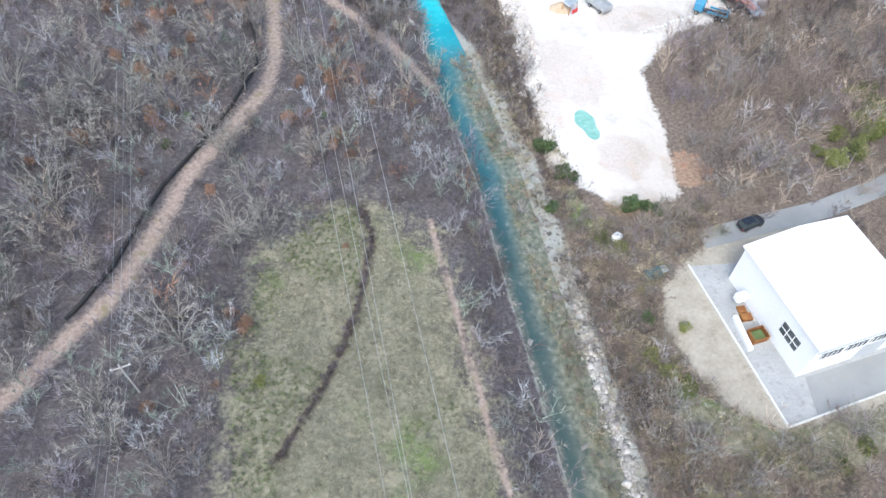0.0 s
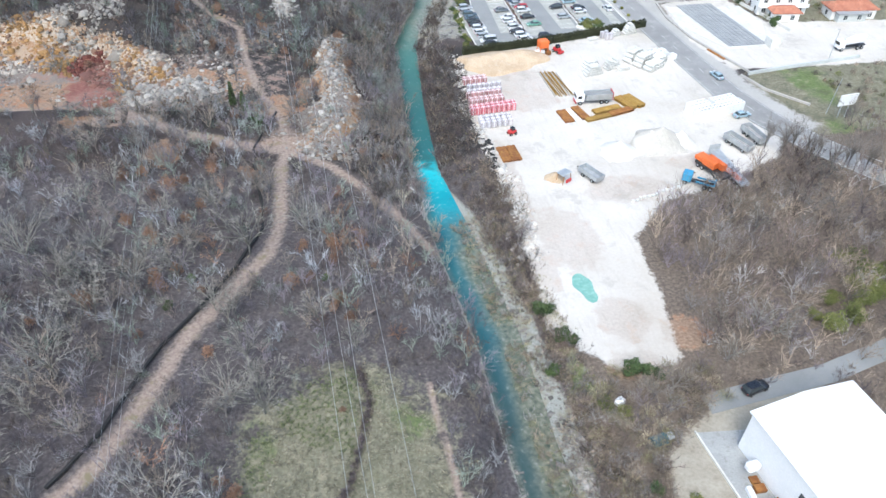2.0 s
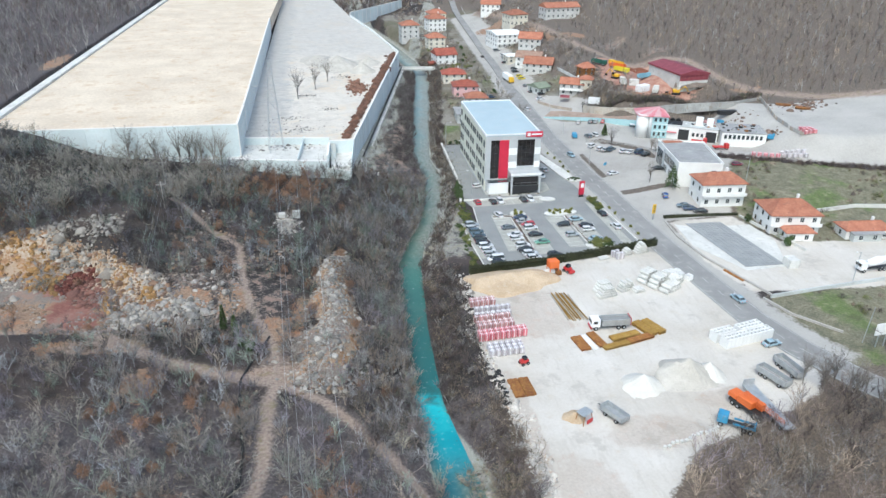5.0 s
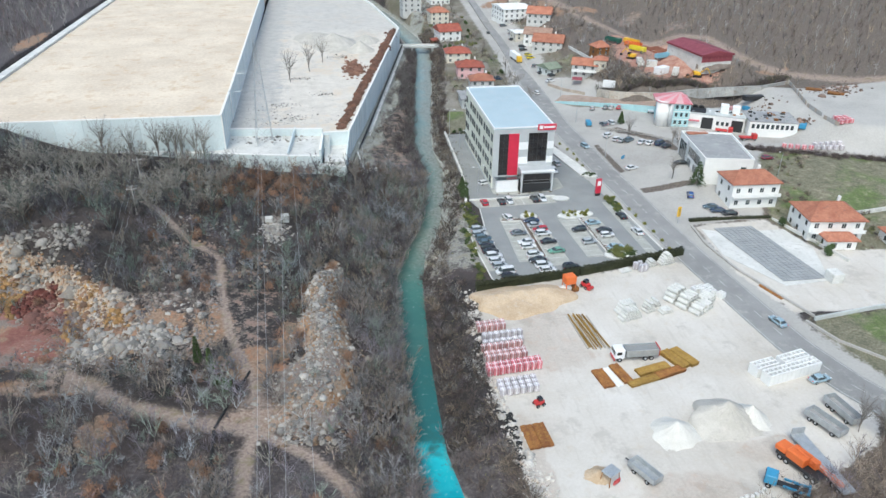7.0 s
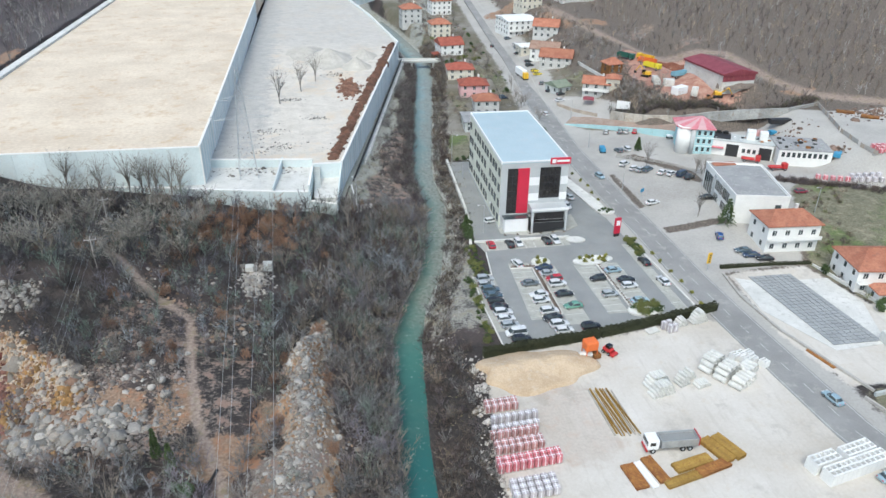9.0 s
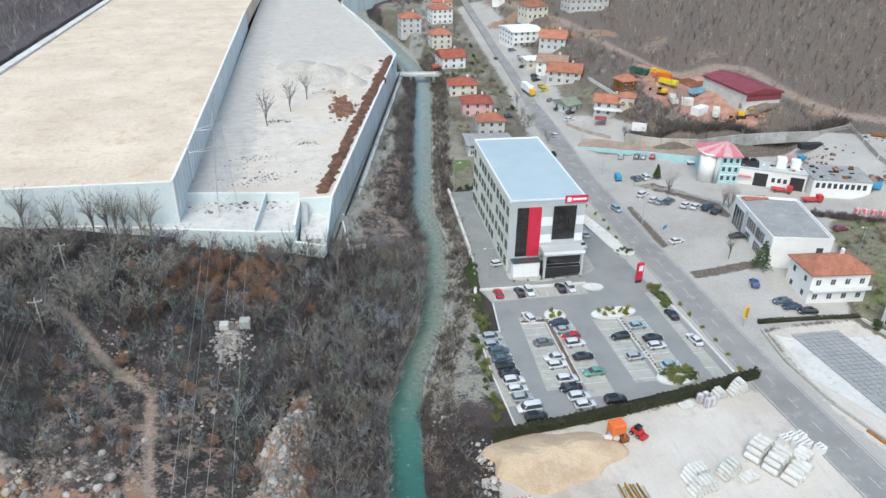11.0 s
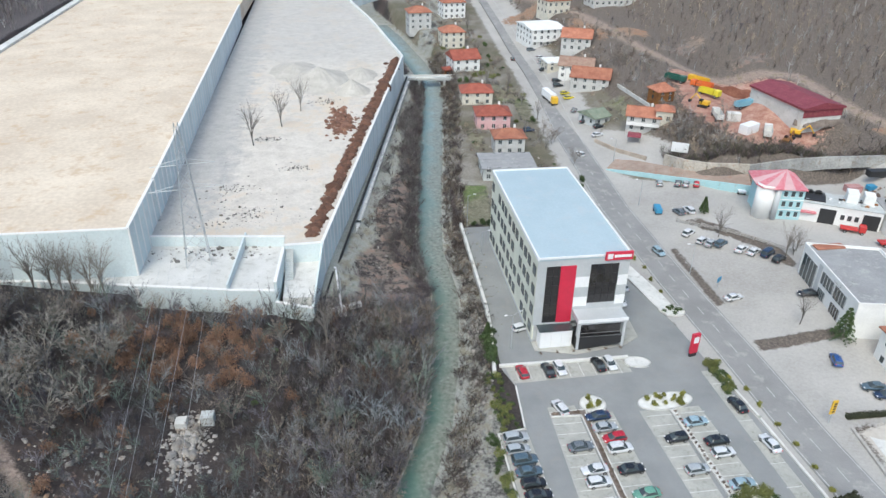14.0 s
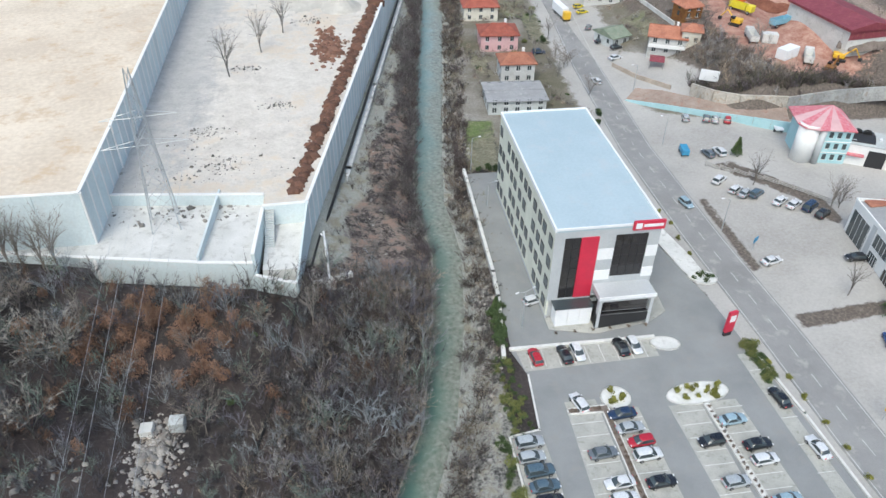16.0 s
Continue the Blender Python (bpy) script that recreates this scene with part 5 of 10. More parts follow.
for k_ in range(26):
    lx, ly, lw = r_.uniform(0.5, 15.5), r_.uniform(1.0, 12.0), r_.uniform(0.4, 1.6)
    part("roof_load", boxes((lx, ly, 5.25, lx + lw, ly + r_.uniform(0.3, 1.4), 5.25 + r_.uniform(0.15, 0.8)), bevel=0.05), (rubber, grey_roof, rust, galvanised, black_paint)[k_ % 5], ws)
for i in range(9):
    part("window", boxes((0.9 + 1.68 * i, -0.1, 2.6, 1.9 + 1.68 * i, 0.05, 4.2)), window_glass, ws)

# quarry shed
qs = thing("quarry_shed", "cream shed with a broad maroon sheet roof", "shed", 164.5, 325.5, 13.6, 97)
part("wall", boxes((0, -15, -3, 27, 0, 4.6)), pale_concrete, qs)
part("gable_sheet", boxes((-0.15, -15, 2.0, -0.02, 0, 4.5)), maroon_sheet, qs, "maroon sheet gable end")
part("roof", profile([(-15.6, 4.9), (-15.6, 5.2), (-7.5, 6.8), (0.6, 5.2), (0.6, 4.5), (-15.6, 4.5)], -0.6, 27 + 0.6), maroon_sheet, qs, "faded maroon sheet roof")

# the weir bridge far up the river
br = thing("bridge", "flat concrete road bridge over the river", "bridge", 58, 432, 0.2, -4, kind="structure")
part("deck", boxes((-13, -2.5, 0.6, 13, 2.5, 1.1)), concrete, br)
part("parapet", boxes((-13, -2.6, 1.1, 13, -2.4, 1.9), (-13, 2.4, 1.1, 13, 2.6, 1.9)), pale_concrete, br)
part("pier", boxes((-6, -2, -4, -5, 2, 0.6), (5, -2, -4, 6, 2, 0.6)), concrete, br)


# ---- cars ----
def loft(rings_):
    """A closed skin through rings of equally many points, flat at both ends."""
    bm = bmesh.new()
    vs = [[bm.verts.new(q) for q in ring_] for ring_ in rings_]
    n_ = len(vs[0])
    for a, b in zip(vs, vs[1:]):
        for j in range(n_):
            bm.faces.new((a[j], a[(j + 1) % n_], b[(j + 1) % n_], b[j]))
    bm.faces.new(vs[0][::-1]), bm.faces.new(vs[-1])
    bmesh.ops.recalc_face_normals(bm, faces=bm.faces[:])
    return bm



def car_model(colour_name, colour, kind="hatch"):
    L, W, H = {"hatch": (4.2, 1.78, 1.46), "saloon": (4.6, 1.8, 1.42), "suv": (4.5, 1.86, 1.68), "van": (4.9, 1.95, 1.95)}[kind]
    body_mat = paint("car_" + colour_name, colour, 0.28, 0.1, 0.6)
    ob = thing("car", "parked " + colour_name.replace("_", " ") + " " + {"hatch": "hatchback car", "saloon": "saloon car", "suv": "off-road car", "van": "van"}[kind] + " on the paved ground", "car", group="parked cars")
    tail, nose, top = {"hatch": (-0.475, 0.27, 0.62), "saloon": (-0.36, 0.25, 0.62), "suv": (-0.48, 0.26, 0.6), "van": (-0.485, 0.34, 0.56)}[kind]
    belt = H * top
    deck = belt * (0.97 if kind == "saloon" else 1.0)
    rings = []
    for xf, wf, zl, zt in ((-0.5, 0.74, 0.42, 0.82), (-0.485, 0.88, 0.3, 0.96), (-0.42, 0.97, 0.2, 1.0), (-0.2, 1.0, 0.17, 1.0), (0.14, 1.0, 0.17, 1.0), (nose, 0.99, 0.17, 0.97), (0.41, 0.95, 0.2, 0.87), (0.475, 0.84, 0.28, 0.76), (0.5, 0.66, 0.4, 0.66)):
        w, h = W / 2 * wf, (deck if xf < -0.3 else belt) * zt
        m_ = zl + (h - zl) * 0.55
        rings.append([(xf * L, y_, z_) for y_, z_ in ((-w * 0.86, zl), (-w, zl + 0.12), (-w, m_), (-w * 0.96, h - 0.07), (-w * 0.82, h), (0, h + 0.025), (w * 0.82, h), (w * 0.96, h - 0.07), (w, m_), (w, zl + 0.12), (w * 0.86, zl))])
    part("body", loft(rings), body_mat, ob, "", True)

    def plan(k_):
        x0, x1 = L * tail + 0.32 * k_ * (1.6 if kind == "saloon" else 1.0), L * nose - 0.85 * k_ * (0.7 if kind == "van" else 1.0)
        hw = W / 2 * (0.93 - 0.2 * k_)
        c_ = 0.1 + 0.08 * k_
        return [(x0, -hw + c_), (x0 + c_, -hw), (x1 - c_ * 2, -hw), (x1, -hw + c_ * 2), (x1 + 0.08, 0), (x1, hw - c_ * 2), (x1 - c_ * 2, hw), (x0 + c_, hw), (x0, hw - c_), (x0 - 0.04, 0)]
    zt = H - 0.07
    levels = [[(*q, z_) for q in plan(k_)] for k_, z_ in ((0.0, belt - 0.05), (0.45, belt + (zt - belt) * 0.5), (0.95, zt))]
    part("glasshouse", loft(levels), window_glass, ob, "dark tinted glass")
    crown = [[(x_ * f + (1 - f) * (L * (tail + nose) / 2 - 0.2), y_ * f, z_) for x_, y_ in plan(k_)] for k_, f, z_ in ((0.88, 1.01, zt - 0.04), (0.97, 1.01, zt + 0.02), (1.0, 0.93, zt + 0.06), (1.0, 0.55, zt + 0.075))]
    part("roof", loft(crown), body_mat, ob, "", True)
    lo_, hi_ = plan(0.0), plan(0.95)
    for i_ in (1, 2, 6, 7):
        part("pillar", rods(((*lo_[i_], belt - 0.03), (*hi_[i_], zt), 0.045), sides=4), body_mat, ob)
    mid_ = L * (tail + nose) / 2
    for sg in (-1, 1):
        part("door_post", rods(((mid_, sg * W / 2 * 0.93, belt - 0.03), (mid_ - 0.06, sg * W / 2 * 0.74, zt), 0.035), sides=4), black_paint, ob)
        part("mirror", boxes((L * nose - 0.32, sg * W / 2 - 0.04, belt - 0.02, L * nose - 0.14, sg * W / 2 + 0.16, belt + 0.12) if sg > 0 else (L * nose - 0.32, -W / 2 - 0.16, belt - 0.02, L * nose - 0.14, -W / 2 + 0.04, belt + 0.12), bevel=0.03), body_mat, ob)
    for x in (-L * 0.3, L * 0.31):
        for y in (-W / 2 + 0.02, W / 2 - 0.02):
            bm = bmesh.new()
            tube(bm, (x, y - 0.1, 0.31), (x, y + 0.1, 0.31), 0.31, sides=12)
            w = part("wheel", bm, rubber, ob)
            bm = bmesh.new()
            s = 0.105 if y > 0 else -0.105
            tube(bm, (x, y, 0.31), (x, y + s, 0.31), 0.19, sides=8)
            part("rim", bm, chrome, w)
    for y in (-W / 2 + 0.3, W / 2 - 0.3):
        part("headlight", boxes((L / 2 - 0.24, y - 0.18, 0.58, L / 2 - 0.06, y + 0.18, 0.72), bevel=0.02), white_metal, ob)
        part("tail_light", boxes((-L / 2 + 0.01, y - 0.16, 0.66, -L / 2 + 0.1, y + 0.16, 0.85), bevel=0.02), red_paint, ob)
    return ob


PAINTS = {"white": (0.75, 0.76, 0.77), "silver": (0.45, 0.48, 0.5), "grey": (0.16, 0.18, 0.2), "black": (0.015, 0.016, 0.02), "dark_blue": (0.02, 0.045, 0.1), "red": (0.5, 0.02, 0.04), "green": (0.16, 0.36, 0.27), "light_blue": (0.35, 0.48, 0.55), "blue": (0.03, 0.1, 0.32), "slate": (0.09, 0.14, 0.18), "yellow": (0.75, 0.6, 0.02), "dark_red": (0.25, 0.02, 0.05)}
MODELS = {}


def park(colour, x, y, turn, kind="hatch", z=None):
    key = (colour, kind)
    zz = (ground_z(x, y) + 0.06 if z is None else z)
    m = pose(x, y, zz, 0, 0, turn)
    if key not in MODELS:
        MODELS[key] = car_model(colour, PAINTS[colour], kind)
        MODELS[key].matrix_world = m
        return MODELS[key]
    return copy_thing(MODELS[key], m)


for c, x, y, k in (("silver", 44.3, 212.1, "suv"), ("silver", 44.0, 209.4, "hatch"), ("slate", 44.6, 206.9, "suv"), ("slate", 44.7, 204.3, "saloon"), ("black", 44.8, 201.8, "hatch"), ("black", 45.0, 199.3, "saloon"), ("white", 45.3, 196.8, "suv"), ("white", 45.4, 194.2, "hatch"), ("silver", 45.7, 191.6, "hatch"), ("white", 46.3, 188.4, "van"), ("black", 46.9, 185.9, "suv")):
    park(c, x, y, 4 if k != "van" else 184, k)
for c, x, y, a, k in (("white", 54.2, 218.7, 105, "hatch"), ("grey", 54.9, 208.7, 4, "saloon"), ("white", 55.6, 203.3, 184, "saloon"), ("white", 55.4, 200.7, 4, "hatch"), ("white", 56.0, 195.9, 4, "suv"), ("black", 55.9, 193.2, 184, "saloon"), ("white", 56.7, 190.4, 4, "suv"), ("white", 57.1, 188.0, 4, "hatch"),
                      ("dark_blue", 60.3, 215.6, 184, "saloon"), ("silver", 60.6, 212.7, 4, "saloon"), ("red", 61.4, 210.0, 184, "hatch"), ("white", 61.5, 207.5, 4, "suv"), ("black", 61.7, 202.7, 4, "saloon"), ("green", 62.2, 197.4, 184, "saloon"), ("black", 63.4, 188.6, 4, "suv"),
                      ("black", 72.2, 208.6, 184, "hatch"), ("silver", 72.6, 201.2, 4, "hatch"), ("light_blue", 77.4, 212.1, 4, "saloon"), ("black", 79.0, 207.1, 4, "saloon"), ("white", 78.7, 204.3, 4, "hatch"), ("light_blue", 78.5, 197.4, 4, "saloon"),
                      ("red", 49.7, 229.6, 96, "hatch"), ("black", 54.9, 229.5, 96, "saloon"), ("white", 57.3, 229.7, 276, "hatch"), ("black", 65.3, 230.0, 96, "saloon"), ("white", 67.7, 230.0, 276, "hatch"),
                      ("black", 87.2, 215.3, 98, "saloon"), ("white", 87.9, 205.2, 98, "saloon"), ("white", 53.0, 244.2, 15, "hatch"), ("silver", 80.6, 257.5, 95, "saloon"), ("white", 77.8, 251.3, 275, "hatch")):
    park(c, x, y, a, k)
for c, x, y, a, k in (("white", 107.1, 279.5, 35, "suv"), ("white", 108.6, 274.5, 33, "hatch"), ("silver", 109.8, 272.3, 33, "saloon"), ("slate", 111.8, 271.1, 33, "suv"), ("white", 114.9, 266.7, 33, "saloon"), ("white", 116.9, 264.6, 33, "saloon"), ("dark_blue", 119.6, 262.8, 33, "van"), ("black", 120.8, 259.9, 33, "suv"), ("white", 104.1, 249.2, 12, "saloon"), ("black", 118.9, 244.7, 172, "saloon"),
                      ("light_blue", 95.9, 272.4, 282, "hatch"), ("grey", 109.4, 290.9, 100, "hatch"), ("white", 112.0, 290.4, 95, "suv"), ("silver", 111.3, 309.1, 70, "hatch"), ("grey", 115.9, 306.5, 60, "saloon"), ("silver", 117.8, 305.3, 60, "saloon"), ("red", 120.6, 304.2, 60, "hatch"), ("dark_blue", 116.0, 213.4, 170, "saloon"), ("slate", 115.0, 215.8, 170, "saloon"), ("black", 118.6, 211.4, 172, "saloon"), ("blue", 112.4, 223.8, 70, "hatch")):
    park(c, x, y, a, k)
for c, x, y, a, k in (("light_blue", 98.5, 138.6, 8, "saloon"), ("light_blue", 101.7, 158.5, 100, "saloon"), ("dark_red", 150, 245, 0, "hatch"), ("black", 60.8, 60.9, 14, "suv"), ("white", 106.5, 352, 15, "saloon"), ("black", 106.3, 365.5, 12, "saloon"), ("grey", 106.0, 378, 60, "hatch"), ("yellow", 107.8, 391.5, 10, "saloon"), ("yellow", 108, 397, 10, "hatch"), ("black", 108, 407, 0, "suv"), ("black", 109, 413, 0, "hatch"), ("black", 108, 430, 10, "saloon"), ("silver", 110, 440, 10, "hatch"), ("white", 111, 447, 10, "hatch"), ("grey", 110, 461, 10, "suv"), ("white", 112, 470, 10, "saloon"), ("red", 113, 478, 10, "hatch"), ("black", 99, 452, 84, "hatch"), ("white", 96, 338, 98, "hatch"), ("black", 109, 358.5, 15, "hatch"), ("dark_blue", 84, 361, 0, "suv"), ("black", 120, 349, 40, "hatch")):
    park(c, x, y, a, k)

# ---- winter scrub and woods ----
rng = np.random.default_rng(7)


def twig_template(n_main, n_side, spread, seed, droop=0.0, reach_out=0.2):
    """Unit-high tuft: arrays of twig roots and tips."""
    r = np.random.default_rng(seed)
    a = r.uniform(0, 2 * np.pi, n_main)
    reach = spread * np.sqrt(r.uniform(0.05, 1, n_main))
    tip = np.stack([reach * np.cos(a), reach * np.sin(a), r.uniform(0.6, 1.0, n_main) * (1 - 0.35 * (reach / spread) ** 2)], -1)
    root = np.stack([0.08 * spread * np.cos(a), 0.08 * spread * np.sin(a), np.zeros(n_main)], -1)
    if n_side == 0:
        return root, tip, np.full(n_main, 1.0)
    b, up = r.uniform(0, 2 * np.pi, n_side), r.uniform(0.12, 1.0, n_side)
    ring = np.sqrt(1 - up ** 2)
    out = np.stack([ring * np.cos(b), ring * np.sin(b), up], -1)
    lump = 0.82 + 0.18 * np.sin(3 * b + seed) * np.sin(5 * up + seed)
    start = out * (r.uniform(0.42, 0.88, n_side) * lump)[:, None] * np.array([spread, spread, 0.86])
    d = out + r.normal(0, 0.46, (n_side, 3)) + np.array([0, 0, 0.25 - droop])
    end = start + d * (reach_out * r.uniform(0.5, 1.3, n_side)[:, None])
    return np.concatenate([root, start]), np.concatenate([tip, end]), np.concatenate([np.full(n_main, 1.0), np.full(n_side, 0.8)])


def fan_template(n_limbs, n_side, n_twig, spread, seed, fork=0.0, bow=1.35):
    """Unit-high leafless tree: limbs rising from one foot and bowing outwards, side branches on them and twigs on those."""
    r = np.random.default_rng(seed)
    a = r.uniform(0, 2 * np.pi) + np.arange(n_limbs) * 2.4 + r.normal(0, 0.3, n_limbs)
    reach, top = spread * np.sqrt(r.uniform(0.08, 1, n_limbs)), r.uniform(0.72, 1.0, n_limbs)
    kink = r.normal(0, 0.05, (n_limbs, 2))

    def at(i, k):
        out = reach[i] * np.clip((k - fork) / (1 - fork), 0, 1) ** bow
        sway = np.sin(k * 5.0)[..., None] * kink[i]
        return np.stack([out * np.cos(a[i]) + sway[..., 0], out * np.sin(a[i]) + sway[..., 1], top[i] * (1 - 0.18 * (reach[i] / spread) ** 2) * k], -1)
    i0 = np.repeat(np.arange(n_limbs), 4)
    k0 = np.tile(np.array([0.0, 0.25, 0.5, 0.74]), n_limbs)
    root, tip, wide = at(i0, k0), at(i0, np.minimum(k0 + 0.42, 1.0)), 0.9 - 0.66 * k0
    i1, k1 = r.integers(0, n_limbs, n_side), r.uniform(0.22, 0.97, n_side)
    s0 = at(i1, k1)
    d1 = at(i1, np.minimum(k1 + 0.1, 1.07)) - s0
    d1 = d1 / np.linalg.norm(d1, axis=1)[:, None] + r.normal(0, 0.5, (n_side, 3)) * np.array([1, 1, 0.6])
    s1 = s0 + d1 * (0.24 * (1.25 - k1) * r.uniform(0.7, 1.25, n_side))[:, None]
    i2, k2 = r.integers(0, n_side, n_twig), r.uniform(0.15, 1.0, n_twig)[:, None]
    t0 = s0[i2] * (1 - k2) + s1[i2] * k2
    d2 = d1[i2] + r.normal(0, 0.55, (n_twig, 3))
    t1 = t0 + (d2 + np.array([0, 0, 0.35])) * (0.09 * r.uniform(0.6, 1.4, n_twig))[:, None]
    return np.concatenate([root, s0, t0]), np.concatenate([tip, s1, t1]), np.concatenate([wide, np.full(n_side, 0.42), np.full(n_twig, 0.44)])


def tufts(name, label, xs, ys, high, tint, templates, width=0.05, sink=0.15, zs=None, category="scrub"):
    """One mesh of many twig tufts standing on the ground, with a colour for each."""
    vv, cc = [], []
    zs = height(xs, ys) if zs is None else zs
    which = rng.integers(0, len(templates), len(xs))
    for i, (root, tip, wide) in enumerate(templates):
        sel = which == i
        n = int(sel.sum())
        if not n:
            continue
        a = rng.uniform(0, 2 * np.pi, n)
        ca, sa = np.cos(a)[:, None], np.sin(a)[:, None]
        h = high[sel][:, None]
        base = np.stack([xs[sel], ys[sel], zs[sel] - sink], -1)[:, None, :]

        def turned(p):
            return np.stack([(p[None, :, 0] * ca - p[None, :, 1] * sa) * h, (p[None, :, 0] * sa + p[None, :, 1] * ca) * h, p[None, :, 2] * h], -1) + base
        r0, t0 = turned(root), turned(tip)
        d = t0 - r0
        off = np.cross(d, rng.normal(0, 1, d.shape))
        off *= (width * wide[None, :, None] * (0.5 + 0.5 * h[:, :, None] / 3.0)) / np.maximum(np.linalg.norm(off, axis=-1, keepdims=True), 1e-6)
        vv.append(np.stack([r0 - off, r0 + off, t0], 2).reshape(-1, 3))
        col = tint[sel][:, None, :] * rng.uniform(0.6, 1.4, (n, len(root), 1)) * (0.92 + 0.25 * wide)[None, :, None]
        cc.append(np.repeat(col, 3, axis=1).reshape(-1, 3))
    v, c = np.concatenate(vv), np.concatenate(cc)
    me = mesh_from(name, v, np.arange(len(v)).reshape(-1, 3))
    give_colour(me, "tint", np.concatenate([c, np.ones((len(c), 1))], 1))
    me.materials.append(scrub_twigs)
    return tagged(new(name, me), label, category, kind="stuff")


GREY, BROWN, PURPLE, TAN, RUSTY, STRAW = (0.32, 0.305, 0.29), (0.165, 0.13, 0.115), (0.2, 0.17, 0.18), (0.32, 0.26, 0.2), (0.29, 0.16, 0.1), (0.40, 0.35, 0.24)
SHRUB = [twig_template(6, 54, 0.6, s) for s in range(5)]
POLES = [twig_template(3, 16, 0.32, 40 + s) for s in range(5)]


HAZE = [twig_template(9, 120, 0.6, 80 + s, -0.2, 0.21) for s in range(6)]
LOOSE = [twig_template(9, 90, 0.6, 90 + s) for s in range(5)]


FAN = [fan_template(6, 28, 190, 0.42, 100 + s, 0.06) for s in range(7)]
TALL_FAN = [fan_template(5, 26, 150, 0.34, 110 + s, 0.22) for s in range(7)]
WIDE = [fan_template(11, 60, 330, 0.6, 130 + s, 0.08, 1.15) for s in range(5)]
BROOM = [fan_template(8, 22, 110, 0.55, 120 + s, 0.0, 1.1) for s in range(6)]


def mixed(n, names, odds):
    pal = np.array(names)
    return pal[rng.choice(len(names), n, p=odds)] * rng.uniform(0.5, 1.4, (n, 1))


def clear_of(x, y):
    """Where plants may stand: off tracks, yards, water, walls and paving."""
    ok = np.ones(len(x), bool)
    for line, w in ((TRACK, 2.2), (TRACK_WEST, 2.0), (TRACK_EAST, 2.2), (TRACK_UP, 1.6), (ROAD, 6.5), (DITCH, 0.0)):
        ok &= near_line(x, y, line) > w
    for poly in (YARD, WEST_TERRACE, LOT, HALL_LOT, DUSTY_EAST, EAST_APRON, STONE_YARD, RED_QUARRY, DRIVE):
        ok &= ~inside(x, y, poly)
    ok &= (x < np.interp(y, RIVER_Y, RIVER_L) - 0.6) | (x > np.interp(y, RIVER_Y, BED_R) + 0.4)
    return ok


def scatter(n, x0, x1, y0, y1, patch=0.0, size=9.0):
    x, y = rng.uniform(x0, x1, n), rng.uniform(y0, y1, n)
    ok = clear_of(x, y)
    if patch:
        ok &= wobble(x + 31, y - 17, size) > rng.uniform(-1.2, 1.2, n) * 0.8 + patch
    return x[ok], y[ok]


# western side: rounded bushes in thickets with gaps, low scrub between them, little on the meadow and the quarry floor
def spaced(n, x0, x1, y0, y1, gap):
    """Points no nearer to one another than about the gap."""
    x, y = rng.uniform(x0, x1, n), rng.uniform(y0, y1, n)
    _, first = np.unique((np.floor(x / gap) * 4096 + np.floor(y / gap)).astype(int), return_index=True)
    return x[first], y[first]


def western(x, y, meadow_share, bare_share):
    u = rng.uniform(0, 1, len(x))
    keep = (clear_of(x, y) | ((x > np.interp(y, RIVER_Y, RIVER_L) - 1) & (y > 60))) & (x < np.interp(y, RIVER_Y, RIVER_L) + 0.5) & (y < 256)
    keep &= ~inside(x, y, MEADOW) | (u < meadow_share)
    heapish = (heap_off(x, y) < 1.0) & (y > 138) & (y < 196)
    pitish = (x < -37) & (y > 158) & (y < np.interp(x, [-95, -64, -52, -38], [196, 199, 188, 178]))
    lane = (x > -37) & (x < -9) & (y > 158) & (y < 181)
    return keep & (~(heapish | pitish | lane) | (u < bare_share)) & (np.hypot((x + 10.5) / 4.5, (y - 214) / 9) > 1)


def western_haze_tint(x, y):
    tint = mixed(len(x), [GREY, BROWN, PURPLE, TAN, RUSTY], [0.33, 0.25, 0.27, 0.12, 0.03])
    tint = tint * (1.0 + 0.22 * wobble(x + 40, y, 11) + 0.4 * wobble(x - 13, y + 7, 4.3))[:, None]
    grove = np.exp(-((x + 14) / 14) ** 2 - ((y - 240) / 11) ** 2) + 0.8 * np.exp(-((x + 20) / 5) ** 2 - ((y - 118) / 14) ** 2)
    rusty = rng.uniform(0, 1, len(x)) < 0.16 * grove
    tint[rusty] = np.array(RUSTY) * rng.uniform(0.8, 1.5, (int(rusty.sum()), 1))
    mossy = rng.uniform(0, 1, len(x)) < 0.12
    tint[mossy] = np.array((0.27, 0.3, 0.235)) * rng.uniform(0.8, 1.2, (int(mossy.sum()), 1))
    # cool cast of haze and shade put into the tint, darker northwards
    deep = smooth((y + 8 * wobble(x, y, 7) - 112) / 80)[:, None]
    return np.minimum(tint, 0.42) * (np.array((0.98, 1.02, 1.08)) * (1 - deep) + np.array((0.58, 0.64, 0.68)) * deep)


def thinned(x, y):
    return western(x, y, 0.0, 0.05) & ((y > 128) | (rng.uniform(0, 1, len(x)) < 0.8)) & ((wobble(x, y, 7.5) > -0.6) | (rng.uniform(0, 1, len(x)) < 0.3))


# young trees with limbs fanning from the foot
x, y = spaced(30000, -112, 33, 26, 256, 2.95)
keep = thinned(x, y)
x, y = x[keep], y[keep]
bank = smooth((x - np.interp(y, RIVER_Y, RIVER_L) + 20) / 8)
high = rng.uniform(3.4, 6.6, len(x)) * (1.0 + 0.25 * wobble(x, y, 9)) + 1.0 * bank * rng.uniform(0.3, 1, len(x)) + 1.2 * (y > 200) * rng.uniform(0, 1, len(x))
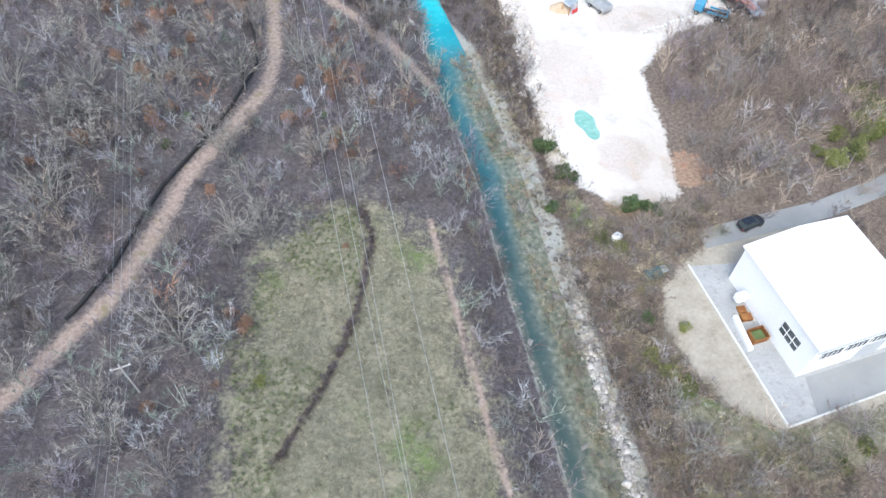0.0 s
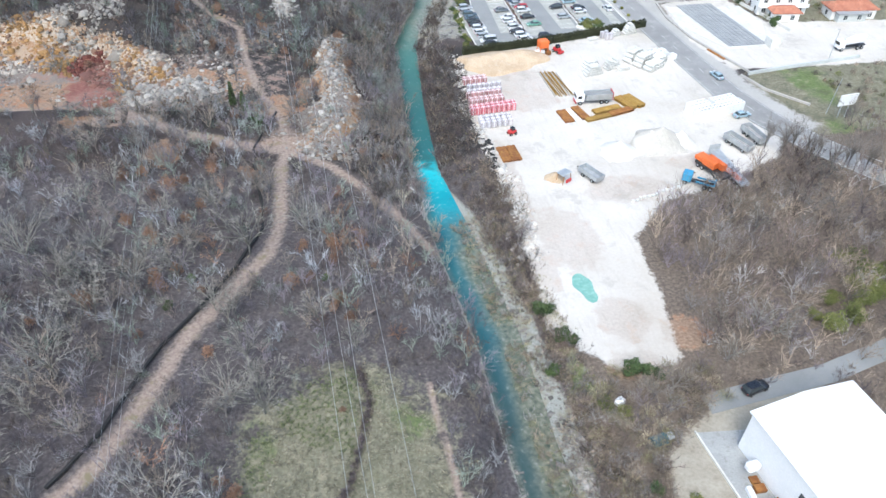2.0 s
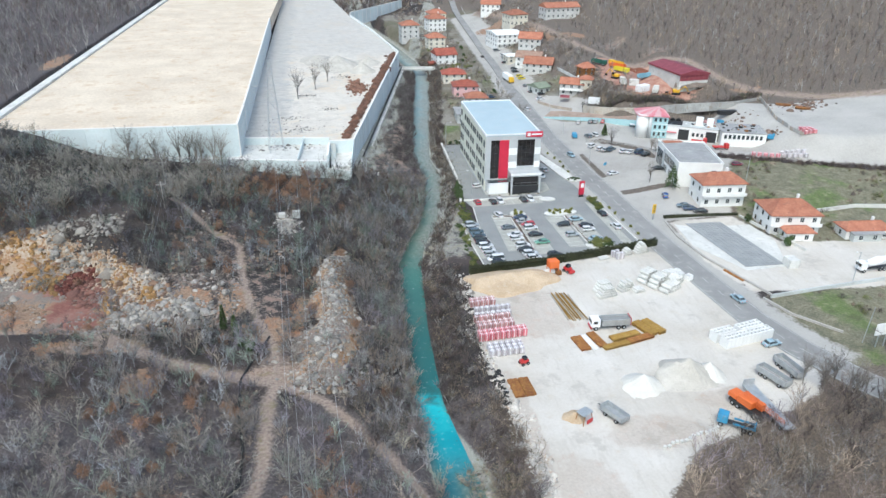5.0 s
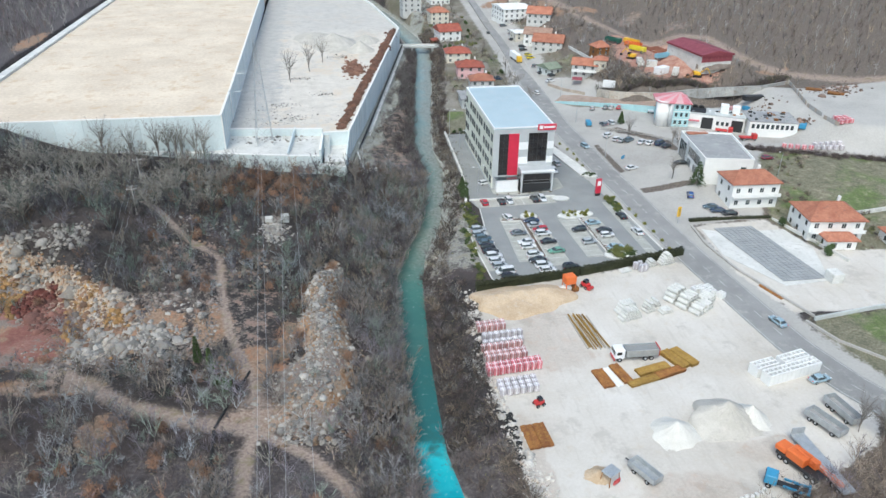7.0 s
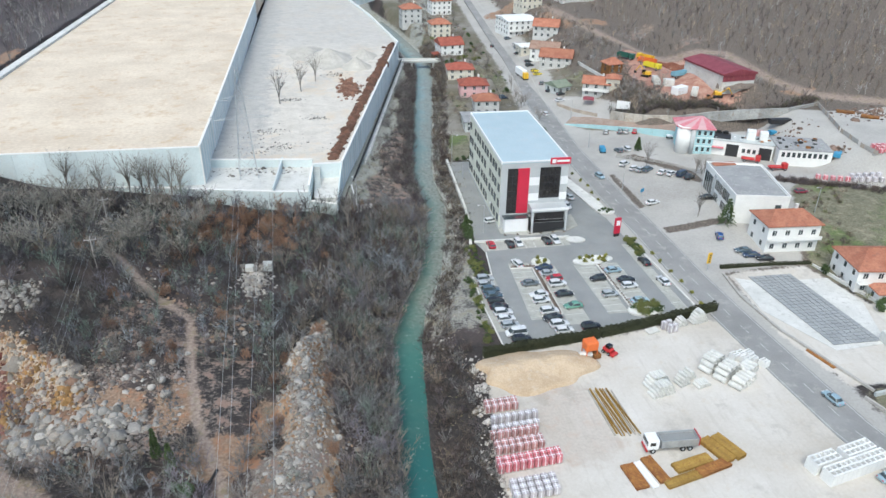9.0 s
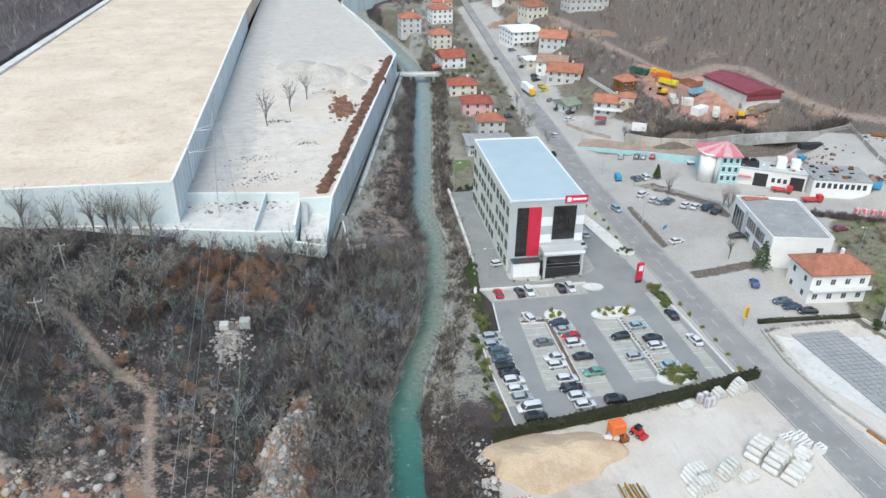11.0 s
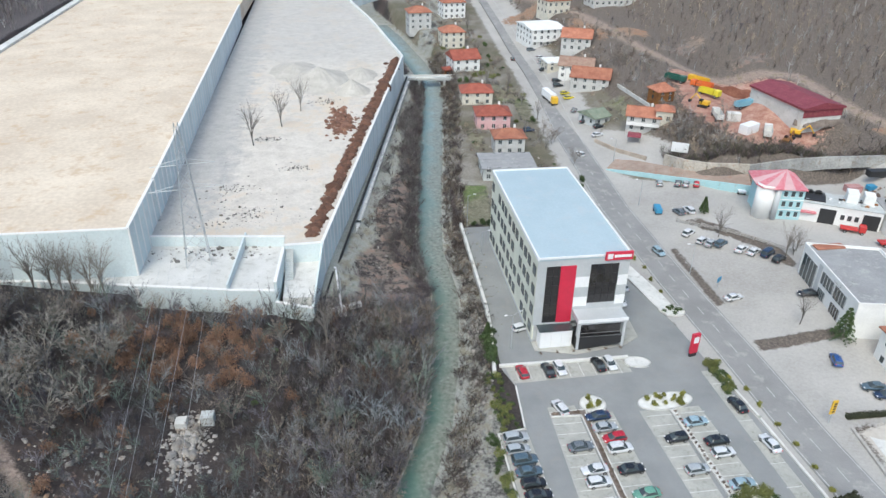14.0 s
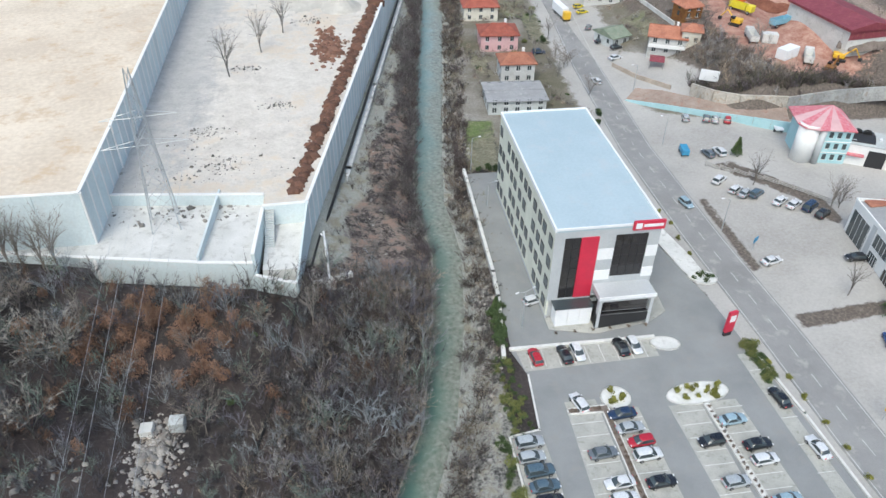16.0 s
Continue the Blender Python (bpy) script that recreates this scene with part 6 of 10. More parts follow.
tufts("thicket", "dense grey-brown leafless young trees", x, y, high, western_haze_tint(x, y) * 1.2, FAN + TALL_FAN + BROOM[:3], 0.043)
# denser tan and grey growth along the west bank
y = rng.uniform(118, 256, 1500)
x = np.interp(y, RIVER_Y, RIVER_L) - rng.uniform(-0.3, 1, 1500) ** 1.4 * 22
x, y = x[np.isfinite(x)], y[np.isfinite(x)]
keep = (heap_off(x, y) > 1.0) | (y > 198)
x, y = x[keep], y[keep]
tufts("thicket", "dense tan and grey leafless growth on the river bank", x, y, rng.uniform(2.6, 5.2, len(x)), mixed(len(x), [GREY, TAN, PURPLE, BROWN], [0.36, 0.26, 0.22, 0.16]) * np.array((0.95, 0.98, 1.0)), FAN + BROOM, 0.043)
# rounded bushes and low growth under them
x, y = spaced(18000, -92, 33, 26, 256, 3.3)
keep = thinned(x, y)
x, y = x[keep], y[keep]
tufts("thicket", "rounded purple-brown leafless bushes", x, y, rng.uniform(1.6, 3.2, len(x)), western_haze_tint(x, y) * 0.85, HAZE, 0.03)
x, y = rng.uniform(-118, 33, 2600), rng.uniform(10, 260, 2600)
keep = western(x, y, 0.05, 0.12)
x, y = x[keep], y[keep]
tufts("scrub", "low leafless purple-brown winter scrub", x, y, rng.uniform(0.7, 1.9, len(x)), western_haze_tint(x, y) * 0.7, SHRUB, 0.045)
# dark growth along the meadow ditch
k = rng.uniform(0, 1, 420)
line = np.array(DITCH)
x, y = np.interp(k, np.linspace(0, 1, len(line)), line[:, 0]) + rng.normal(0, 0.3, 420), np.interp(k, np.linspace(0, 1, len(line)), line[:, 1]) + rng.normal(0, 0.3, 420)
tufts("ditch_scrub", "dark low scrub lining the meadow ditch", x, y, rng.uniform(0.4, 1.1, 420), mixed(420, [BROWN, PURPLE], [0.5, 0.5]) * 0.8, SHRUB, 0.05)

# riverside strips
y = rng.uniform(8, 470, 2600)
x = np.interp(y, RIVER_Y, BED_R) + rng.uniform(-1.4, 9, 2600)
ok = clear_of(x, y) | ((x < np.interp(y, RIVER_Y, BED_R) + 1) & (y > 120))
x, y = x[ok], y[ok]
d = x - np.interp(y, RIVER_Y, BED_R)
keep = (d > -1.4) & (d < 8.5) & ((y < 186) | (d < 4.8)) & ((y > 100) | (x < 36)) & (rng.uniform(0, 1, len(x)) < np.where((y > 186) & (y < 300), 0.8, 1.0))
x, y = x[keep], y[keep]
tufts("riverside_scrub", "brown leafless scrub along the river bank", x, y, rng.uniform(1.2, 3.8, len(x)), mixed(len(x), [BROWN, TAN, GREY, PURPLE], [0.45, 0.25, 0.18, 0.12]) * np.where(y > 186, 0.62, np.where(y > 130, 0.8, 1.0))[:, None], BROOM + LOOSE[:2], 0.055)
x, y = rng.uniform(8, 58, 7600), rng.uniform(252, 440, 7600)
d = np.interp(y, RIVER_Y, RIVER_L) - x
wall_x = 12.5 + (y - 266) * 0.2045
keep = (d > -0.6) & (x > wall_x + 3) & ((d < 6 + 4 * wobble(x, y, 8)) | (rng.uniform(0, 1, len(x)) < 0.16)) & ((y > 285) | (rng.uniform(0, 1, len(x)) < 0.55))
x, y = x[keep], y[keep]
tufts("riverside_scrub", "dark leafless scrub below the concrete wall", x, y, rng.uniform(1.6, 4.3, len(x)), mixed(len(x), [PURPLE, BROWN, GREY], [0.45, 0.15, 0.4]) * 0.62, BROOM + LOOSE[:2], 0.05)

# the wood south-east of the yard, and round the hall
x, y = spaced(14000, 31, 150, 10, 140, 3.1)
ok = clear_of(x, y)
x, y = x[ok], y[ok]
keep = (x > np.interp(y, RIVER_Y, BED_R) + 3) & ((x > 57) | (y < 66) | (x < 35)) & ~((x > 112) & (y > 132))
keep &= ~((y > 120) & (x < 106))
keep &= ~((x > 100) & (y > 118) & (y < 140) & (rng.uniform(0, 1, len(x)) < 0.6))
x, y = x[keep], y[keep]
high = rng.uniform(4.0, 8.4, len(x))
high[y < 66] *= 0.6
high[np.hypot(x - 85 - 0.9 * (y - 73), (y - 73) * 2.0) < 10] *= 0.3
tufts("woodland", "leafless brown thicket beside the yard", x, y, high, mixed(len(x), [BROWN, TAN, GREY, PURPLE], [0.3, 0.34, 0.2, 0.16]) * (1.0 + 0.3 * wobble(x, y, 6) + 0.35 * wobble(x + 5, y, 3.6))[:, None] * np.where(y < 108, 1.16, 0.9)[:, None] * np.array((0.98, 0.97, 0.98)), FAN + BROOM + WIDE, 0.036, category="wood")

# tan and olive bushes between the river and the hall
x, y = rng.uniform(32, 56, 700), rng.uniform(14, 68, 700)
keep = clear_of(x, y) & (x > np.interp(y, RIVER_Y, BED_R) + 2.5)
x, y = x[keep], y[keep]
tufts("hall_scrub", "tan and olive leafless bushes beside the hall", x, y, rng.uniform(1.4, 3.6, len(x)), mixed(len(x), [TAN, GREY, STRAW, (0.24, 0.23, 0.12)], [0.4, 0.25, 0.2, 0.15]), HAZE + BROOM, 0.03)

# wooded hillsides in the distance
HILL = [fan_template(3, 11, 22, 0.3, 50 + s, 0.3) for s in range(7)]
x, y = spaced(26000, 108, 330, 290, 600, 4.1)
on_slope = (0.62 * (x - 192) + 0.5 * (y - 332) > 2) | (y > 303)
keep = on_slope & clear_of(x, y) & (near_line(x, y, QUARRY_TRACK) > 4) & ((x > 126) | (y > 640)) & ~((x < 160) & (y > 430) & (wobble(x, y, 14) < 0.15))
keep &= ~((x < 150) & (y < 330) & (rng.uniform(0, 1, len(x)) < 0.35)) & ~((np.abs(x - 150) < 28) & (np.abs(y - 425) < 26) & (wobble(x, y, 9) < -0.1) & (x > 150))
x, y = x[keep], y[keep]
tufts("hill_woodland", "dense leafless brown hillside wood", x, y, rng.uniform(3.6, 6.8, len(x)) * (0.75 + 0.25 * (x > 185)), mixed(len(x), [BROWN, TAN, GREY, PURPLE], [0.28, 0.36, 0.3, 0.06]) * 1.02, HILL, 0.1, category="wood")
x, y = spaced(12000, 240, 620, 220, 900, 7.0)
keep = (x > 330) | (y > 600)
x, y = x[keep], y[keep]
tufts("hill_woodland", "leafless brown wood high on the hillside", x, y, rng.uniform(5.0, 8.5, len(x)), mixed(len(x), [BROWN, TAN, GREY, PURPLE], [0.28, 0.36, 0.3, 0.06]) * 1.05, POLES, 0.2, category="wood")
x, y = spaced(16000, -260, -112, 180, 640, 3.7)
keep = (x < -120 - 4 * wobble(x, y, 9)) | ((y < 300) & (x < -114)) | (rng.uniform(0, 1, len(x)) < 0.15)
x, y = x[keep], y[keep]
tufts("hill_woodland", "grey leafless wood beyond the terrace", x, y, rng.uniform(4.5, 8.5, len(x)), mixed(len(x), [GREY, PURPLE, BROWN], [0.45, 0.35, 0.2]), HILL, 0.09, category="wood")
x, y = rng.uniform(-110, 115, 2200), rng.uniform(640, 900, 2200)
tufts("hill_woodland", "leafless wood at the valley end", x, y, rng.uniform(4, 8, len(x)), mixed(len(x), [GREY, BROWN, TAN], [0.4, 0.35, 0.25]), POLES, 0.2, category="wood")
k = rng.uniform(0, 1, 620)
line = np.array([(119, 322), (124, 311), (137, 307.5), (151, 308.5), (162, 307.8), (179, 303.5), (196, 308)])
x, y = np.interp(k, np.linspace(0, 1, 7), line[:, 0]), np.interp(k, np.linspace(0, 1, 7), line[:, 1]) + rng.gamma(1.3, 1.6, 620)
tufts("hedgerow", "dark leafless growth along the top of the retaining wall", x, y, rng.uniform(1.8, 3.6, 620), mixed(620, [BROWN, PURPLE, (0.13, 0.13, 0.08)], [0.5, 0.2, 0.3]) * 0.9, BROOM, 0.07)
x, y = rng.uniform(118, 146, 420), rng.uniform(312, 346, 420)
keep = clear_of(x, y) & (y > 316) & (x > 124)
x, y = x[keep], y[keep]
tufts("garden_scrub", "tan leafless bushes on the bank below the quarry", x, y, rng.uniform(1.5, 4.0, len(x)), mixed(len(x), [BROWN, TAN, GREY], [0.3, 0.4, 0.3]) * 1.1, FAN + BROOM, 0.07)
# gardens and slopes of the town
x, y = rng.uniform(60, 150, 3600), rng.uniform(296, 640, 3600)
keep = (near_line(x, y, ROAD) > 11) & clear_of(x, y) & (wobble(x, y, 8) > -0.2) & ((x > 116) | (x < 90))
x, y = x[keep], y[keep]
tufts("garden_scrub", "leafless garden bushes between the houses", x, y, rng.uniform(1.2, 3.4, len(x)), mixed(len(x), [BROWN, TAN, GREY], [0.4, 0.3, 0.3]), SHRUB, 0.06)

# bushes along the garden edges beyond the panel field
x, y = rng.uniform(128, 230, 1500), rng.uniform(130, 262, 1500)
keep = inside(x, y, VERGE) & (wobble(x, y, 7) > 0.1) & clear_of(x, y)
x, y = x[keep], y[keep]
tufts("garden_scrub", "leafless brown bushes in the roadside gardens", x, y, rng.uniform(0.8, 2.6, len(x)), mixed(len(x), [BROWN, TAN, (0.16, 0.17, 0.07)], [0.4, 0.35, 0.25]), LOOSE, 0.06)

k = rng.uniform(0, 1, 420)
line = np.array([(149, 255), (161, 250), (187, 239.5), (209, 231), (236, 222)])
x, y = np.interp(k, np.linspace(0, 1, 5), line[:, 0]) + rng.normal(0, 0.9, 420), np.interp(k, np.linspace(0, 1, 5), line[:, 1]) + rng.normal(0, 0.9, 420)
tufts("hedgerow", "dark leafless hedgerow along the stone yard", x, y, rng.uniform(1.2, 2.8, 420), mixed(420, [BROWN, PURPLE], [0.6, 0.4]) * 0.8, LOOSE, 0.06)

# dry grass and small bushes on the shoal beside the dyed channel
y = rng.uniform(8, 112, 2600)
rl, rr = np.interp(y, RIVER_Y, RIVER_R) - 3.6, np.interp(y, RIVER_Y, BED_R) + 5
x = rl + (rr - rl) * rng.uniform(0, 1, 2600)
keep = (wobble(x, y, 3.2) > -0.25) | (x > np.interp(y, RIVER_Y, BED_R) + 1.2)
x, y = x[keep], y[keep]
tufts("shoal_grass", "dry tan and olive grass on the river shoal", x, y, rng.uniform(0.5, 1.3, len(x)), mixed(len(x), [STRAW, (0.22, 0.22, 0.11), TAN], [0.4, 0.3, 0.3]), SHRUB, 0.03, zs=np.maximum(height(x, y), WATER), category="grass")
keep = rng.uniform(0, 1, len(x)) < 0.12
x, y = x[keep], y[keep]
tufts("shoal_scrub", "small leafless bushes on the river shoal", x, y, rng.uniform(1.2, 3.0, len(x)), mixed(len(x), [GREY, TAN, BROWN], [0.4, 0.4, 0.2]), BROOM, 0.05, zs=np.maximum(height(x, y), WATER))

# meadow grass and ditch weeds
x, y = rng.uniform(-20, 15, 9000), rng.uniform(8, 84, 9000)
keep = inside(x, y, MEADOW) & (near_line(x, y, DITCH) > 0.7) & (near_line(x, y, PATH) > 0.8)
x, y = x[keep], y[keep]
green = (wobble(x, y, 10) > 0.35) | ((x < np.interp(y, [34, 56, 74], [-14.5, -2, 0])) & (wobble(x, y, 6) > -0.2))
tint = np.where(green[:, None], np.array((0.17, 0.205, 0.095)), np.array((0.34, 0.32, 0.245))) * rng.uniform(0.55, 1.3, (len(x), 1))
GRASS = [twig_template(16, 0, 0.8, 60 + s) for s in range(4)]
tufts("grass", "pale dry meadow grass with greener patches", x, y, rng.uniform(0.35, 0.85, len(x)), tint, GRASS, 0.035, 0.05, category="grass")
x, y = scatter(2600, -60, 34, 10, 262)
tufts("grass", "dry straw-coloured tussocks under the scrub", x, y, rng.uniform(0.3, 0.7, len(x)), mixed(len(x), [STRAW, TAN, BROWN], [0.3, 0.35, 0.35]), GRASS, 0.035, 0.05, category="grass")
x, y = rng.uniform(22, 60, 3000), rng.uniform(10, 300, 3000)
d = x - np.interp(y, RIVER_Y, BED_R)
keep = (d > -0.5) & (d < 8)
x, y = x[keep], y[keep]
tufts("grass", "yellowish bank grass", x, y, rng.uniform(0.25, 0.6, len(x)), mixed(len(x), [STRAW, (0.24, 0.23, 0.1), BROWN], [0.4, 0.3, 0.3]), GRASS, 0.035, 0.05, category="grass")


# ---- single bare trees ----
def limbs_mesh(name, rs):
    """Three-sided tapered limbs, each (foot, end, foot radius, end radius), as one mesh."""
    p, q = np.array([r[0] for r in rs]), np.array([r[1] for r in rs])
    r0, r1 = np.array([r[2] for r in rs]), np.array([r[3] for r in rs])
    d = q - p
    u = np.cross(d, np.array([0.31, 0.87, 0.24]))
    u = u / np.maximum(np.linalg.norm(u, axis=1), 1e-6)[:, None]
    w = np.cross(d, u)
    w = w / np.maximum(np.linalg.norm(w, axis=1), 1e-6)[:, None]
    ring_ = [u * math.cos(2.094 * k) + w * math.sin(2.094 * k) for k in range(3)]
    v = np.stack([p + r0[:, None] * o for o in ring_] + [q + r1[:, None] * o for o in ring_], 1)
    f = np.array([(0, 1, 4, 3), (1, 2, 5, 4), (2, 0, 3, 5)])
    return mesh_from(name, v.reshape(-1, 3), (f[None] + 6 * np.arange(len(rs))[:, None, None]).reshape(-1, 4))


def bare_tree(label, seed, high=8.0, spread=0.5, wood=pale_bark, twig_tint=(0.36, 0.34, 0.3), fine=760, group="bare trees"):
    """A leafless tree: short trunk, long limbs rising and bowing out, side branches and a haze of twigs."""
    g = np.random.default_rng(seed)
    ob = thing("bare_tree", label, "tree", group=group)
    rs, tips = [], []

    def chain(p, d, length, rad, n, out, depth):
        for i in range(n):
            q = p + d * (length / n)
            rs.append((p, q, rad * (1 - 0.8 * i / n), rad * (1 - 0.8 * (i + 1) / n)))
            if depth == 0:
                tips.append((p, q))
            elif i > 0 and (depth > 1 or i == 1):
                for _ in range(2 if depth > 1 else 1):
                    nd = d + g.normal(0, 0.5, 3) * np.array([1, 1, 0.5])
                    chain(q, nd / np.linalg.norm(nd), length * (0.46 - 0.035 * i), rad * (0.55 - 0.06 * i), 3 if depth > 1 else 2, out * 0.5, depth - 1)
            d = d + out / n + g.normal(0, 0.09, 3)
            d = d / np.linalg.norm(d)
            p = q
    foot = np.array([0.0, 0.0, -0.3])
    fork = np.array([g.normal(0, 0.15), g.normal(0, 0.15), high * g.uniform(0.1, 0.2)])
    rs.append((foot, fork, high * 0.02, high * 0.016))
    n_l = int(g.integers(5, 8))
    for i in range(n_l):
        a = 6.283 * i / n_l + g.normal(0, 0.25)
        lean = spread * g.uniform(0.3, 1.15)
        d = np.array([math.cos(a) * lean, math.sin(a) * lean, 1.0])
        chain(fork, d / np.linalg.norm(d), high * g.uniform(0.62, 0.86), high * 0.0125, 6, np.array([math.cos(a), math.sin(a), -0.1]) * spread * 0.9, 2)
    me = limbs_mesh("trunk", rs)
    me.materials.append(wood)
    tk = new("trunk", me)
    tk.parent = ob
    tagged(tk, "pale bare trunk and limbs")
    ps = np.array([[*a, *b] for a, b in tips])
    pick = g.integers(0, len(ps), fine)
    k = g.uniform(0.1, 1.0, fine)[:, None]
    st = ps[pick, :3] * (1 - k) + ps[pick, 3:] * k
    dr = ps[pick, 3:] - ps[pick, :3]
    dr = dr / np.linalg.norm(dr, axis=1)[:, None] + g.normal(0, 0.5, (fine, 3))
    en = st + dr * high * 0.06 * g.uniform(0.5, 1.3, (fine, 1))
    off = np.cross(dr, g.normal(0, 1, dr.shape))
    off = off / np.linalg.norm(off, axis=1)[:, None] * 0.024
    v = np.stack([st - off, st + off, en], 1).reshape(-1, 3)
    me = mesh_from("crown", v, np.arange(len(v)).reshape(-1, 3))
    give_colour(me, "tint", np.repeat(np.concatenate([np.array(twig_tint)[None] * g.uniform(0.75, 1.2, (fine, 1)), np.ones((fine, 1))], 1), 3, 0))
    me.materials.append(scrub_twigs)
    cr = new("crown", me)
    cr.parent = ob
    return ob


TREES = [bare_tree("pale leafless tree with spreading crown amid scrub", 11, 8.5, 0.55), bare_tree("grey leafless tree amid winter scrub", 12, 7.5, 0.5, pale_bark, (0.42, 0.39, 0.34)),
         bare_tree("brown leafless tree amid winter scrub", 13, 6.5, 0.48, bark, (0.3, 0.25, 0.21)), bare_tree("slender dark leafless tree", 14, 8.0, 0.2, bark, (0.27, 0.24, 0.22), 160), bare_tree("pale leafless tree leaning over the scrub", 15, 7.0, 0.62)]
USED = set()


def plant(i, x, y, turn=0.0, size=1.0, z=None):
    m = pose(x, y, ground_z(x, y) if z is None else z, 0, 0, turn)
    if i not in USED:
        USED.add(i)
        TREES[i].matrix_world = m
        return TREES[i]
    o = copy_thing(TREES[i], m)
    o.scale = (size, size, size)
    return o


r_ = random.Random(5)
for i, x, y, s in ((0, -29.5, 98, 1.7), (4, -22.5, 89, 1.5), (1, -20.5, 86, 1.2), (0, -17.5, 103, 1.5), (4, -19, 69, 1.2), (0, -26, 51, 1.4), (1, -33, 38, 1.4), (4, -36, 44, 1.2), (0, -45, 77, 1.4), (4, -52, 70, 1.4), (1, -41, 88, 1.3), (0, -36, 96, 1.3)):
    plant(i, x, y, r_.uniform(0, 360), s)
for i, x, y, s in ((0, -58, 84, 1.4), (4, -49, 60, 1.3), (1, -60, 66, 1.4), (0, -55, 104, 1.4), (4, -43, 105, 1.2), (0, -64, 95, 1.3), (1, -46, 49, 1.1), (1, -33, 112, 1.1), (4, -24, 116, 1.1), (0, -48, 96, 1.1), (2, -39, 66, 0.9), (1, 36.5, 33, 0.9), (0, 38, 27, 1.0), (4, 60, 26, 0.8), (2, 44, 62, 0.9), (2, 48, 63, 0.9), (1, 66, 72, 0.9), (4, 61, 74, 0.7), (0, 69, 70, 0.9)):
    plant(i, x, y, r_.uniform(0, 360), s)
for _ in range(135):
    x, y = r_.uniform(-75, 14), r_.uniform(30, 250)
    ok = clear_of(np.array([x]), np.array([y]))[0] and not inside(np.array([x]), np.array([y]), MEADOW)[0] and not (x < -36 and 157 < y < 203) and not (abs(x - 1.5) < 8 and 135 < y < 196)
    if ok:
        plant(r_.choice((0, 1, 1, 2, 2, 4) if y < 125 else (2, 2, 3)), x, y, r_.uniform(0, 360), r_.uniform(0.6, 1.15))
for _ in range(52):
    x, y = r_.uniform(-100, -24), r_.uniform(204, 250)
    plant(r_.choice((0, 1, 1, 4)), x, y, r_.uniform(0, 360), r_.uniform(0.9, 1.4))
for _ in range(42):
    x, y = r_.uniform(58, 128), r_.uniform(66, 134)
    if clear_of(np.array([x]), np.array([y]))[0]:
        plant(r_.choice((2, 2, 3, 1)), x, y, r_.uniform(0, 360), r_.uniform(0.55, 0.9))
for x, y in ((-47, 257), (-44, 257.5), (-41.5, 257), (-40, 258), (-36, 256.5), (-33, 256), (-55, 258), (-63, 258.5)):
    plant(3, x, y, r_.uniform(0, 360), r_.uniform(1.2, 1.6))
for i in range(16):
    x, y = 96 + 1.4 * i + r_.uniform(-1, 1), 126 - 1.0 * i + r_.uniform(-2, 2)
    plant(3, x, y, r_.uniform(0, 360), r_.uniform(0.8, 1.1))
for x, y, s in ((-9, 331, 1.5), (-1.5, 347, 1.4), (4, 362, 1.3)):
    plant(3, x, y, r_.uniform(0, 360), s, MID)
for _ in range(34):
    x, y = r_.choice((r_.uniform(80, 92), r_.uniform(126, 150))), r_.uniform(310, 600)
    plant(r_.choice((2, 3, 1)), x, y, r_.uniform(0, 360), r_.uniform(0.6, 1.0))
for x, y in ((91, 330), (126, 262), (128, 264), (112, 236), (120, 237), (113, 275), (124, 262), (118, 352), (112, 398), (90, 372), (88, 412), (84, 466), (122, 398), (130, 404), (133, 410)):
    plant(r_.choice((2, 3)), x, y, r_.uniform(0, 360), r_.uniform(0.7, 1.0))


# ---- leafy bushes, conifers and hedges ----
def leafy(name, label, seed, rx, ry, rz, n, leaf, material, category, group="", lumps=7):
    """A bush of many small leaves gathered in uneven lumps, on a short stem."""
    g = np.random.default_rng(seed)
    ob = thing(name, label, category, group=group)
    part("stem", rods(((0, 0, -0.2), (0, 0, rz * 0.9), 0.06, 0.03)), bark, ob)
    cen = g.normal(0, 1, (lumps, 3))
    cen = cen / np.linalg.norm(cen, axis=1)[:, None] * g.uniform(0.25, 0.62, (lumps, 1))
    cen[:, 2] = np.abs(cen[:, 2])
    ball = g.normal(0, 1, (n, 3))
    ball = ball / np.linalg.norm(ball, axis=1)[:, None] * (g.uniform(0.25, 1, (n, 1)) ** 0.4) * g.uniform(0.3, 0.5, (lumps, 1))[g.integers(0, lumps, n)]
    p = cen[g.integers(0, lumps, n)] + ball
    p = p * np.array([rx, ry, rz]) + np.array([0, 0, rz * 0.35])
    p[:, 2] = np.maximum(p[:, 2], 0.05)
    a, b = g.normal(0, 1, (n, 3)), g.normal(0, 1, (n, 3))
    a = a / np.linalg.norm(a, axis=1)[:, None] * leaf
    b = b / np.linalg.norm(b, axis=1)[:, None] * leaf * 0.7
    v = np.stack([p - a, p + b, p + a, p - b], 1).reshape(-1, 3)
    me = mesh_from("foliage", v, np.arange(len(v)).reshape(-1, 4))
    me.materials.append(material)
    f = new("foliage", me)
    f.parent = ob
    return ob


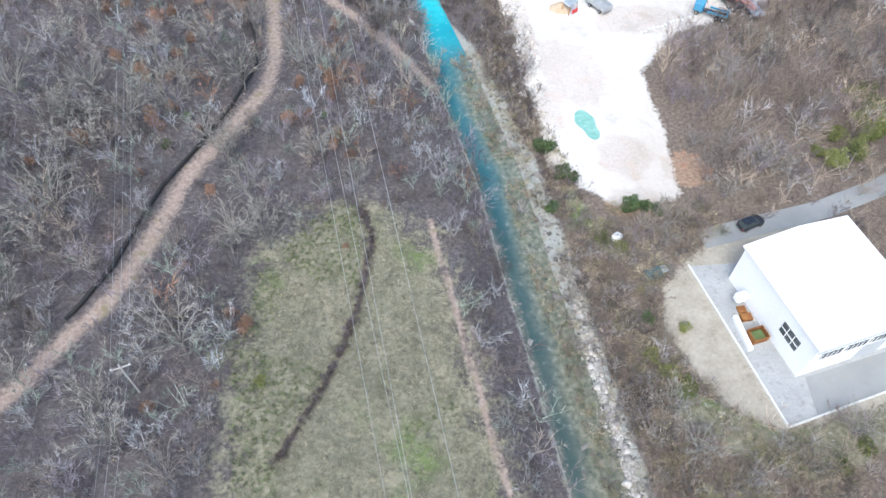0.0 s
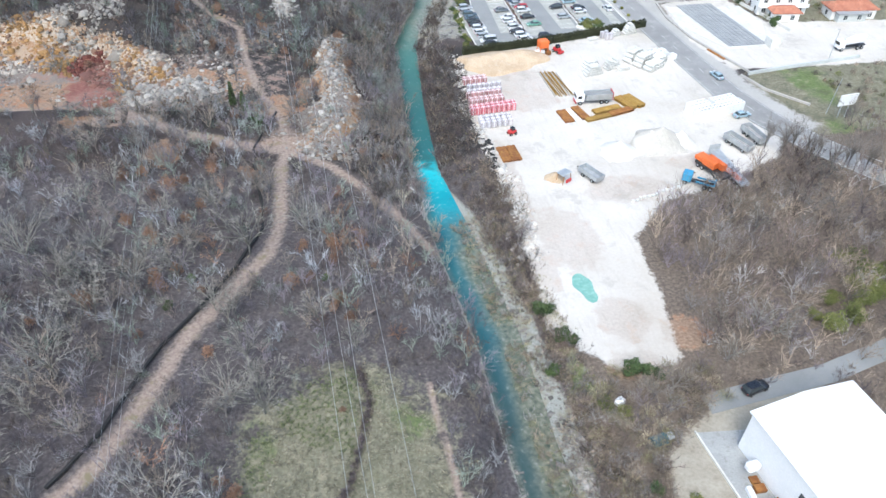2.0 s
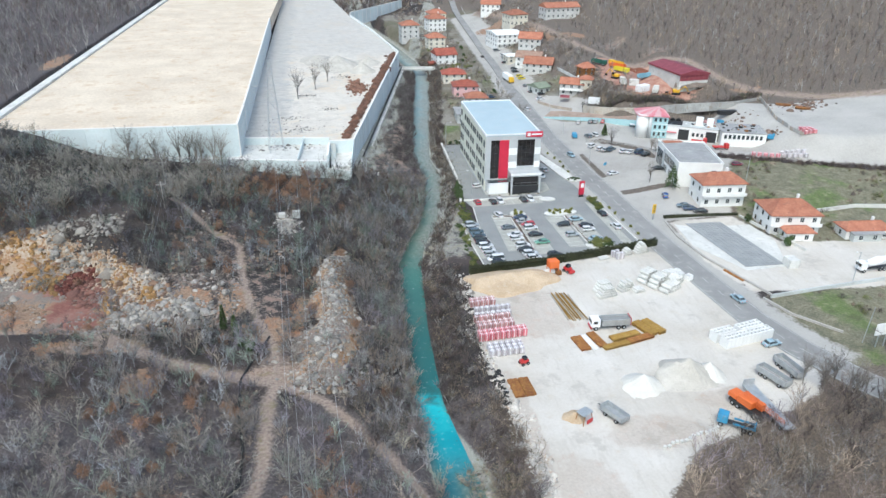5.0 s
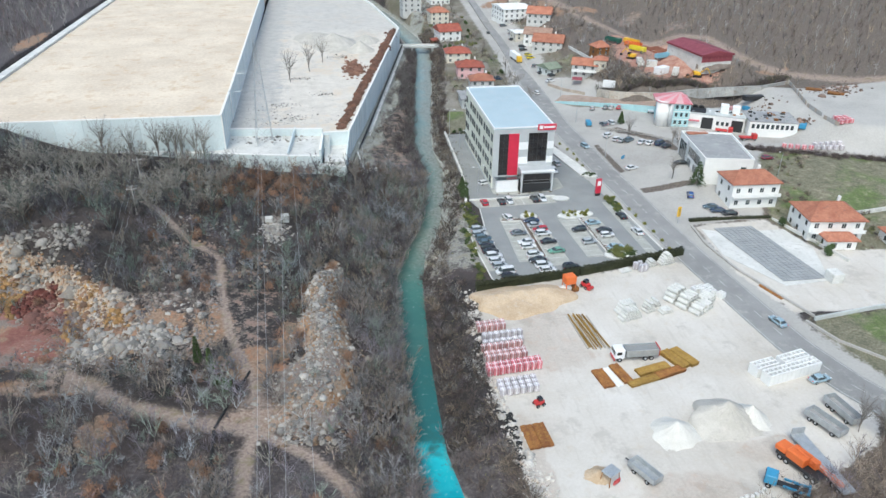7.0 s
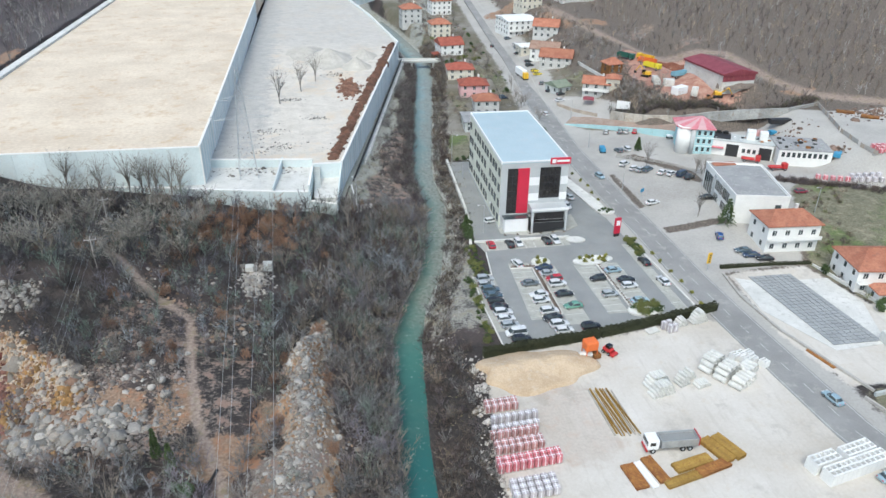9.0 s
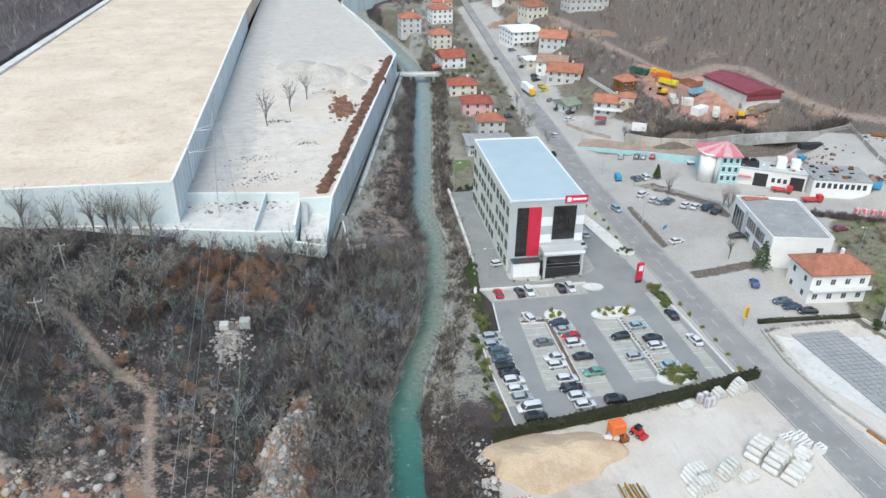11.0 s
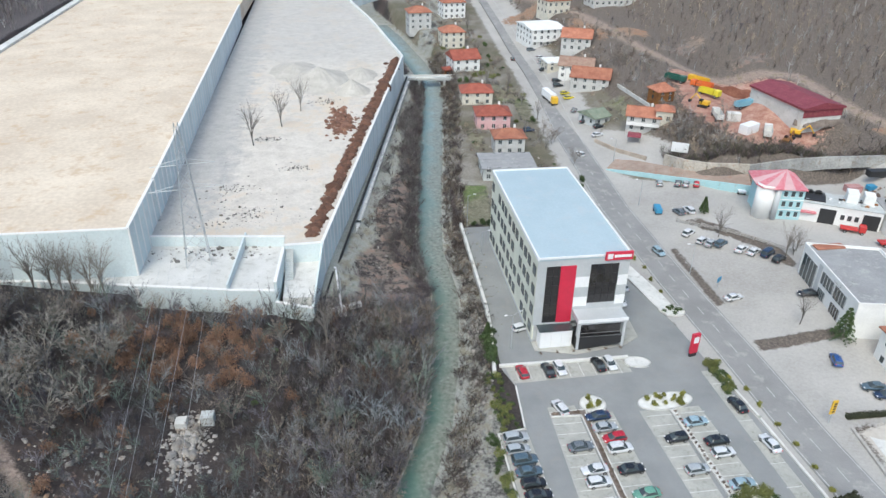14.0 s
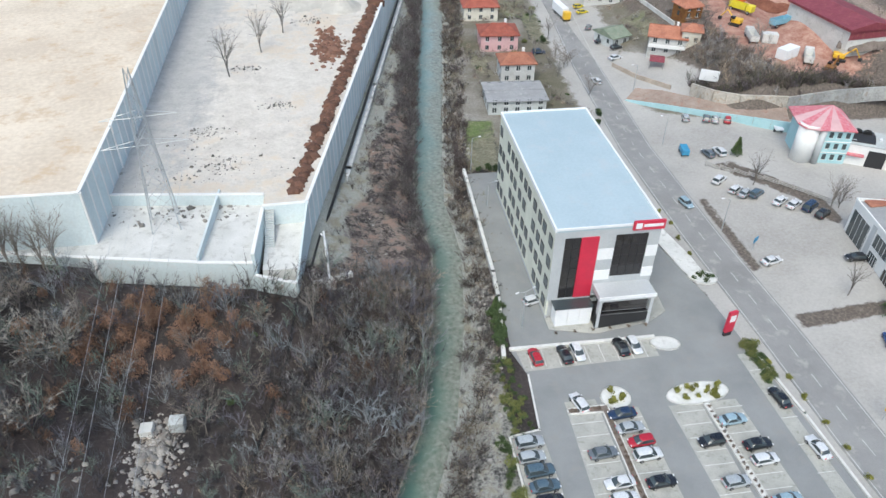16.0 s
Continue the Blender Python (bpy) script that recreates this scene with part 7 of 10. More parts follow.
leaf_rust = surface("leaf_rust", (0.17, 0.095, 0.06), (0.37, 0.225, 0.15), 3, 0.4, 0.9, vary=0.4, bump=0.0)
leaf_dry = surface("leaf_dry", (0.12, 0.09, 0.07), (0.27, 0.21, 0.165), 3, 0.4, 0.9, vary=0.3, bump=0.0)
B_RUST = leafy("oak_sapling", "young oak with rust-brown dry leaves", 3, 1.5, 1.5, 2.4, 800, 0.1, leaf_rust, "tree", "rusty oaks", 9)
B_EVER = leafy("evergreen_bush", "dark evergreen bush among grey scrub", 4, 1.2, 1.2, 1.3, 700, 0.13, leaf_green, "bush", "evergreen bushes")
B_MOSS = leafy("olive_bush", "dull olive-green bush beside the paving", 5, 1.3, 1.3, 1.2, 450, 0.13, leaf_moss, "bush", "olive bushes")
B_BALL = leafy("shrub", "small clipped yellow-green shrub", 6, 0.55, 0.55, 0.5, 200, 0.09, leaf_olive, "shrub", "clipped shrubs", 12)
B_LOW = leafy("low_shrub", "low dark green shrub beside the kerb", 8, 0.8, 0.8, 0.45, 260, 0.1, leaf_green, "shrub", "kerb shrubs", 12)
SEEN = set()


def bush(kind, x, y, size=1.0, z=None):
    m = pose(x, y, ground_z(x, y) if z is None else z, 0, 0, r_.uniform(0, 360))
    if kind.name not in SEEN:
        SEEN.add(kind.name)
        kind.matrix_world = m
        kind.scale = (size, size, size)
        return kind
    o = copy_thing(kind, m)
    o.scale = (size, size, size)
    return o


for x, y, s in ((-2.2, 89.5, 1.2), (-3, 88, 0.9), (-10, 94, 1.3), (-23, 79, 1.0), (-33, 97, 1.4), (-34.5, 108, 1.0), (-40, 113, 1.2), (-18, 54, 1.1), (-20, 56, 0.9), (-30, 43, 0.9), (3, 103, 1.0), (-8, 104, 1.0), (-26.5, 139, 1.1), (-26, 133, 1.2), (-34, 125, 1.2), (-3, 66, 0.5)):
    bush(B_RUST, x, y, s)
for _ in range(70):
    x, y = r_.gauss(-14, 11), r_.gauss(239, 7)
    if y < 251 and x < 12:
        bush(B_RUST, x, y, r_.uniform(0.9, 1.5))
for _ in range(64):
    x, y = r_.uniform(-62, 14), r_.uniform(84, 235)
    if clear_of(np.array([x]), np.array([y]))[0]:
        bush(B_RUST, x, y, r_.uniform(0.8, 1.3))
for x, y, s in ((-16.5, 150, 1.4), (-19, 151, 1.0), (-4, 95, 0.9), (13.5, 134, 1.0), (-1, 224, 0.9), (2, 238, 0.7), (33, 82.8, 1.9), (32.2, 84.5, 1.5), (34.4, 76.1, 1.8), (35.4, 74.6, 1.4), (31.2, 70.4, 1.5), (43, 66.9, 1.9), (44.8, 66.4, 1.7), (46.6, 65.8, 1.4), (38.4, 46.8, 1.4), (71, 27, 1.5), (74, 28, 1.4), (77, 30, 1.3), (-30, 90, 1.2), (-27, 97, 1.0)):
    bush(B_EVER, x, y, s)
for x, y, s in ((92, 86, 2.0), (94, 83, 2.0), (97, 82, 2.2), (90, 80, 2.0), (95, 87, 2.0), (38.5, 38, 1.5), (40.5, 36, 1.4), (37.5, 41, 1.3), (43.5, 44.5, 1.0), (36.5, 62, 1.3), (39, 60, 1.2), (60, 24, 1.4), (66, 26, 1.5), (56, 22, 1.2), (-16, 45, 0.9)):
    bush(B_MOSS, x, y, s)
# clipped shrubs in the car park and along the road
for x, y in ((88.6, 227, ), (89.4, 223.2), (91.4, 219.6), (91.6, 215.0), (91.8, 209.6), (92.3, 204.7), (92.4, 199.3), (92.6, 194.5), (88.6, 270), (89.2, 265.5), (88.9, 260), (88.7, 254.5), (87.4, 276), (86.2, 282), (85, 290)):
    bush(B_BALL, x, y, 1.6)
for _ in range(64):
    bush(B_LOW if r_.random() < 0.8 else B_MOSS, r_.uniform(87.2, 89.6), r_.uniform(219, 228.5), r_.uniform(0.8, 1.2))
for _ in range(120):
    y = r_.uniform(186, 231) if r_.random() < 0.6 else r_.uniform(214, 231)
    bush(B_LOW if r_.random() < 0.75 else B_MOSS, r_.uniform(39.4, 41.2) if y < 214 else r_.uniform(42, 46), y, r_.uniform(0.6, 1.1) * (1.0 if y < 214 else 0.8))
for i in range(14):
    bush(B_EVER, 45.2 + r_.uniform(-0.9, 0.9), 233.5 + i * 0.75, r_.uniform(0.9, 1.5))
for x, y, s in ((51.5, 292.5, 1.0), (54, 293.5, 1.2), (56, 293, 1.0), (90, 318, 1.3), (88, 312, 1.2), (87, 305, 1.0), (126.5, 218.5, 1.4), (128.5, 218, 1.4), (131, 204, 1.5), (133, 186.5, 1.6), (135, 188, 1.4)):
    bush(B_EVER, x, y, s)


for _ in range(70):
    x, y = r_.uniform(60, 92), r_.uniform(325, 500)
    if near_line(np.array([x]), np.array([y]), ROAD)[0] > 8 and x > np.interp(y, RIVER_Y, BED_R) + 4 and all(math.hypot(x - hx, y - hy) > 8.5 for hx, hy in ((72.6, 345), (68, 327), (72, 369), (71, 396), (73.5, 442), (74, 480))):
        bush(r_.choice((B_EVER, B_MOSS, B_MOSS, B_LOW)), x, y, r_.uniform(0.9, 1.6))

# yellow-green evergreens beside the lane behind the hall
B_TALL = leafy("evergreen_tree", "yellow-green leafy evergreen beside the narrow lane", 31, 2.9, 2.9, 3.4, 1700, 0.17, leaf_moss, "tree", "lane evergreens", 11)
B_TALL.matrix_world = pose(80.5, 70.6, ground_z(80.5, 70.6), 0, 0, 20)
for x, y, a, k in ((84.5, 72.4, 140, 1.1), (88.6, 74.8, 250, 0.95), (83.2, 76.0, 310, 0.85), (92.5, 76.8, 80, 1.05), (78.0, 73.4, 190, 0.65)):
    o = copy_thing(B_TALL, pose(x, y, ground_z(x, y), 0, 0, a))
    o.scale = (k, k, k)


def hedge(label, a, b, w, h, n, seed, leaf=0.14):
    """A clipped hedge of small leaves with an uneven top."""
    g = np.random.default_rng(seed)
    a, b = np.array(a, float), np.array(b, float)
    ob = thing("hedge", label, "hedge", *((a + b) / 2), 0.0)
    k = g.uniform(0, 1, n)
    d = (b - a) / np.linalg.norm(b - a)
    base = a[None] + (b - a)[None] * k[:, None] - (a + b)[None] / 2
    across = g.uniform(-1, 1, n)
    top = h * (0.85 + 0.15 * np.sin(k * np.linalg.norm(b - a) * 2.9) * np.sin(k * 57 + seed))
    edge = g.uniform(0, 1, n) < 0.6
    z = np.where(edge, g.uniform(0, 1, n) ** 0.5, 1.0) * top
    across = np.where(edge, np.sign(across) * (0.85 + 0.15 * g.uniform(0, 1, n)), across) * w / 2
    p = np.stack([base[:, 0] - d[1] * across, base[:, 1] + d[0] * across, z], -1)
    u, v_ = g.normal(0, 1, (n, 3)), g.normal(0, 1, (n, 3))
    u = u / np.linalg.norm(u, axis=1)[:, None] * leaf
    v_ = v_ / np.linalg.norm(v_, axis=1)[:, None] * leaf * 0.8
    v = np.stack([p - u, p + v_, p + u, p - v_], 1).reshape(-1, 3)
    me = mesh_from("foliage", v, np.arange(len(v)).reshape(-1, 4))
    me.materials.append(leaf_hedge)
    f = new("foliage", me)
    f.parent = ob
    ang = math.degrees(math.atan2(d[1], d[0]))
    core = part("inner_growth", boxes((-np.linalg.norm(b - a) / 2, -w * 0.36, 0, np.linalg.norm(b - a) / 2, w * 0.36, h * 0.72)), leaf_hedge, ob)
    core.matrix_local = pose(0, 0, 0, 0, 0, ang)
    return ob


leaf_hedge = surface("leaf_hedge", (0.025, 0.03, 0.014), (0.06, 0.065, 0.03), 3, 0.4, 0.85, bump=0.0)
hedge("dark clipped evergreen hedge beside the car park", (37.5, 181.6), (64, 185.0), 1.5, 2.3, 7000, 1)
hedge("dark clipped evergreen hedge beside the car park", (64.5, 185.2), (94.8, 191.8), 1.5, 2.3, 7500, 2)
hedge("green clipped hedge beside the panel field", (105.5, 209.8), (130, 208.6), 1.2, 1.2, 3000, 3, 0.12)


def conifer(label, x, y, h, w, seed):
    g = np.random.default_rng(seed)
    ob = thing("conifer", label, "tree", x, y, ground_z(x, y), group="conifers")
    part("trunk", rods(((0, 0, -0.3), (0, 0, h * 0.95), 0.18, 0.04)), bark, ob)
    n = 2600
    k = g.uniform(0, 1, n) ** 0.7
    tier = np.floor(k * 9) / 9
    rad = w * (1 - tier) * np.sqrt(g.uniform(0.1, 1, n)) * (0.8 + 0.2 * np.sin(9 * g.uniform(0, 1, n)))
    a = g.uniform(0, 2 * np.pi, n)
    a = a + 0.35 * np.sin(a * 5 + tier * 40)
    p = np.stack([rad * np.cos(a), rad * np.sin(a), 0.4 + tier * h * 0.95 + 0.1 * h - rad * 0.35], -1)
    out = np.stack([np.cos(a), np.sin(a), np.full(n, -0.3)], -1) * 0.28
    sd = np.cross(out, g.normal(0, 1, (n, 3))) * 0.5
    v = np.stack([p - sd, p + out, p + sd], 1).reshape(-1, 3)
    me = mesh_from("foliage", v, np.arange(len(v)).reshape(-1, 3))
    me.materials.append(leaf_green)
    f = new("foliage", me)
    f.parent = ob
    return ob


conifer("dark spruce at the edge of the paved ground", 117.0, 229.4, 7.6, 2.9, 1)
conifer("small spruce by the parked cars", 115.2, 288.2, 4.5, 1.5, 2)
conifer("slim dark evergreen among quarry scrub", -23.0, 158.6, 6.0, 1.0, 4)
conifer("slim dark evergreen among quarry scrub", -20.4, 156.4, 4.6, 1.1, 5)
conifer("young fir at the car park corner", 45.3, 242.5, 3.8, 1.1, 3)


# ---- the builders' yard ----
def mound(label, x, y, rx, ry, h, material, seed, name="gravel_mound", category="mound", power=1.25, peaks=((0, 0, 1.0),)):
    """A heap of loose stuff with gullied sides."""
    bm = bmesh.new()
    rows = []
    for i in range(23):
        k = i / 22
        row = []
        for j in range(72):
            a = 2 * math.pi * j / 72
            w = 1 + 0.13 * math.sin(3 * a + seed) + 0.07 * math.sin(7 * a + 2 * seed)
            px_, py_ = math.cos(a) * k * w, math.sin(a) * k * w
            z = max(hh * max(0.0, 1 - math.hypot(px_ - qx, py_ - qy)) ** power for qx, qy, hh in peaks)
            z += (0.035 * math.sin(13 * a + 5 * k + seed) + 0.025 * math.sin(29 * a + seed * 3)) * k * (1 - k) * 2 + 0.05 * noise.noise(Vector((px_ * 4, py_ * 4, seed))) * (1 - k)
            row.append(bm.verts.new((px_ * rx, py_ * ry, z * h if i < 22 else -0.15)))
        rows.append(row)
    for r, s in zip(rows, rows[1:]):
        for j in range(72):
            bm.faces.new((r[j], r[(j + 1) % 72], s[(j + 1) % 72], s[j]))
    bmesh.ops.remove_doubles(bm, verts=bm.verts[:], dist=0.0005)
    ob = part(name, bm, material, smooth_faces=True)
    ob.matrix_world = pose(x, y, ground_z(x, y))
    return tagged(ob, label, category)


mound("broad heap of yellow sand beside the hedge", 47.0, 175.5, 12.0, 6.6, 2.9, sand, 1, "sand_mound", "sand heap", 1.0, ((0, 0.1, 0.9), (-0.45, 0.0, 0.85), (0.42, 0.15, 0.95), (-0.15, -0.35, 0.6), (0.7, 0.0, 0.5)))
mound("white heap of lime gravel", 63.4, 128.6, 4.8, 4.4, 2.9, lime, 2)
mound("grey heap of fine gravel", 74.2, 130.3, 7.2, 6.0, 4.2, grit, 3, peaks=((0, 0.1, 1.0), (-0.35, 0.15, 0.8)))
mound("white heap of gravel against the grey one", 79.0, 130.5, 3.6, 4.0, 3.0, lime, 4)
mound("small heap of yellow sand", 46.2, 121.0, 2.4, 2.2, 1.3, sand, 5, "sand_mound", "sand heap")


mound("long dark red soil bank behind the quarry floor", 167, 374.5, 12, 3.0, 3.2, red_soil, 31, "soil_mound", "soil bank", 1.0, ((0, 0, 1.0), (-0.5, 0, 0.85), (0.5, 0, 0.9))).rotation_euler.z = radians(-38)


mound("brown earth bank at the end of the quarry shed", 172, 329, 9, 4.6, 4.2, rust_soil, 33, "soil_mound", "soil bank", 1.0, ((0, 0, 1.0), (-0.4, 0, 0.8), (0.5, 0.1, 0.8)))


def pallet_of(wrap, label, wide=1.15, deep=1.15, high=1.6):
    ob = thing("brick_pallet", label, "brick pallet", group="pallets of bricks")
    part("pallet", boxes((-wide / 2, -deep / 2, 0, wide / 2, deep / 2, 0.05), *[(-wide / 2, -deep / 2 + 0.45 * i * deep, 0.0, wide / 2, -deep / 2 + 0.45 * i * deep + 0.1, 0.14) for i in range(3)]), wood_pole, ob)
    part("wrapped_bricks", boxes((-wide / 2 + 0.03, -deep / 2 + 0.03, 0.14, wide / 2 - 0.03, deep / 2 - 0.03, high), bevel=0.05), wrap, ob)
    part("strap", boxes((-wide / 2, -0.06, 0.14, wide / 2, 0.06, high + 0.015), (-0.06, -deep / 2, 0.14, 0.06, deep / 2, high + 0.012)), white_metal, ob)
    return ob


def rows_of(maker, spots):
    first = maker
    for i, (x, y, a) in enumerate(spots):
        m = pose(x, y, ground_z(x, y), 0, 0, a)
        if i == 0:
            first.matrix_world = m
        else:
            copy_thing(first, m)


rows_of(pallet_of(brick_wrap, "shrink-wrapped pallet of brown-red bricks"), [(34.9 + 1.3 * i, 164.7 + 0.1 * i + 1.25 * j, 4) for i in range(5) for j in range(2)] + [(34.4 + 1.3 * i, 153.9 + 0.1 * i + 1.25 * j, 4) for i in range(7) for j in range(2)] + [(34.3 + 1.3 * i, 157.6 + 0.1 * i, 4) for i in range(7)])
rows_of(pallet_of(grey_wrap, "shrink-wrapped pallet of grey-violet blocks"), [(35.3 + 1.3 * i, 161.6 + 0.1 * i, 4) for i in range(7)] + [(34.9 + 1.3 * i, 159.0 + 0.1 * i, 4) for i in range(7)] + [(35.0 + 1.35 * i, 143.4 + 0.1 * i + 1.3 * j, 4) for i in range(6) for j in range(3)])
rows_of(pallet_of(red_wrap, "pallet of bricks in red and white wrap", high=1.9), [(33.8 + 1.3 * i, 149.6 + 0.12 * i + 1.3 * j, 4) for i in range(9) for j in range(2)])


def sheet_stack(label, x, y, w, d, turn, n=3, material=rust, z=0.0):
    """A stack of ribbed steel sheet piles."""
    ob = thing("sheet_pile_stack", label, "steel sheets", x, y, ground_z(x, y) + z, turn, group="steel sheets")
    for i in range(n):
        wave = []
        m = max(3, int(w / 0.7))
        for k in range(m + 1):
            wave.append((-w / 2 + w * k / m, 0.05 + (0.12 if k % 2 else 0.0)))
        pts = wave + [(a, u - 0.06) for a, u in wave[::-1]]
        s = part("steel_sheet", profile(pts, -d / 2, d / 2, "y"), material, ob)
        s.matrix_local = pose(0, 0, 0.17 * i)
    part("bearer", boxes((-w / 2, -d * 0.3, -0.02, w / 2, -d * 0.3 + 0.15, 0.05), (-w / 2, d * 0.3, -0.02, w / 2, d * 0.3 + 0.15, 0.05)), wood_pole, ob)
    return ob


sheet_stack("stack of rusty steel sheets", 55.9, 145.2, 2.4, 5.6, 8)
sheet_stack("pale grey steel sheets", 58.0, 145.4, 1.2, 6.0, 10, 2, white_metal)
sheet_stack("stack of rusty steel sheets", 60.0, 146.2, 2.0, 6.0, 12, 3)
sheet_stack("stack of ochre rusty steel sheets", 66.9, 146.6, 2.2, 7.4, -77, 4, rust_ochre)
sheet_stack("stack of ochre rusty steel sheets", 63.6, 143.4, 1.9, 6.8, -76, 3, rust_ochre)
sheet_stack("stack of dark rusty steel sheets", 70.0, 145.1, 2.0, 6.6, -74, 4, rust)
sheet_stack("stack of rusty steel sheets", 72.6, 148.9, 2.2, 6.2, 22, 5, rust_ochre)
sheet_stack("stack of rusty steel sheets", 75.0, 149.4, 2.0, 6.2, 22, 5, rust_ochre)
sheet_stack("stack of rusty steel sheets at the yard edge", 37.3, 131.3, 2.1, 5.9, 4, 3)
sheet_stack("stack of rusty steel sheets at the yard edge", 39.6, 131.5, 2.1, 5.9, 4, 3)
sheet_stack("rusty sheets by the road", 107.8, 171, 1.2, 7.0, 16, 2)
beams = thing("beam_bundle", "loose bundle of long rusty steel beams", "steel beams", 58.2, 161.4, 0.02)
for i in range(13):
    o = part("beam", boxes((-0.14, -6.4, 0, 0.14, 6.4, 0.2), (-0.03, -6.4, 0.2, 0.03, 6.4, 0.3)), rust_ochre if i % 3 else wood_pole, beams)
    o.matrix_local = pose(-2.2 + 0.37 * i, r_.uniform(-0.5, 0.5), 0.18 * (i % 2), 0, 0, 5 + r_.uniform(-2.5, 2.5))


def pipe_stack(label, x, y, turn, n, dia, length, layers):
    ob = thing("pipe_stack", label, "pipe stack", x, y, ground_z(x, y), turn, group="concrete pipes")
    first = None
    for l in range(layers):
        for i in range(n - l):
            m = pose((i - (n - l - 1) / 2) * dia * 1.02, r_.uniform(-0.12, 0.12), dia / 2 + l * dia * 0.87)
            if first is None:
                bm = bmesh.new()
                k = 12
                rings = [[bm.verts.new((rr * math.cos(2 * math.pi * j / k), yy, rr * math.sin(2 * math.pi * j / k))) for j in range(k)] for rr, yy in ((dia / 2, -length / 2), (dia / 2, length / 2), (dia * 0.36, length / 2), (dia * 0.36, -length / 2))]
                for a, b in zip(rings, rings[1:] + rings[:1]):
                    for j in range(k):
                        bm.faces.new((a[j], a[(j + 1) % k], b[(j + 1) % k], b[j]))
                first = part("pipe", bm, pale_concrete, ob)
                first.matrix_local = m
            else:
                again(first, m)
    return ob


for x, y, a, n, dd, ln, ly in ((69.6, 165.2, 12, 7, 0.75, 2.2, 4), (69.8, 168.0, 12, 7, 0.75, 2.2, 4), (75.0, 167.6, 20, 4, 0.7, 2.2, 4), (77.2, 169.3, 20, 3, 0.7, 2.2, 3), (78.6, 166.4, 15, 5, 0.6, 2.0, 2), (83.4, 171.6, 30, 5, 1.2, 2.7, 3), (85.0, 168.6, 30, 5, 1.2, 2.7, 3), (87.0, 165.8, 30, 5, 1.2, 2.7, 2), (89.6, 169.0, 30, 4, 1.2, 2.7, 2), (84.0, 187.2, 12, 4, 0.7, 2.0, 3), (88.4, 187.8, 14, 6, 0.7, 2.0, 5), (76.5, 185.4, 12, 5, 0.6, 1.8, 1)):
    pipe_stack("stack of pale concrete pipes on the yard", x, y, a, n, dd, ln, ly)


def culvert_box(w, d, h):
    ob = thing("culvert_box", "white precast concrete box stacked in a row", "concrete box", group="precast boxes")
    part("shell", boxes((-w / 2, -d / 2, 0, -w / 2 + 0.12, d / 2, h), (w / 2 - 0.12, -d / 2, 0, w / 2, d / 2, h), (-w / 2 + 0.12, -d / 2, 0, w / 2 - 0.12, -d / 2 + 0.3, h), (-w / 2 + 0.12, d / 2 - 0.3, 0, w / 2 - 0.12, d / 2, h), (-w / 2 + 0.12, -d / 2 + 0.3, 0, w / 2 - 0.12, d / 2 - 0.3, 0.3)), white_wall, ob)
    # darker floor colour puts the hollow's inner shade into the material
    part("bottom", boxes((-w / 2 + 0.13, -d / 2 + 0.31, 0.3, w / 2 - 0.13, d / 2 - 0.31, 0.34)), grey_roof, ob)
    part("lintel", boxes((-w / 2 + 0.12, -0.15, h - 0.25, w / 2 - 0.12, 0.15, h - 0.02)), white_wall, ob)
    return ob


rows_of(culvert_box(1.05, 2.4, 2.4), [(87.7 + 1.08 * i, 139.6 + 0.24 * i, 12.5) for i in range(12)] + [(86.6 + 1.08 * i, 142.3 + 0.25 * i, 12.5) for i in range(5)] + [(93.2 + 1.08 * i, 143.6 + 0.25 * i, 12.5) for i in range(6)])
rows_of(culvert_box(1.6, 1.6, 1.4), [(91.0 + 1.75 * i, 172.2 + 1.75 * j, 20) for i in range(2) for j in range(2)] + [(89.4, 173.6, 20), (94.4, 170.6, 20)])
rows_of(pallet_of(grey_wrap, "wrapped pallet of paving blocks", 1.1, 1.1, 1.9), [(79.5, 186.2, 10), (80.8, 186.6, 10), (80.3, 184.8, 10), (81.5, 185.0, 10)])


def wheel_pair(ob, x, ys, r, z=None):
    for y in ys:
        bm = bmesh.new()
        tube(bm, (x, y - 0.16, r), (x, y + 0.16, r), r, sides=12)
        w = part("wheel", bm, rubber, ob)
        part("rim", rods(((x, y - 0.17, r), (x, y + 0.17, r), r * 0.5), sides=8), galvanised, w)


def tipper_body(ob, x0, x1, w, z0, h, material, load=None):
    p_ = part("tipper_body", boxes((x0, -w / 2, z0, x1, w / 2, z0 + 0.15), (x0, -w / 2, z0, x1, -w / 2 + 0.1, z0 + h), (x0, w / 2 - 0.1, z0, x1, w / 2, z0 + h), (x0, -w / 2, z0, x0 + 0.1, w / 2, z0 + h), (x1 - 0.1, -w / 2, z0, x1, w / 2, z0 + h)), material, ob)
    ribs = [(x0 + (x1 - x0) * i / 7 - 0.05, s * (w / 2) - (0.08 if s < 0 else 0), z0 + 0.05, x0 + (x1 - x0) * i / 7 + 0.05, s * (w / 2) + (0.08 if s > 0 else 0), z0 + h - 0.05) for i in range(1, 7) for s in (-1, 1)]
    for rib_ in ribs:
        part("rib", boxes(rib_), material, p_)
    if load:
        part("load", boxes((x0 + 0.1, -w / 2 + 0.1, z0 + 0.15, x1 - 0.1, w / 2 - 0.1, z0 + h * 0.75), bevel=0.06), load, ob, "dark load")
    return p_


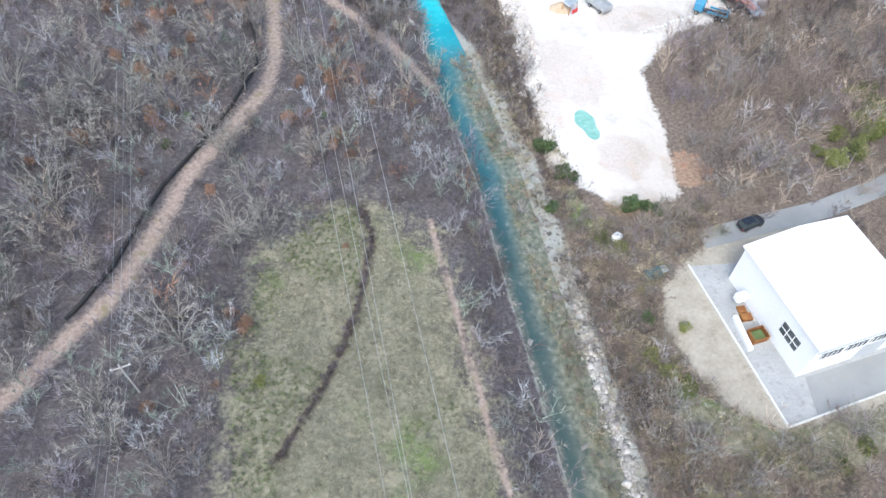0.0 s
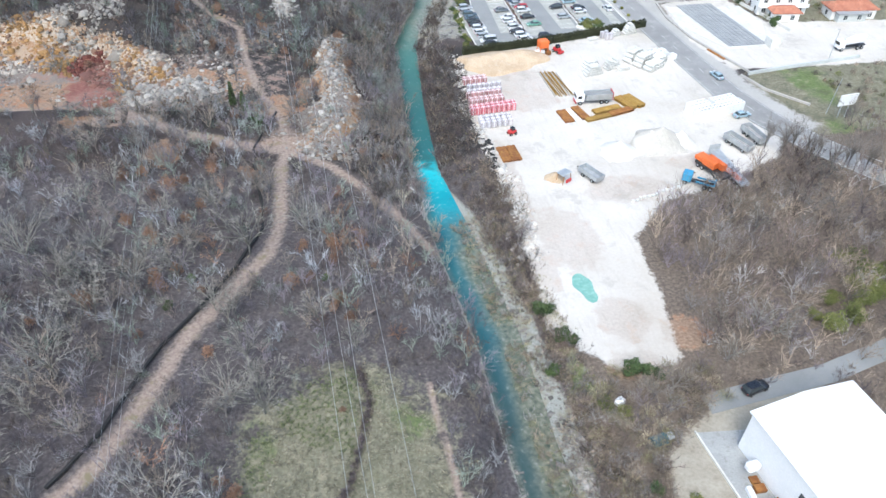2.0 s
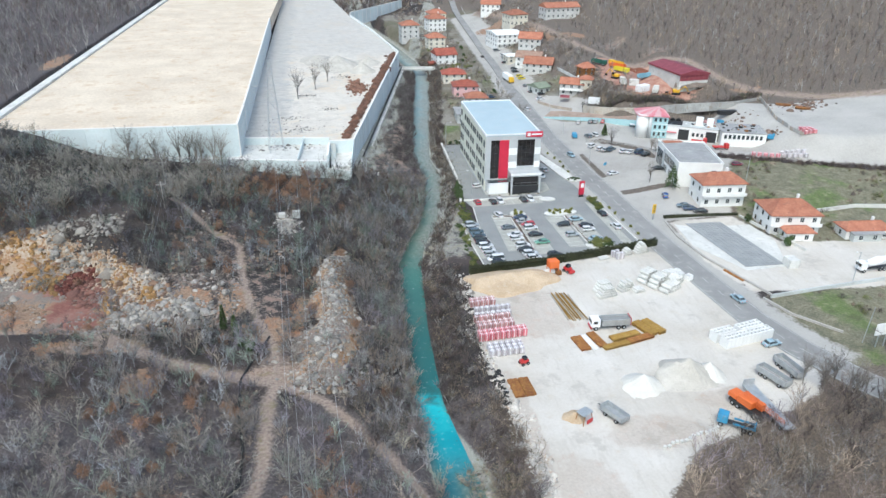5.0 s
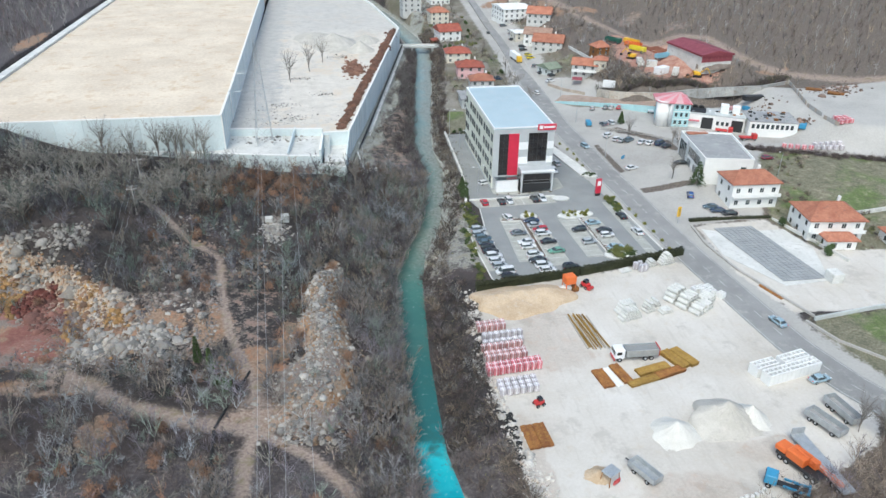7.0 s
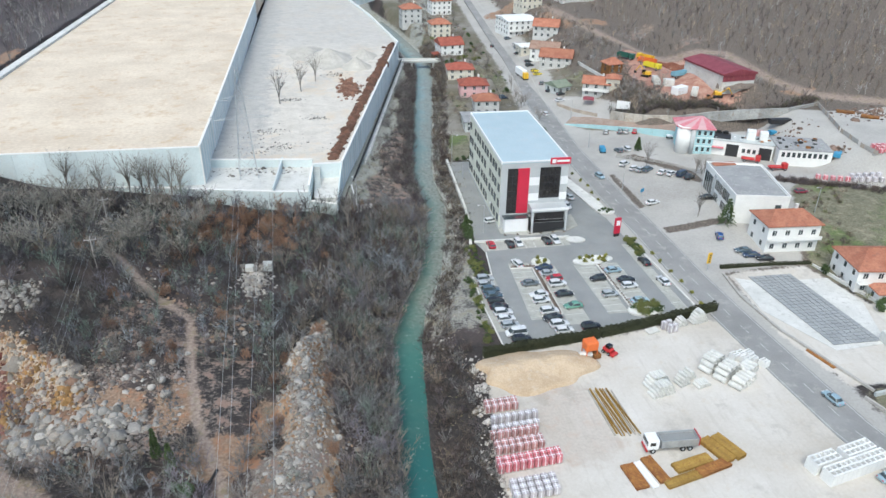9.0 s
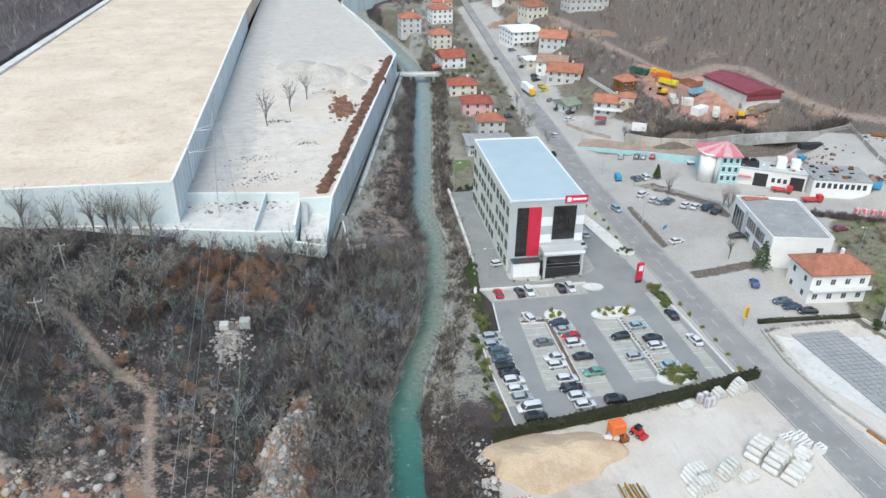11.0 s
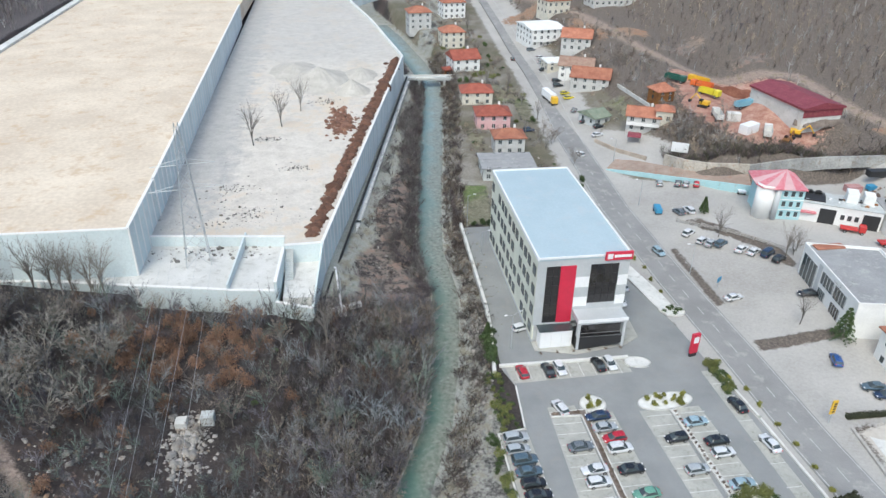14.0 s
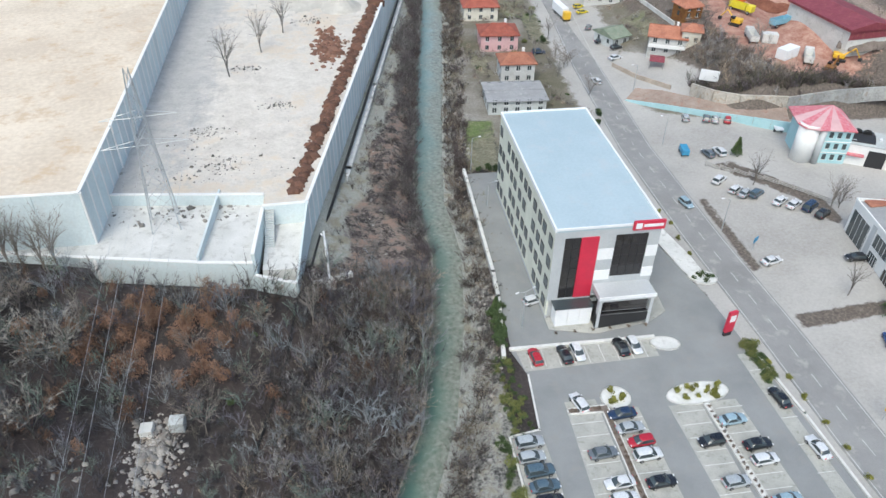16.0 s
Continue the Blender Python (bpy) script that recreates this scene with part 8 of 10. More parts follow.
truck = thing("dump_truck", "white-cabbed dump truck with a grey loaded body", "truck", 64.8, 151.0, 0.02, 178)
part("chassis", boxes((-4.3, -0.45, 0.7, 4.6, 0.45, 1.0)), black_paint, truck)
cabm = boxes((2.6, -1.2, 0.8, 4.7, 1.2, 2.9), bevel=0.12)
cabp = part("cab", cabm, white_metal, truck, "white cab with red trim")
part("windscreen", boxes((4.68, -1.05, 1.8, 4.76, 1.05, 2.6)), dark_glass, cabp)
part("side_window", boxes((3.3, -1.23, 1.8, 4.3, 1.23, 2.5)), dark_glass, cabp)
part("bumper", boxes((4.6, -1.22, 0.45, 4.85, 1.22, 0.95), bevel=0.04), red_paint, truck)
tipper_body(truck, -4.6, 2.3, 2.5, 1.1, 1.6, galvanised, asphalt)
part("tailgate", boxes((-4.75, -1.25, 1.1, -4.6, 1.25, 2.9)), red_paint, truck)
for x in (-3.2, -1.9, 3.6):
    wheel_pair(truck, x, (-1.05, 1.05), 0.52)

tr = thing("tipper_trailer", "blue-grey open tipper trailer", "trailer", 53.7, 119.7, 0.02, -64)
tipper_body(tr, -2.8, 2.8, 2.3, 0.9, 1.1, galvanised)
part("draw_bar", boxes((-4.2, -0.08, 0.7, -2.8, 0.08, 0.85)), black_paint, tr)
for x in (-1.4, 1.4):
    wheel_pair(tr, x, (-0.95, 0.95), 0.45)
for x, y, a in ((91.2, 126.2, -70), (96.4, 128.8, -82)):
    tr = thing("long_trailer", "long open grey steel trailer, empty", "trailer", x, y, 0.02, a, group="long trailers")
    tipper_body(tr, -3.6, 3.6, 2.4, 0.9, 1.3, galvanised)
    part("bed", boxes((-3.5, -1.1, 1.05, 3.5, 1.1, 1.12)), grey_roof, tr, "dark empty bed")
    for xx in (-2.4, -1.2, 2.2):
        wheel_pair(tr, xx, (-0.95, 0.95), 0.48)
tr = thing("flat_trailer", "long grey flatbed semi-trailer", "trailer", 84.4, 117.2, 0.02, -88)
part("deck", boxes((-7, -1.25, 1.1, 7, 1.25, 1.35)), galvanised, tr)
part("headboard", boxes((-7, -1.25, 1.35, -6.85, 1.25, 2.7)), galvanised, tr)
for xx in (3.0, 4.3, 5.6):
    wheel_pair(tr, xx, (-1.0, 1.0), 0.5)
part("leg", boxes((-4.6, -0.9, 0, -4.4, -0.7, 1.1), (-4.6, 0.7, 0, -4.4, 0.9, 1.1)), black_paint, tr)

cr = thing("mobile_crane", "orange mobile crane with folded lattice boom", "crane", 80.6, 117.6, 0.02, -70)
part("carrier", boxes((-4.0, -1.25, 0.8, 4.2, 1.25, 1.5), bevel=0.08), black_paint, cr)
part("house", boxes((-2.2, -1.3, 1.5, 1.2, 1.3, 3.2), bevel=0.15), orange_paint, cr, "orange machine house")
part("cab", boxes((1.2, 0.2, 1.5, 2.6, 1.3, 3.1), bevel=0.1), orange_paint, cr)
part("counterweight", boxes((-4.4, -1.2, 1.6, -2.3, 1.2, 2.6), bevel=0.1), orange_paint, cr)
bm = bmesh.new()
for sy, sz in ((-0.4, 0), (0.4, 0), (-0.4, 0.7), (0.4, 0.7)):
    tube(bm, (-1.5, sy, 3.2 + sz), (7.5, sy * 0.6, 2.4 + sz * 0.6), 0.07, sides=4)
for i in range(14):
    x0, x1 = -1.5 + i * 0.64, -1.5 + (i + 1) * 0.64
    for sy in (-0.4, 0.4):
        tube(bm, (x0, sy, 3.2 - 0.057 * i + (0.7 if i % 2 else 0)), (x1, sy, 3.2 - 0.057 * i + (0 if i % 2 else 0.66)), 0.04, sides=4)
part("boom", bm, orange_paint, cr, "orange lattice boom")
for xx in (-3, -1.8, 2.2, 3.4):
    wheel_pair(cr, xx, (-1.05, 1.05), 0.55)
bt = thing("blue_truck", "blue truck chassis with grey lifting arms", "truck", 75.6, 113.6, 0.02, -38)
cabp = part("cab", boxes((-3.4, -1.1, 0.8, -1.5, 1.1, 2.6), bevel=0.12), blue_paint, bt)
part("windscreen", boxes((-3.46, -0.95, 1.7, -3.38, 0.95, 2.4)), dark_glass, cabp)
part("chassis", boxes((-1.5, -0.5, 0.8, 3.8, 0.5, 1.1)), black_paint, bt)
part("lifting_arm", boxes((-0.5, -1.0, 1.1, 3.6, -0.8, 1.5), (-0.5, 0.8, 1.1, 3.6, 1.0, 1.5), (3.2, -1.0, 1.1, 3.5, 1.0, 2.0)), blue_paint, bt)
for xx in (-2.6, 1.6, 2.8):
    wheel_pair(bt, xx, (-1.0, 1.0), 0.48)

mx = thing("mixing_plant", "orange concrete mixing plant beside the hedge", "machine", 59.4, 178.4, 0.02, 10)
part("frame", rods(*[((sx, sy, 0), (sx, sy, 3.6), 0.12) for sx in (-1.2, 1.2) for sy in (-1, 1)], sides=4), orange_paint, mx)
part("hopper", boxes((-1.4, -1.2, 2.2, 1.4, 1.2, 4.4), bevel=0.25), orange_paint, mx)
part("drum", rods(((-2.4, 0, 0.9), (0.4, 0, 0.9), 0.8, 0.8), sides=12), pale_concrete, mx)
part("drive", boxes((0.6, -1.3, 0.1, 2.2, 1.1, 1.2), bevel=0.1), rust, mx)
mx = thing("small_loader", "small red loader beside the hedge", "loader", 64.0, 179.2, 0.02, -60)
part("body", boxes((-1.2, -0.7, 0.5, 0.9, 0.7, 1.4), bevel=0.12), red_paint, mx)
part("cab", boxes((-0.6, -0.6, 1.4, 0.5, 0.6, 2.2), bevel=0.08), dark_glass, mx)
part("bucket", boxes((1.0, -0.9, 0.2, 1.8, 0.9, 0.8), bevel=0.08), red_paint, mx)
for xx in (-0.8, 0.6):
    wheel_pair(mx, xx, (-0.75, 0.75), 0.4)
mx = thing("small_loader", "small dark red loader behind the brick pallets", "loader", 41.2, 139.6, 0.02, 20)
part("body", boxes((-1.0, -0.6, 0.4, 0.9, 0.6, 1.2), bevel=0.1), red_paint, mx)
part("cab", boxes((-0.4, -0.5, 1.2, 0.5, 0.5, 1.9), bevel=0.08), dark_glass, mx)
for xx in (-0.7, 0.6):
    wheel_pair(mx, xx, (-0.65, 0.65), 0.36)
hp = thing("screening_hopper", "rusty screening hopper by the small sand heap", "hopper", 47.6, 119.6, 0.02, 30)
part("frame", rods(*[((sx, sy, 0), (sx * 0.8, sy * 0.8, 2.2), 0.08) for sx in (-1.3, 1.3) for sy in (-1, 1)], sides=4), rust, hp)
part("tray", boxes((-1.3, -1.0, 2.1, 1.3, 1.0, 2.4), bevel=0.06), galvanised, hp)
part("red_side", boxes((-0.6, -1.4, 0.4, 0.9, -1.2, 1.2)), red_paint, hp)

# low stone blocks, tyres and rubble at the yard's edges
blk = tagged(part("stone_block", boxes((-0.35, -0.3, 0, 0.35, 0.3, 0.5), bevel=0.06), pale_concrete), "pale concrete block in a row on the yard", "concrete block", group="row of blocks")
for i in range(14):
    x, y = 59.8 + 0.95 * i, 110.2 + 0.28 * i + r_.uniform(-0.3, 0.3)
    m = pose(x, y, ground_z(x, y), 0, 0, r_.uniform(0, 90))
    if i == 0:
        blk.matrix_world = m
    else:
        copy_thing(blk, m)
bm = bmesh.new()
ring = [(0.33 + 0.13 * math.cos(a), 0.13 * math.sin(a)) for a in [2 * math.pi * i / 6 for i in range(6)]]
vs = [[bm.verts.new((rr * math.cos(2 * math.pi * j / 12), rr * math.sin(2 * math.pi * j / 12), 0.13 + zz)) for rr, zz in ring] for j in range(12)]
for j in range(12):
    for i in range(6):
        bm.faces.new((vs[j][i], vs[(j + 1) % 12][i], vs[(j + 1) % 12][(i + 1) % 6], vs[j][(i + 1) % 6]))
tyre = tagged(part("tyre", bm, rubber), "old black tyre dumped at the yard edge", "tyre", group="dumped tyres")
for i in range(44):
    k = i / 44
    x, y = 34.8 - 1.0 * k + r_.uniform(-0.9, 0.9), 138 - 14 * k + r_.uniform(-0.5, 0.5)
    m = pose(x, y, ground_z(x, y) + r_.choice((0, 0, 0.25)), r_.uniform(-20, 20), r_.uniform(-20, 20), 0)
    if i == 0:
        tyre.matrix_world = m
    else:
        copy_thing(tyre, m)


def rubble_field(name, label, xs, ys, size, tint, category="rubble", zs=None):
    """One mesh of many angular stones lying on the ground."""
    n = len(xs)
    zs = height(xs, ys) if zs is None else zs
    base = np.array([(1, 1, 0.5), (-1, 0.9, 0.4), (-0.9, -1, 0.5), (0.95, -0.9, 0.35), (0.5, 0.4, 1.15), (-0.5, 0.3, 1.0), (-0.3, -0.5, 1.2), (0.5, -0.4, 0.95), (1.1, 1.0, -0.3), (-1.0, 1.1, -0.3), (-1.1, -1.0, -0.3), (1.0, -1.1, -0.3)])
    quads_ = np.array([(4, 5, 6, 7), (0, 1, 5, 4), (1, 2, 6, 5), (2, 3, 7, 6), (3, 0, 4, 7), (8, 9, 1, 0), (9, 10, 2, 1), (10, 11, 3, 2), (11, 8, 0, 3)])
    v = base[None] * rng.uniform(0.7, 1.3, (n, 12, 3)) * size[:, None, None] * np.stack([rng.uniform(0.7, 1.3, n), rng.uniform(0.6, 1.1, n), rng.uniform(0.5, 1.0, n)], -1)[:, None, :]
    a = rng.uniform(0, 2 * np.pi, n)
    ca, sa = np.cos(a)[:, None], np.sin(a)[:, None]
    v = np.stack([v[:, :, 0] * ca - v[:, :, 1] * sa + xs[:, None], v[:, :, 0] * sa + v[:, :, 1] * ca + ys[:, None], v[:, :, 2] + zs[:, None]], -1)
    f = (quads_[None] + 12 * np.arange(n)[:, None, None]).reshape(-1, 4)
    me = mesh_from(name, v.reshape(-1, 3), f)
    give_colour(me, "tint", np.repeat(np.concatenate([tint, np.ones((n, 1))], 1), 12, 0))
    me.materials.append(rock)
    return tagged(new(name, me), label, category, kind="stuff")


def greys(n, lo=0.6, hi=1.25):
    return np.array([1.0, 0.97, 0.93])[None] * rng.uniform(lo, hi, (n, 1))


def earthy(n_, x_, y_):
    k_ = (rng.uniform(0, 1, n_) < 0.4)[:, None]
    return np.where(k_, np.array([0.8, 0.58, 0.42]), np.array([0.95, 0.92, 0.88])) * rng.uniform(0.4, 1.05, (n_, 1))


n = 4200
y = rng.uniform(134, 198, n)
x = 0.5 + 0.075 * (y - 160) + 1.2 * np.sin(y / 6.0) + 0.6 * np.sin(y / 2.3) + rng.normal(0, 0.5, n) * np.interp(y, [136, 150, 166, 195], [6.5, 7.5, 5.6, 2.6])
rubble_field("rubble", "heap of pale broken rock with earth", x, y, rng.gamma(1.15, 0.11, n) + 0.04, np.where((rng.uniform(0, 1, n) < 0.65)[:, None], greys(n, 0.35, 1.05), earthy(n, x, y)))
n = 3600
x, y = rng.uniform(-100, -34, n), rng.uniform(157, 200, n)
keep = (wobble(x, y, 5) > -0.35) & (np.hypot((x + 60) / 6, (y - 180) / 12) > 1) & (y < 192)
x, y = x[keep], y[keep]
rubble_field("rubble", "loose broken rock on the quarry floor", x, y, rng.gamma(1.4, 0.09, len(x)) + 0.04, earthy(len(x), x, y) * 0.85)
n = 1700
x, y = rng.uniform(-34, -6, n), rng.uniform(156, 226, n)
keep = (wobble(x + 9, y, 5) > 0.1) & (near_line(x, y, TRACK_UP) > 1.6)
x, y = x[keep], y[keep]
rubble_field("rubble", "scattered rock between scrub and track", x, y, rng.gamma(1.5, 0.09, len(x)) + 0.05, earthy(len(x), x, y))
n = 1300
y = rng.uniform(12, 60, n)
x = np.interp(y, [14, 40, 60], [29.4, 30.0, 31.0]) + rng.normal(0, 0.55, n)
rubble_field("rubble", "white stones lining the dry river edge", x, y, rng.gamma(1.6, 0.08, n) + 0.05, greys(n, 0.55, 1.1))
n = 2600
y = rng.uniform(10, 112, n)
x = np.interp(y, RIVER_Y, RIVER_L) + rng.uniform(0, 1, n) * (np.interp(y, RIVER_Y, BED_R) + 1 - np.interp(y, RIVER_Y, RIVER_L))
rubble_field("river_stones", "grey stones in the shallow river bed", x, y, rng.gamma(1.6, 0.08, n) + 0.05, greys(n, 0.25, 0.75), "stones")
n = 1900
y = rng.uniform(96, 182, n)
x = np.interp(y, [96, 109, 128, 152, 182], [34.5, 36, 34.8, 33.2, 36]) + rng.normal(0, 1.0, n)
keep = (y < 128) | (rng.uniform(0, 1, n) < 0.25)
rubble_field("rubble", "white rubble tipped along the yard edge", x[keep], y[keep], rng.gamma(1.8, 0.1, int(keep.sum())) + 0.06, greys(int(keep.sum()), 0.9, 1.4))
n = 2600
y = rng.uniform(186, 430, n)
x = np.where(rng.uniform(0, 1, n) < 0.65, np.interp(y, RIVER_Y, BED_R) + rng.uniform(0, 5.5, n), 12.5 + (y - 266) * 0.2045 + 1.5 + rng.gamma(1.5, 3.0, n))
keep = (x > 13 + (y - 266) * 0.2045) | (y < 250)
keep &= (y > 250) | (x > np.interp(y, RIVER_Y, BED_R))
rubble_field("rubble", "pale stones on the river banks", x[keep], y[keep], rng.gamma(1.5, 0.07, int(keep.sum())) + 0.04, greys(int(keep.sum()), 0.5, 1.0))
n = 420
x, y = rng.uniform(-27, 2, n), rng.uniform(254, 262, n)
keep = rng.uniform(0, 1, n) < 0.5
rubble_field("debris", "dark debris on the concrete apron", rng.uniform(-27, 0, 90), rng.uniform(266, 273, 90), rng.gamma(1.5, 0.09, 90) + 0.05, greys(90, 0.25, 0.6), "debris", np.full(90, PAD + 0.02))
# dark stones as debris, also standing in for shadow patches below the trees
for cx, cy, cs in ((-5, 336, 2.2), (-12, 300, 2.8), (-6, 284, 3.2), (4, 312, 2.0), (12, 372, 2.4)):
    rubble_field("debris", "dark scattered debris and made-up tree shadow patches on the terrace", cx + rng.normal(0, cs, 70), cy + rng.normal(0, cs * 0.7, 70), rng.gamma(1.4, 0.06, 70) + 0.05, greys(70, 0.2, 0.6), "debris", np.full(70, MID + 0.03))
rubble_field("debris", "dark debris on the gravel terrace", rng.normal(-10, 9, 150), 277 + rng.gamma(1.2, 7, 150), rng.gamma(1.3, 0.06, 150) + 0.04, greys(150, 0.25, 0.7), "debris", np.full(150, MID + 0.02))
n = 3000
k = rng.uniform(0, 1, n)
rubble_field("soil_bank", "dark red-brown soil heaped along the wall", 9.9 + 33 * k - np.abs(rng.normal(0, 0.9, n)), 271 + 157 * k, rng.gamma(2, 0.16, n) + 0.12, np.array([0.32, 0.17, 0.12])[None] * rng.uniform(0.6, 1.2, (n, 1)), "soil", np.full(n, MID + 0.02))
n = 420
rubble_field("soil_bank", "patch of red-brown soil on the terrace", 17.5 + rng.normal(0, 1.9, n), 350 + rng.normal(0, 6, n), rng.gamma(2, 0.16, n) + 0.1, np.array([0.4, 0.22, 0.16])[None] * rng.uniform(0.6, 1.2, (n, 1)), "soil", np.full(n, MID + 0.02))
for x, y, rx, ry, h, seed in ((10, 398, 13, 18, 5.6, 7), (22, 384, 7, 9, 4.6, 9), (0, 412, 10, 16, 3.2, 12), (26, 404, 7, 11, 3.4, 13)):
    mound("grey heap of loose gravel on the terrace", x, y, rx, ry, h, grit, seed).location.z = MID - 0.05
bl = thing("concrete_footing", "pale broken concrete footing in the scrub", "concrete block", -8.4, 220.6, ground_z(-8.4, 220.6))
part("block", boxes((-1.0, -1.0, -0.3, 1.2, 1.0, 1.8), bevel=0.08), concrete, bl)
bl = thing("concrete_footing", "pale broken concrete footing in the scrub", "concrete block", -12.6, 219.8, ground_z(-12.6, 219.8))
part("block", boxes((-0.9, -1.0, -0.3, 1.0, 1.0, 1.2), bevel=0.08), pale_concrete, bl)
n = 500
rubble_field("rubble", "white crushed concrete below the footings", -11 + rng.normal(0, 1.8, n), 215 + rng.normal(0, 3.5, n), rng.gamma(1.7, 0.1, n) + 0.05, greys(n, 0.55, 1.0))
n = 2200
x, y = rng.uniform(-54, -21, n), rng.uniform(157, 183, n)
keep = (wobble(x, y, 4) > -0.15) & (y < np.interp(x, [-54, -44, -38, -21], [182, 178, 186, 186]))
x, y = x[keep], y[keep]
rubble_field("rubble", "pinkish-grey rubble spread below the cut face", x, y, rng.gamma(1.4, 0.085, len(x)) + 0.04, np.array([0.9, 0.8, 0.76])[None] * rng.uniform(0.25, 0.75, (len(x), 1)))
n = 700
x, y = np.concatenate([rng.normal(-45.5, 2.2, n // 2), rng.normal(-34, 4, n - n // 2)]), np.concatenate([rng.normal(167.5, 2.2, n // 2), rng.normal(166.5, 2.5, n - n // 2)])
rubble_field("rubble", "pile of grey boulders on the quarry floor", x, y, rng.gamma(2.0, 0.15, n) + 0.08, greys(n, 0.35, 0.9))
# broken ledges of the cut face: pale, ochre and rusty blocks, dark red round the hollow
n = 4200
k = rng.uniform(0, 1, n)
face = np.array(FACE)
x = np.interp(k, np.linspace(0, 1, len(FACE)), face[:, 0]) + rng.normal(0, 1.0, n)
y = np.interp(k, np.linspace(0, 1, len(FACE)), face[:, 1]) + rng.uniform(-13, 5, n)
hollow = np.hypot((x + 62) / 5.0, (y - 187) / 6.5) < 1
pick = wobble(x * 1.3, y * 1.3, 4) + rng.normal(0, 0.3, n)
tint = np.where((pick > 0.12)[:, None], np.array([0.9, 0.55, 0.24]), np.where((pick > -0.2)[:, None], np.array([0.62, 0.4, 0.29]), np.array([1.0, 0.93, 0.85]))) * rng.uniform(0.45, 1.15, (n, 1))
# red soil, with the cave's shade put into this darker tint
tint[hollow] = np.array([0.3, 0.1, 0.08]) * rng.uniform(0.6, 1.3, (int(hollow.sum()), 1))
spill = (np.abs(x + 60 - (190 - y) * 0.22) < 3.5) & (y < 188)
tint[spill] = np.array([0.5, 0.26, 0.22]) * rng.uniform(0.6, 1.2, (int(spill.sum()), 1))
rubble_field("ledge_rocks", "broken pale and ochre rock ledges of the cut face", x, y, rng.gamma(1.2, 0.15, n) + 0.06, tint * 0.72, "rock")
n = 600
x, y = rng.uniform(-70, -52, n), rng.uniform(195, 203, n)
rubble_field("rubble", "grey broken rock above the cut face", x, y, rng.gamma(1.4, 0.12, n) + 0.05, greys(n, 0.35, 0.8))
for x, y, s in ((-25.6, 178, 1.5), (-24.2, 174, 1.8), (-27, 176, 1.2), (-44, 167, 1.6), (-42.5, 169, 1.3), (-46, 165.5, 1.4), (-31, 188, 1.2), (3.4, 191, 1.3), (-2.4, 149, 1.5), (1, 143, 1.3), (7, 160, 1.2), (-22, 186, 1.0), (-28, 183, 1.1), (-19, 192, 1.0)):
    bm = bmesh.new()
    bmesh.ops.create_icosphere(bm, subdivisions=2, radius=1.0)
    for v in bm.verts:
        v.co *= 1 + 0.28 * noise.noise(v.co * 1.3 + Vector((x, y, 0)))
        v.co.z *= 0.7
    ob = part("boulder", bm, rock)
    me = ob.data
    give_colour(me, "tint", np.tile([0.85, 0.82, 0.78, 1.0], (len(me.vertices), 1)))
    ob.matrix_world = pose(x, y, ground_z(x, y) + 0.25 * s, 0, 0, x * 40) @ Matrix.Scale(s * 0.6, 4)
    tagged(ob, "large pale boulder among broken rock", "boulder", "boulders")

# small turquoise puddle in the dusty yard
bm = bmesh.new()
c0 = bm.verts.new((0, 0, 0))
rim = [bm.verts.new(((1.6 + 0.25 * math.sin(3 * a) + 0.15 * math.sin(7 * a)) * math.cos(a), (4.2 + 0.4 * math.sin(2 * a + 1)) * math.sin(a), 0)) for a in [2 * math.pi * i / 36 for i in range(36)]]
for i in range(36):
    bm.faces.new((c0, rim[i], rim[(i + 1) % 36]))
pond = tagged(part("puddle", bm, turquoise_pond), "shallow turquoise puddle in white dust", "puddle", kind="structure")
pond.matrix_world = pose(41.8, 87.2, 0.05, 0, 0, 10)


# ---- car park planting, signs, lamps ----
def ellipse(x, y, rx, ry, turn=0.0, n=28):
    c, s = math.cos(radians(turn)), math.sin(radians(turn))
    return [(x + c * rx * math.cos(a) - s * ry * math.sin(a), y + s * rx * math.cos(a) + c * ry * math.sin(a)) for a in [2 * math.pi * i / n for i in range(n)]]


def island(label, pts, material):
    ob = tagged(part("planting_island", prism(pts, 0.0, 0.28), material), label, "traffic island", kind="structure")
    kerb("island_kerb", pts, 0.2, 0.32, pale_concrete, "pale kerb round a planting island", closed=True)
    return ob


island("white pebble island with clipped shrubs", ellipse(74.4, 218.4, 5.4, 2.2, 4), pebble_white)
island("white pebble island with clipped shrubs", ellipse(60.6, 219.2, 2.4, 2.3), pebble_white)
island("planted island at the car park end", ellipse(78.6, 194.0, 4.4, 2.5, 6), pebble_white)
island("round pebble island by the drive", ellipse(88.3, 247.0, 2.8, 2.0, -20), pebble_white)
island("pale round seat island at the row's end", ellipse(73.6, 230.2, 2.6, 1.6, -12), pale_concrete)
island("narrow brown planting strip", [(52.0, 216.9), (57.6, 216.6), (57.8, 195.0), (58.9, 195.0), (58.7, 217.9), (52.0, 217.9)], rust_soil)
island("narrow pebble planting strip", [(74.4, 216.2), (75.2, 216.2), (76.3, 195.5), (75.4, 195.5)], pebble_white)
B_TUFT = leafy("dry_shrub", "small dry brown shrub in the strip", 18, 0.5, 0.5, 0.45, 140, 0.08, leaf_dry, "shrub", "dry shrubs", 10)
for i in range(18):
    bush(B_TUFT, 58.3 + r_.uniform(-0.15, 0.15), 196 + 1.15 * i, r_.uniform(0.8, 1.2), 0.28)
for i in range(7):
    bush(B_TUFT, 52.6 + 0.75 * i, 217.3, r_.uniform(0.8, 1.2), 0.28)
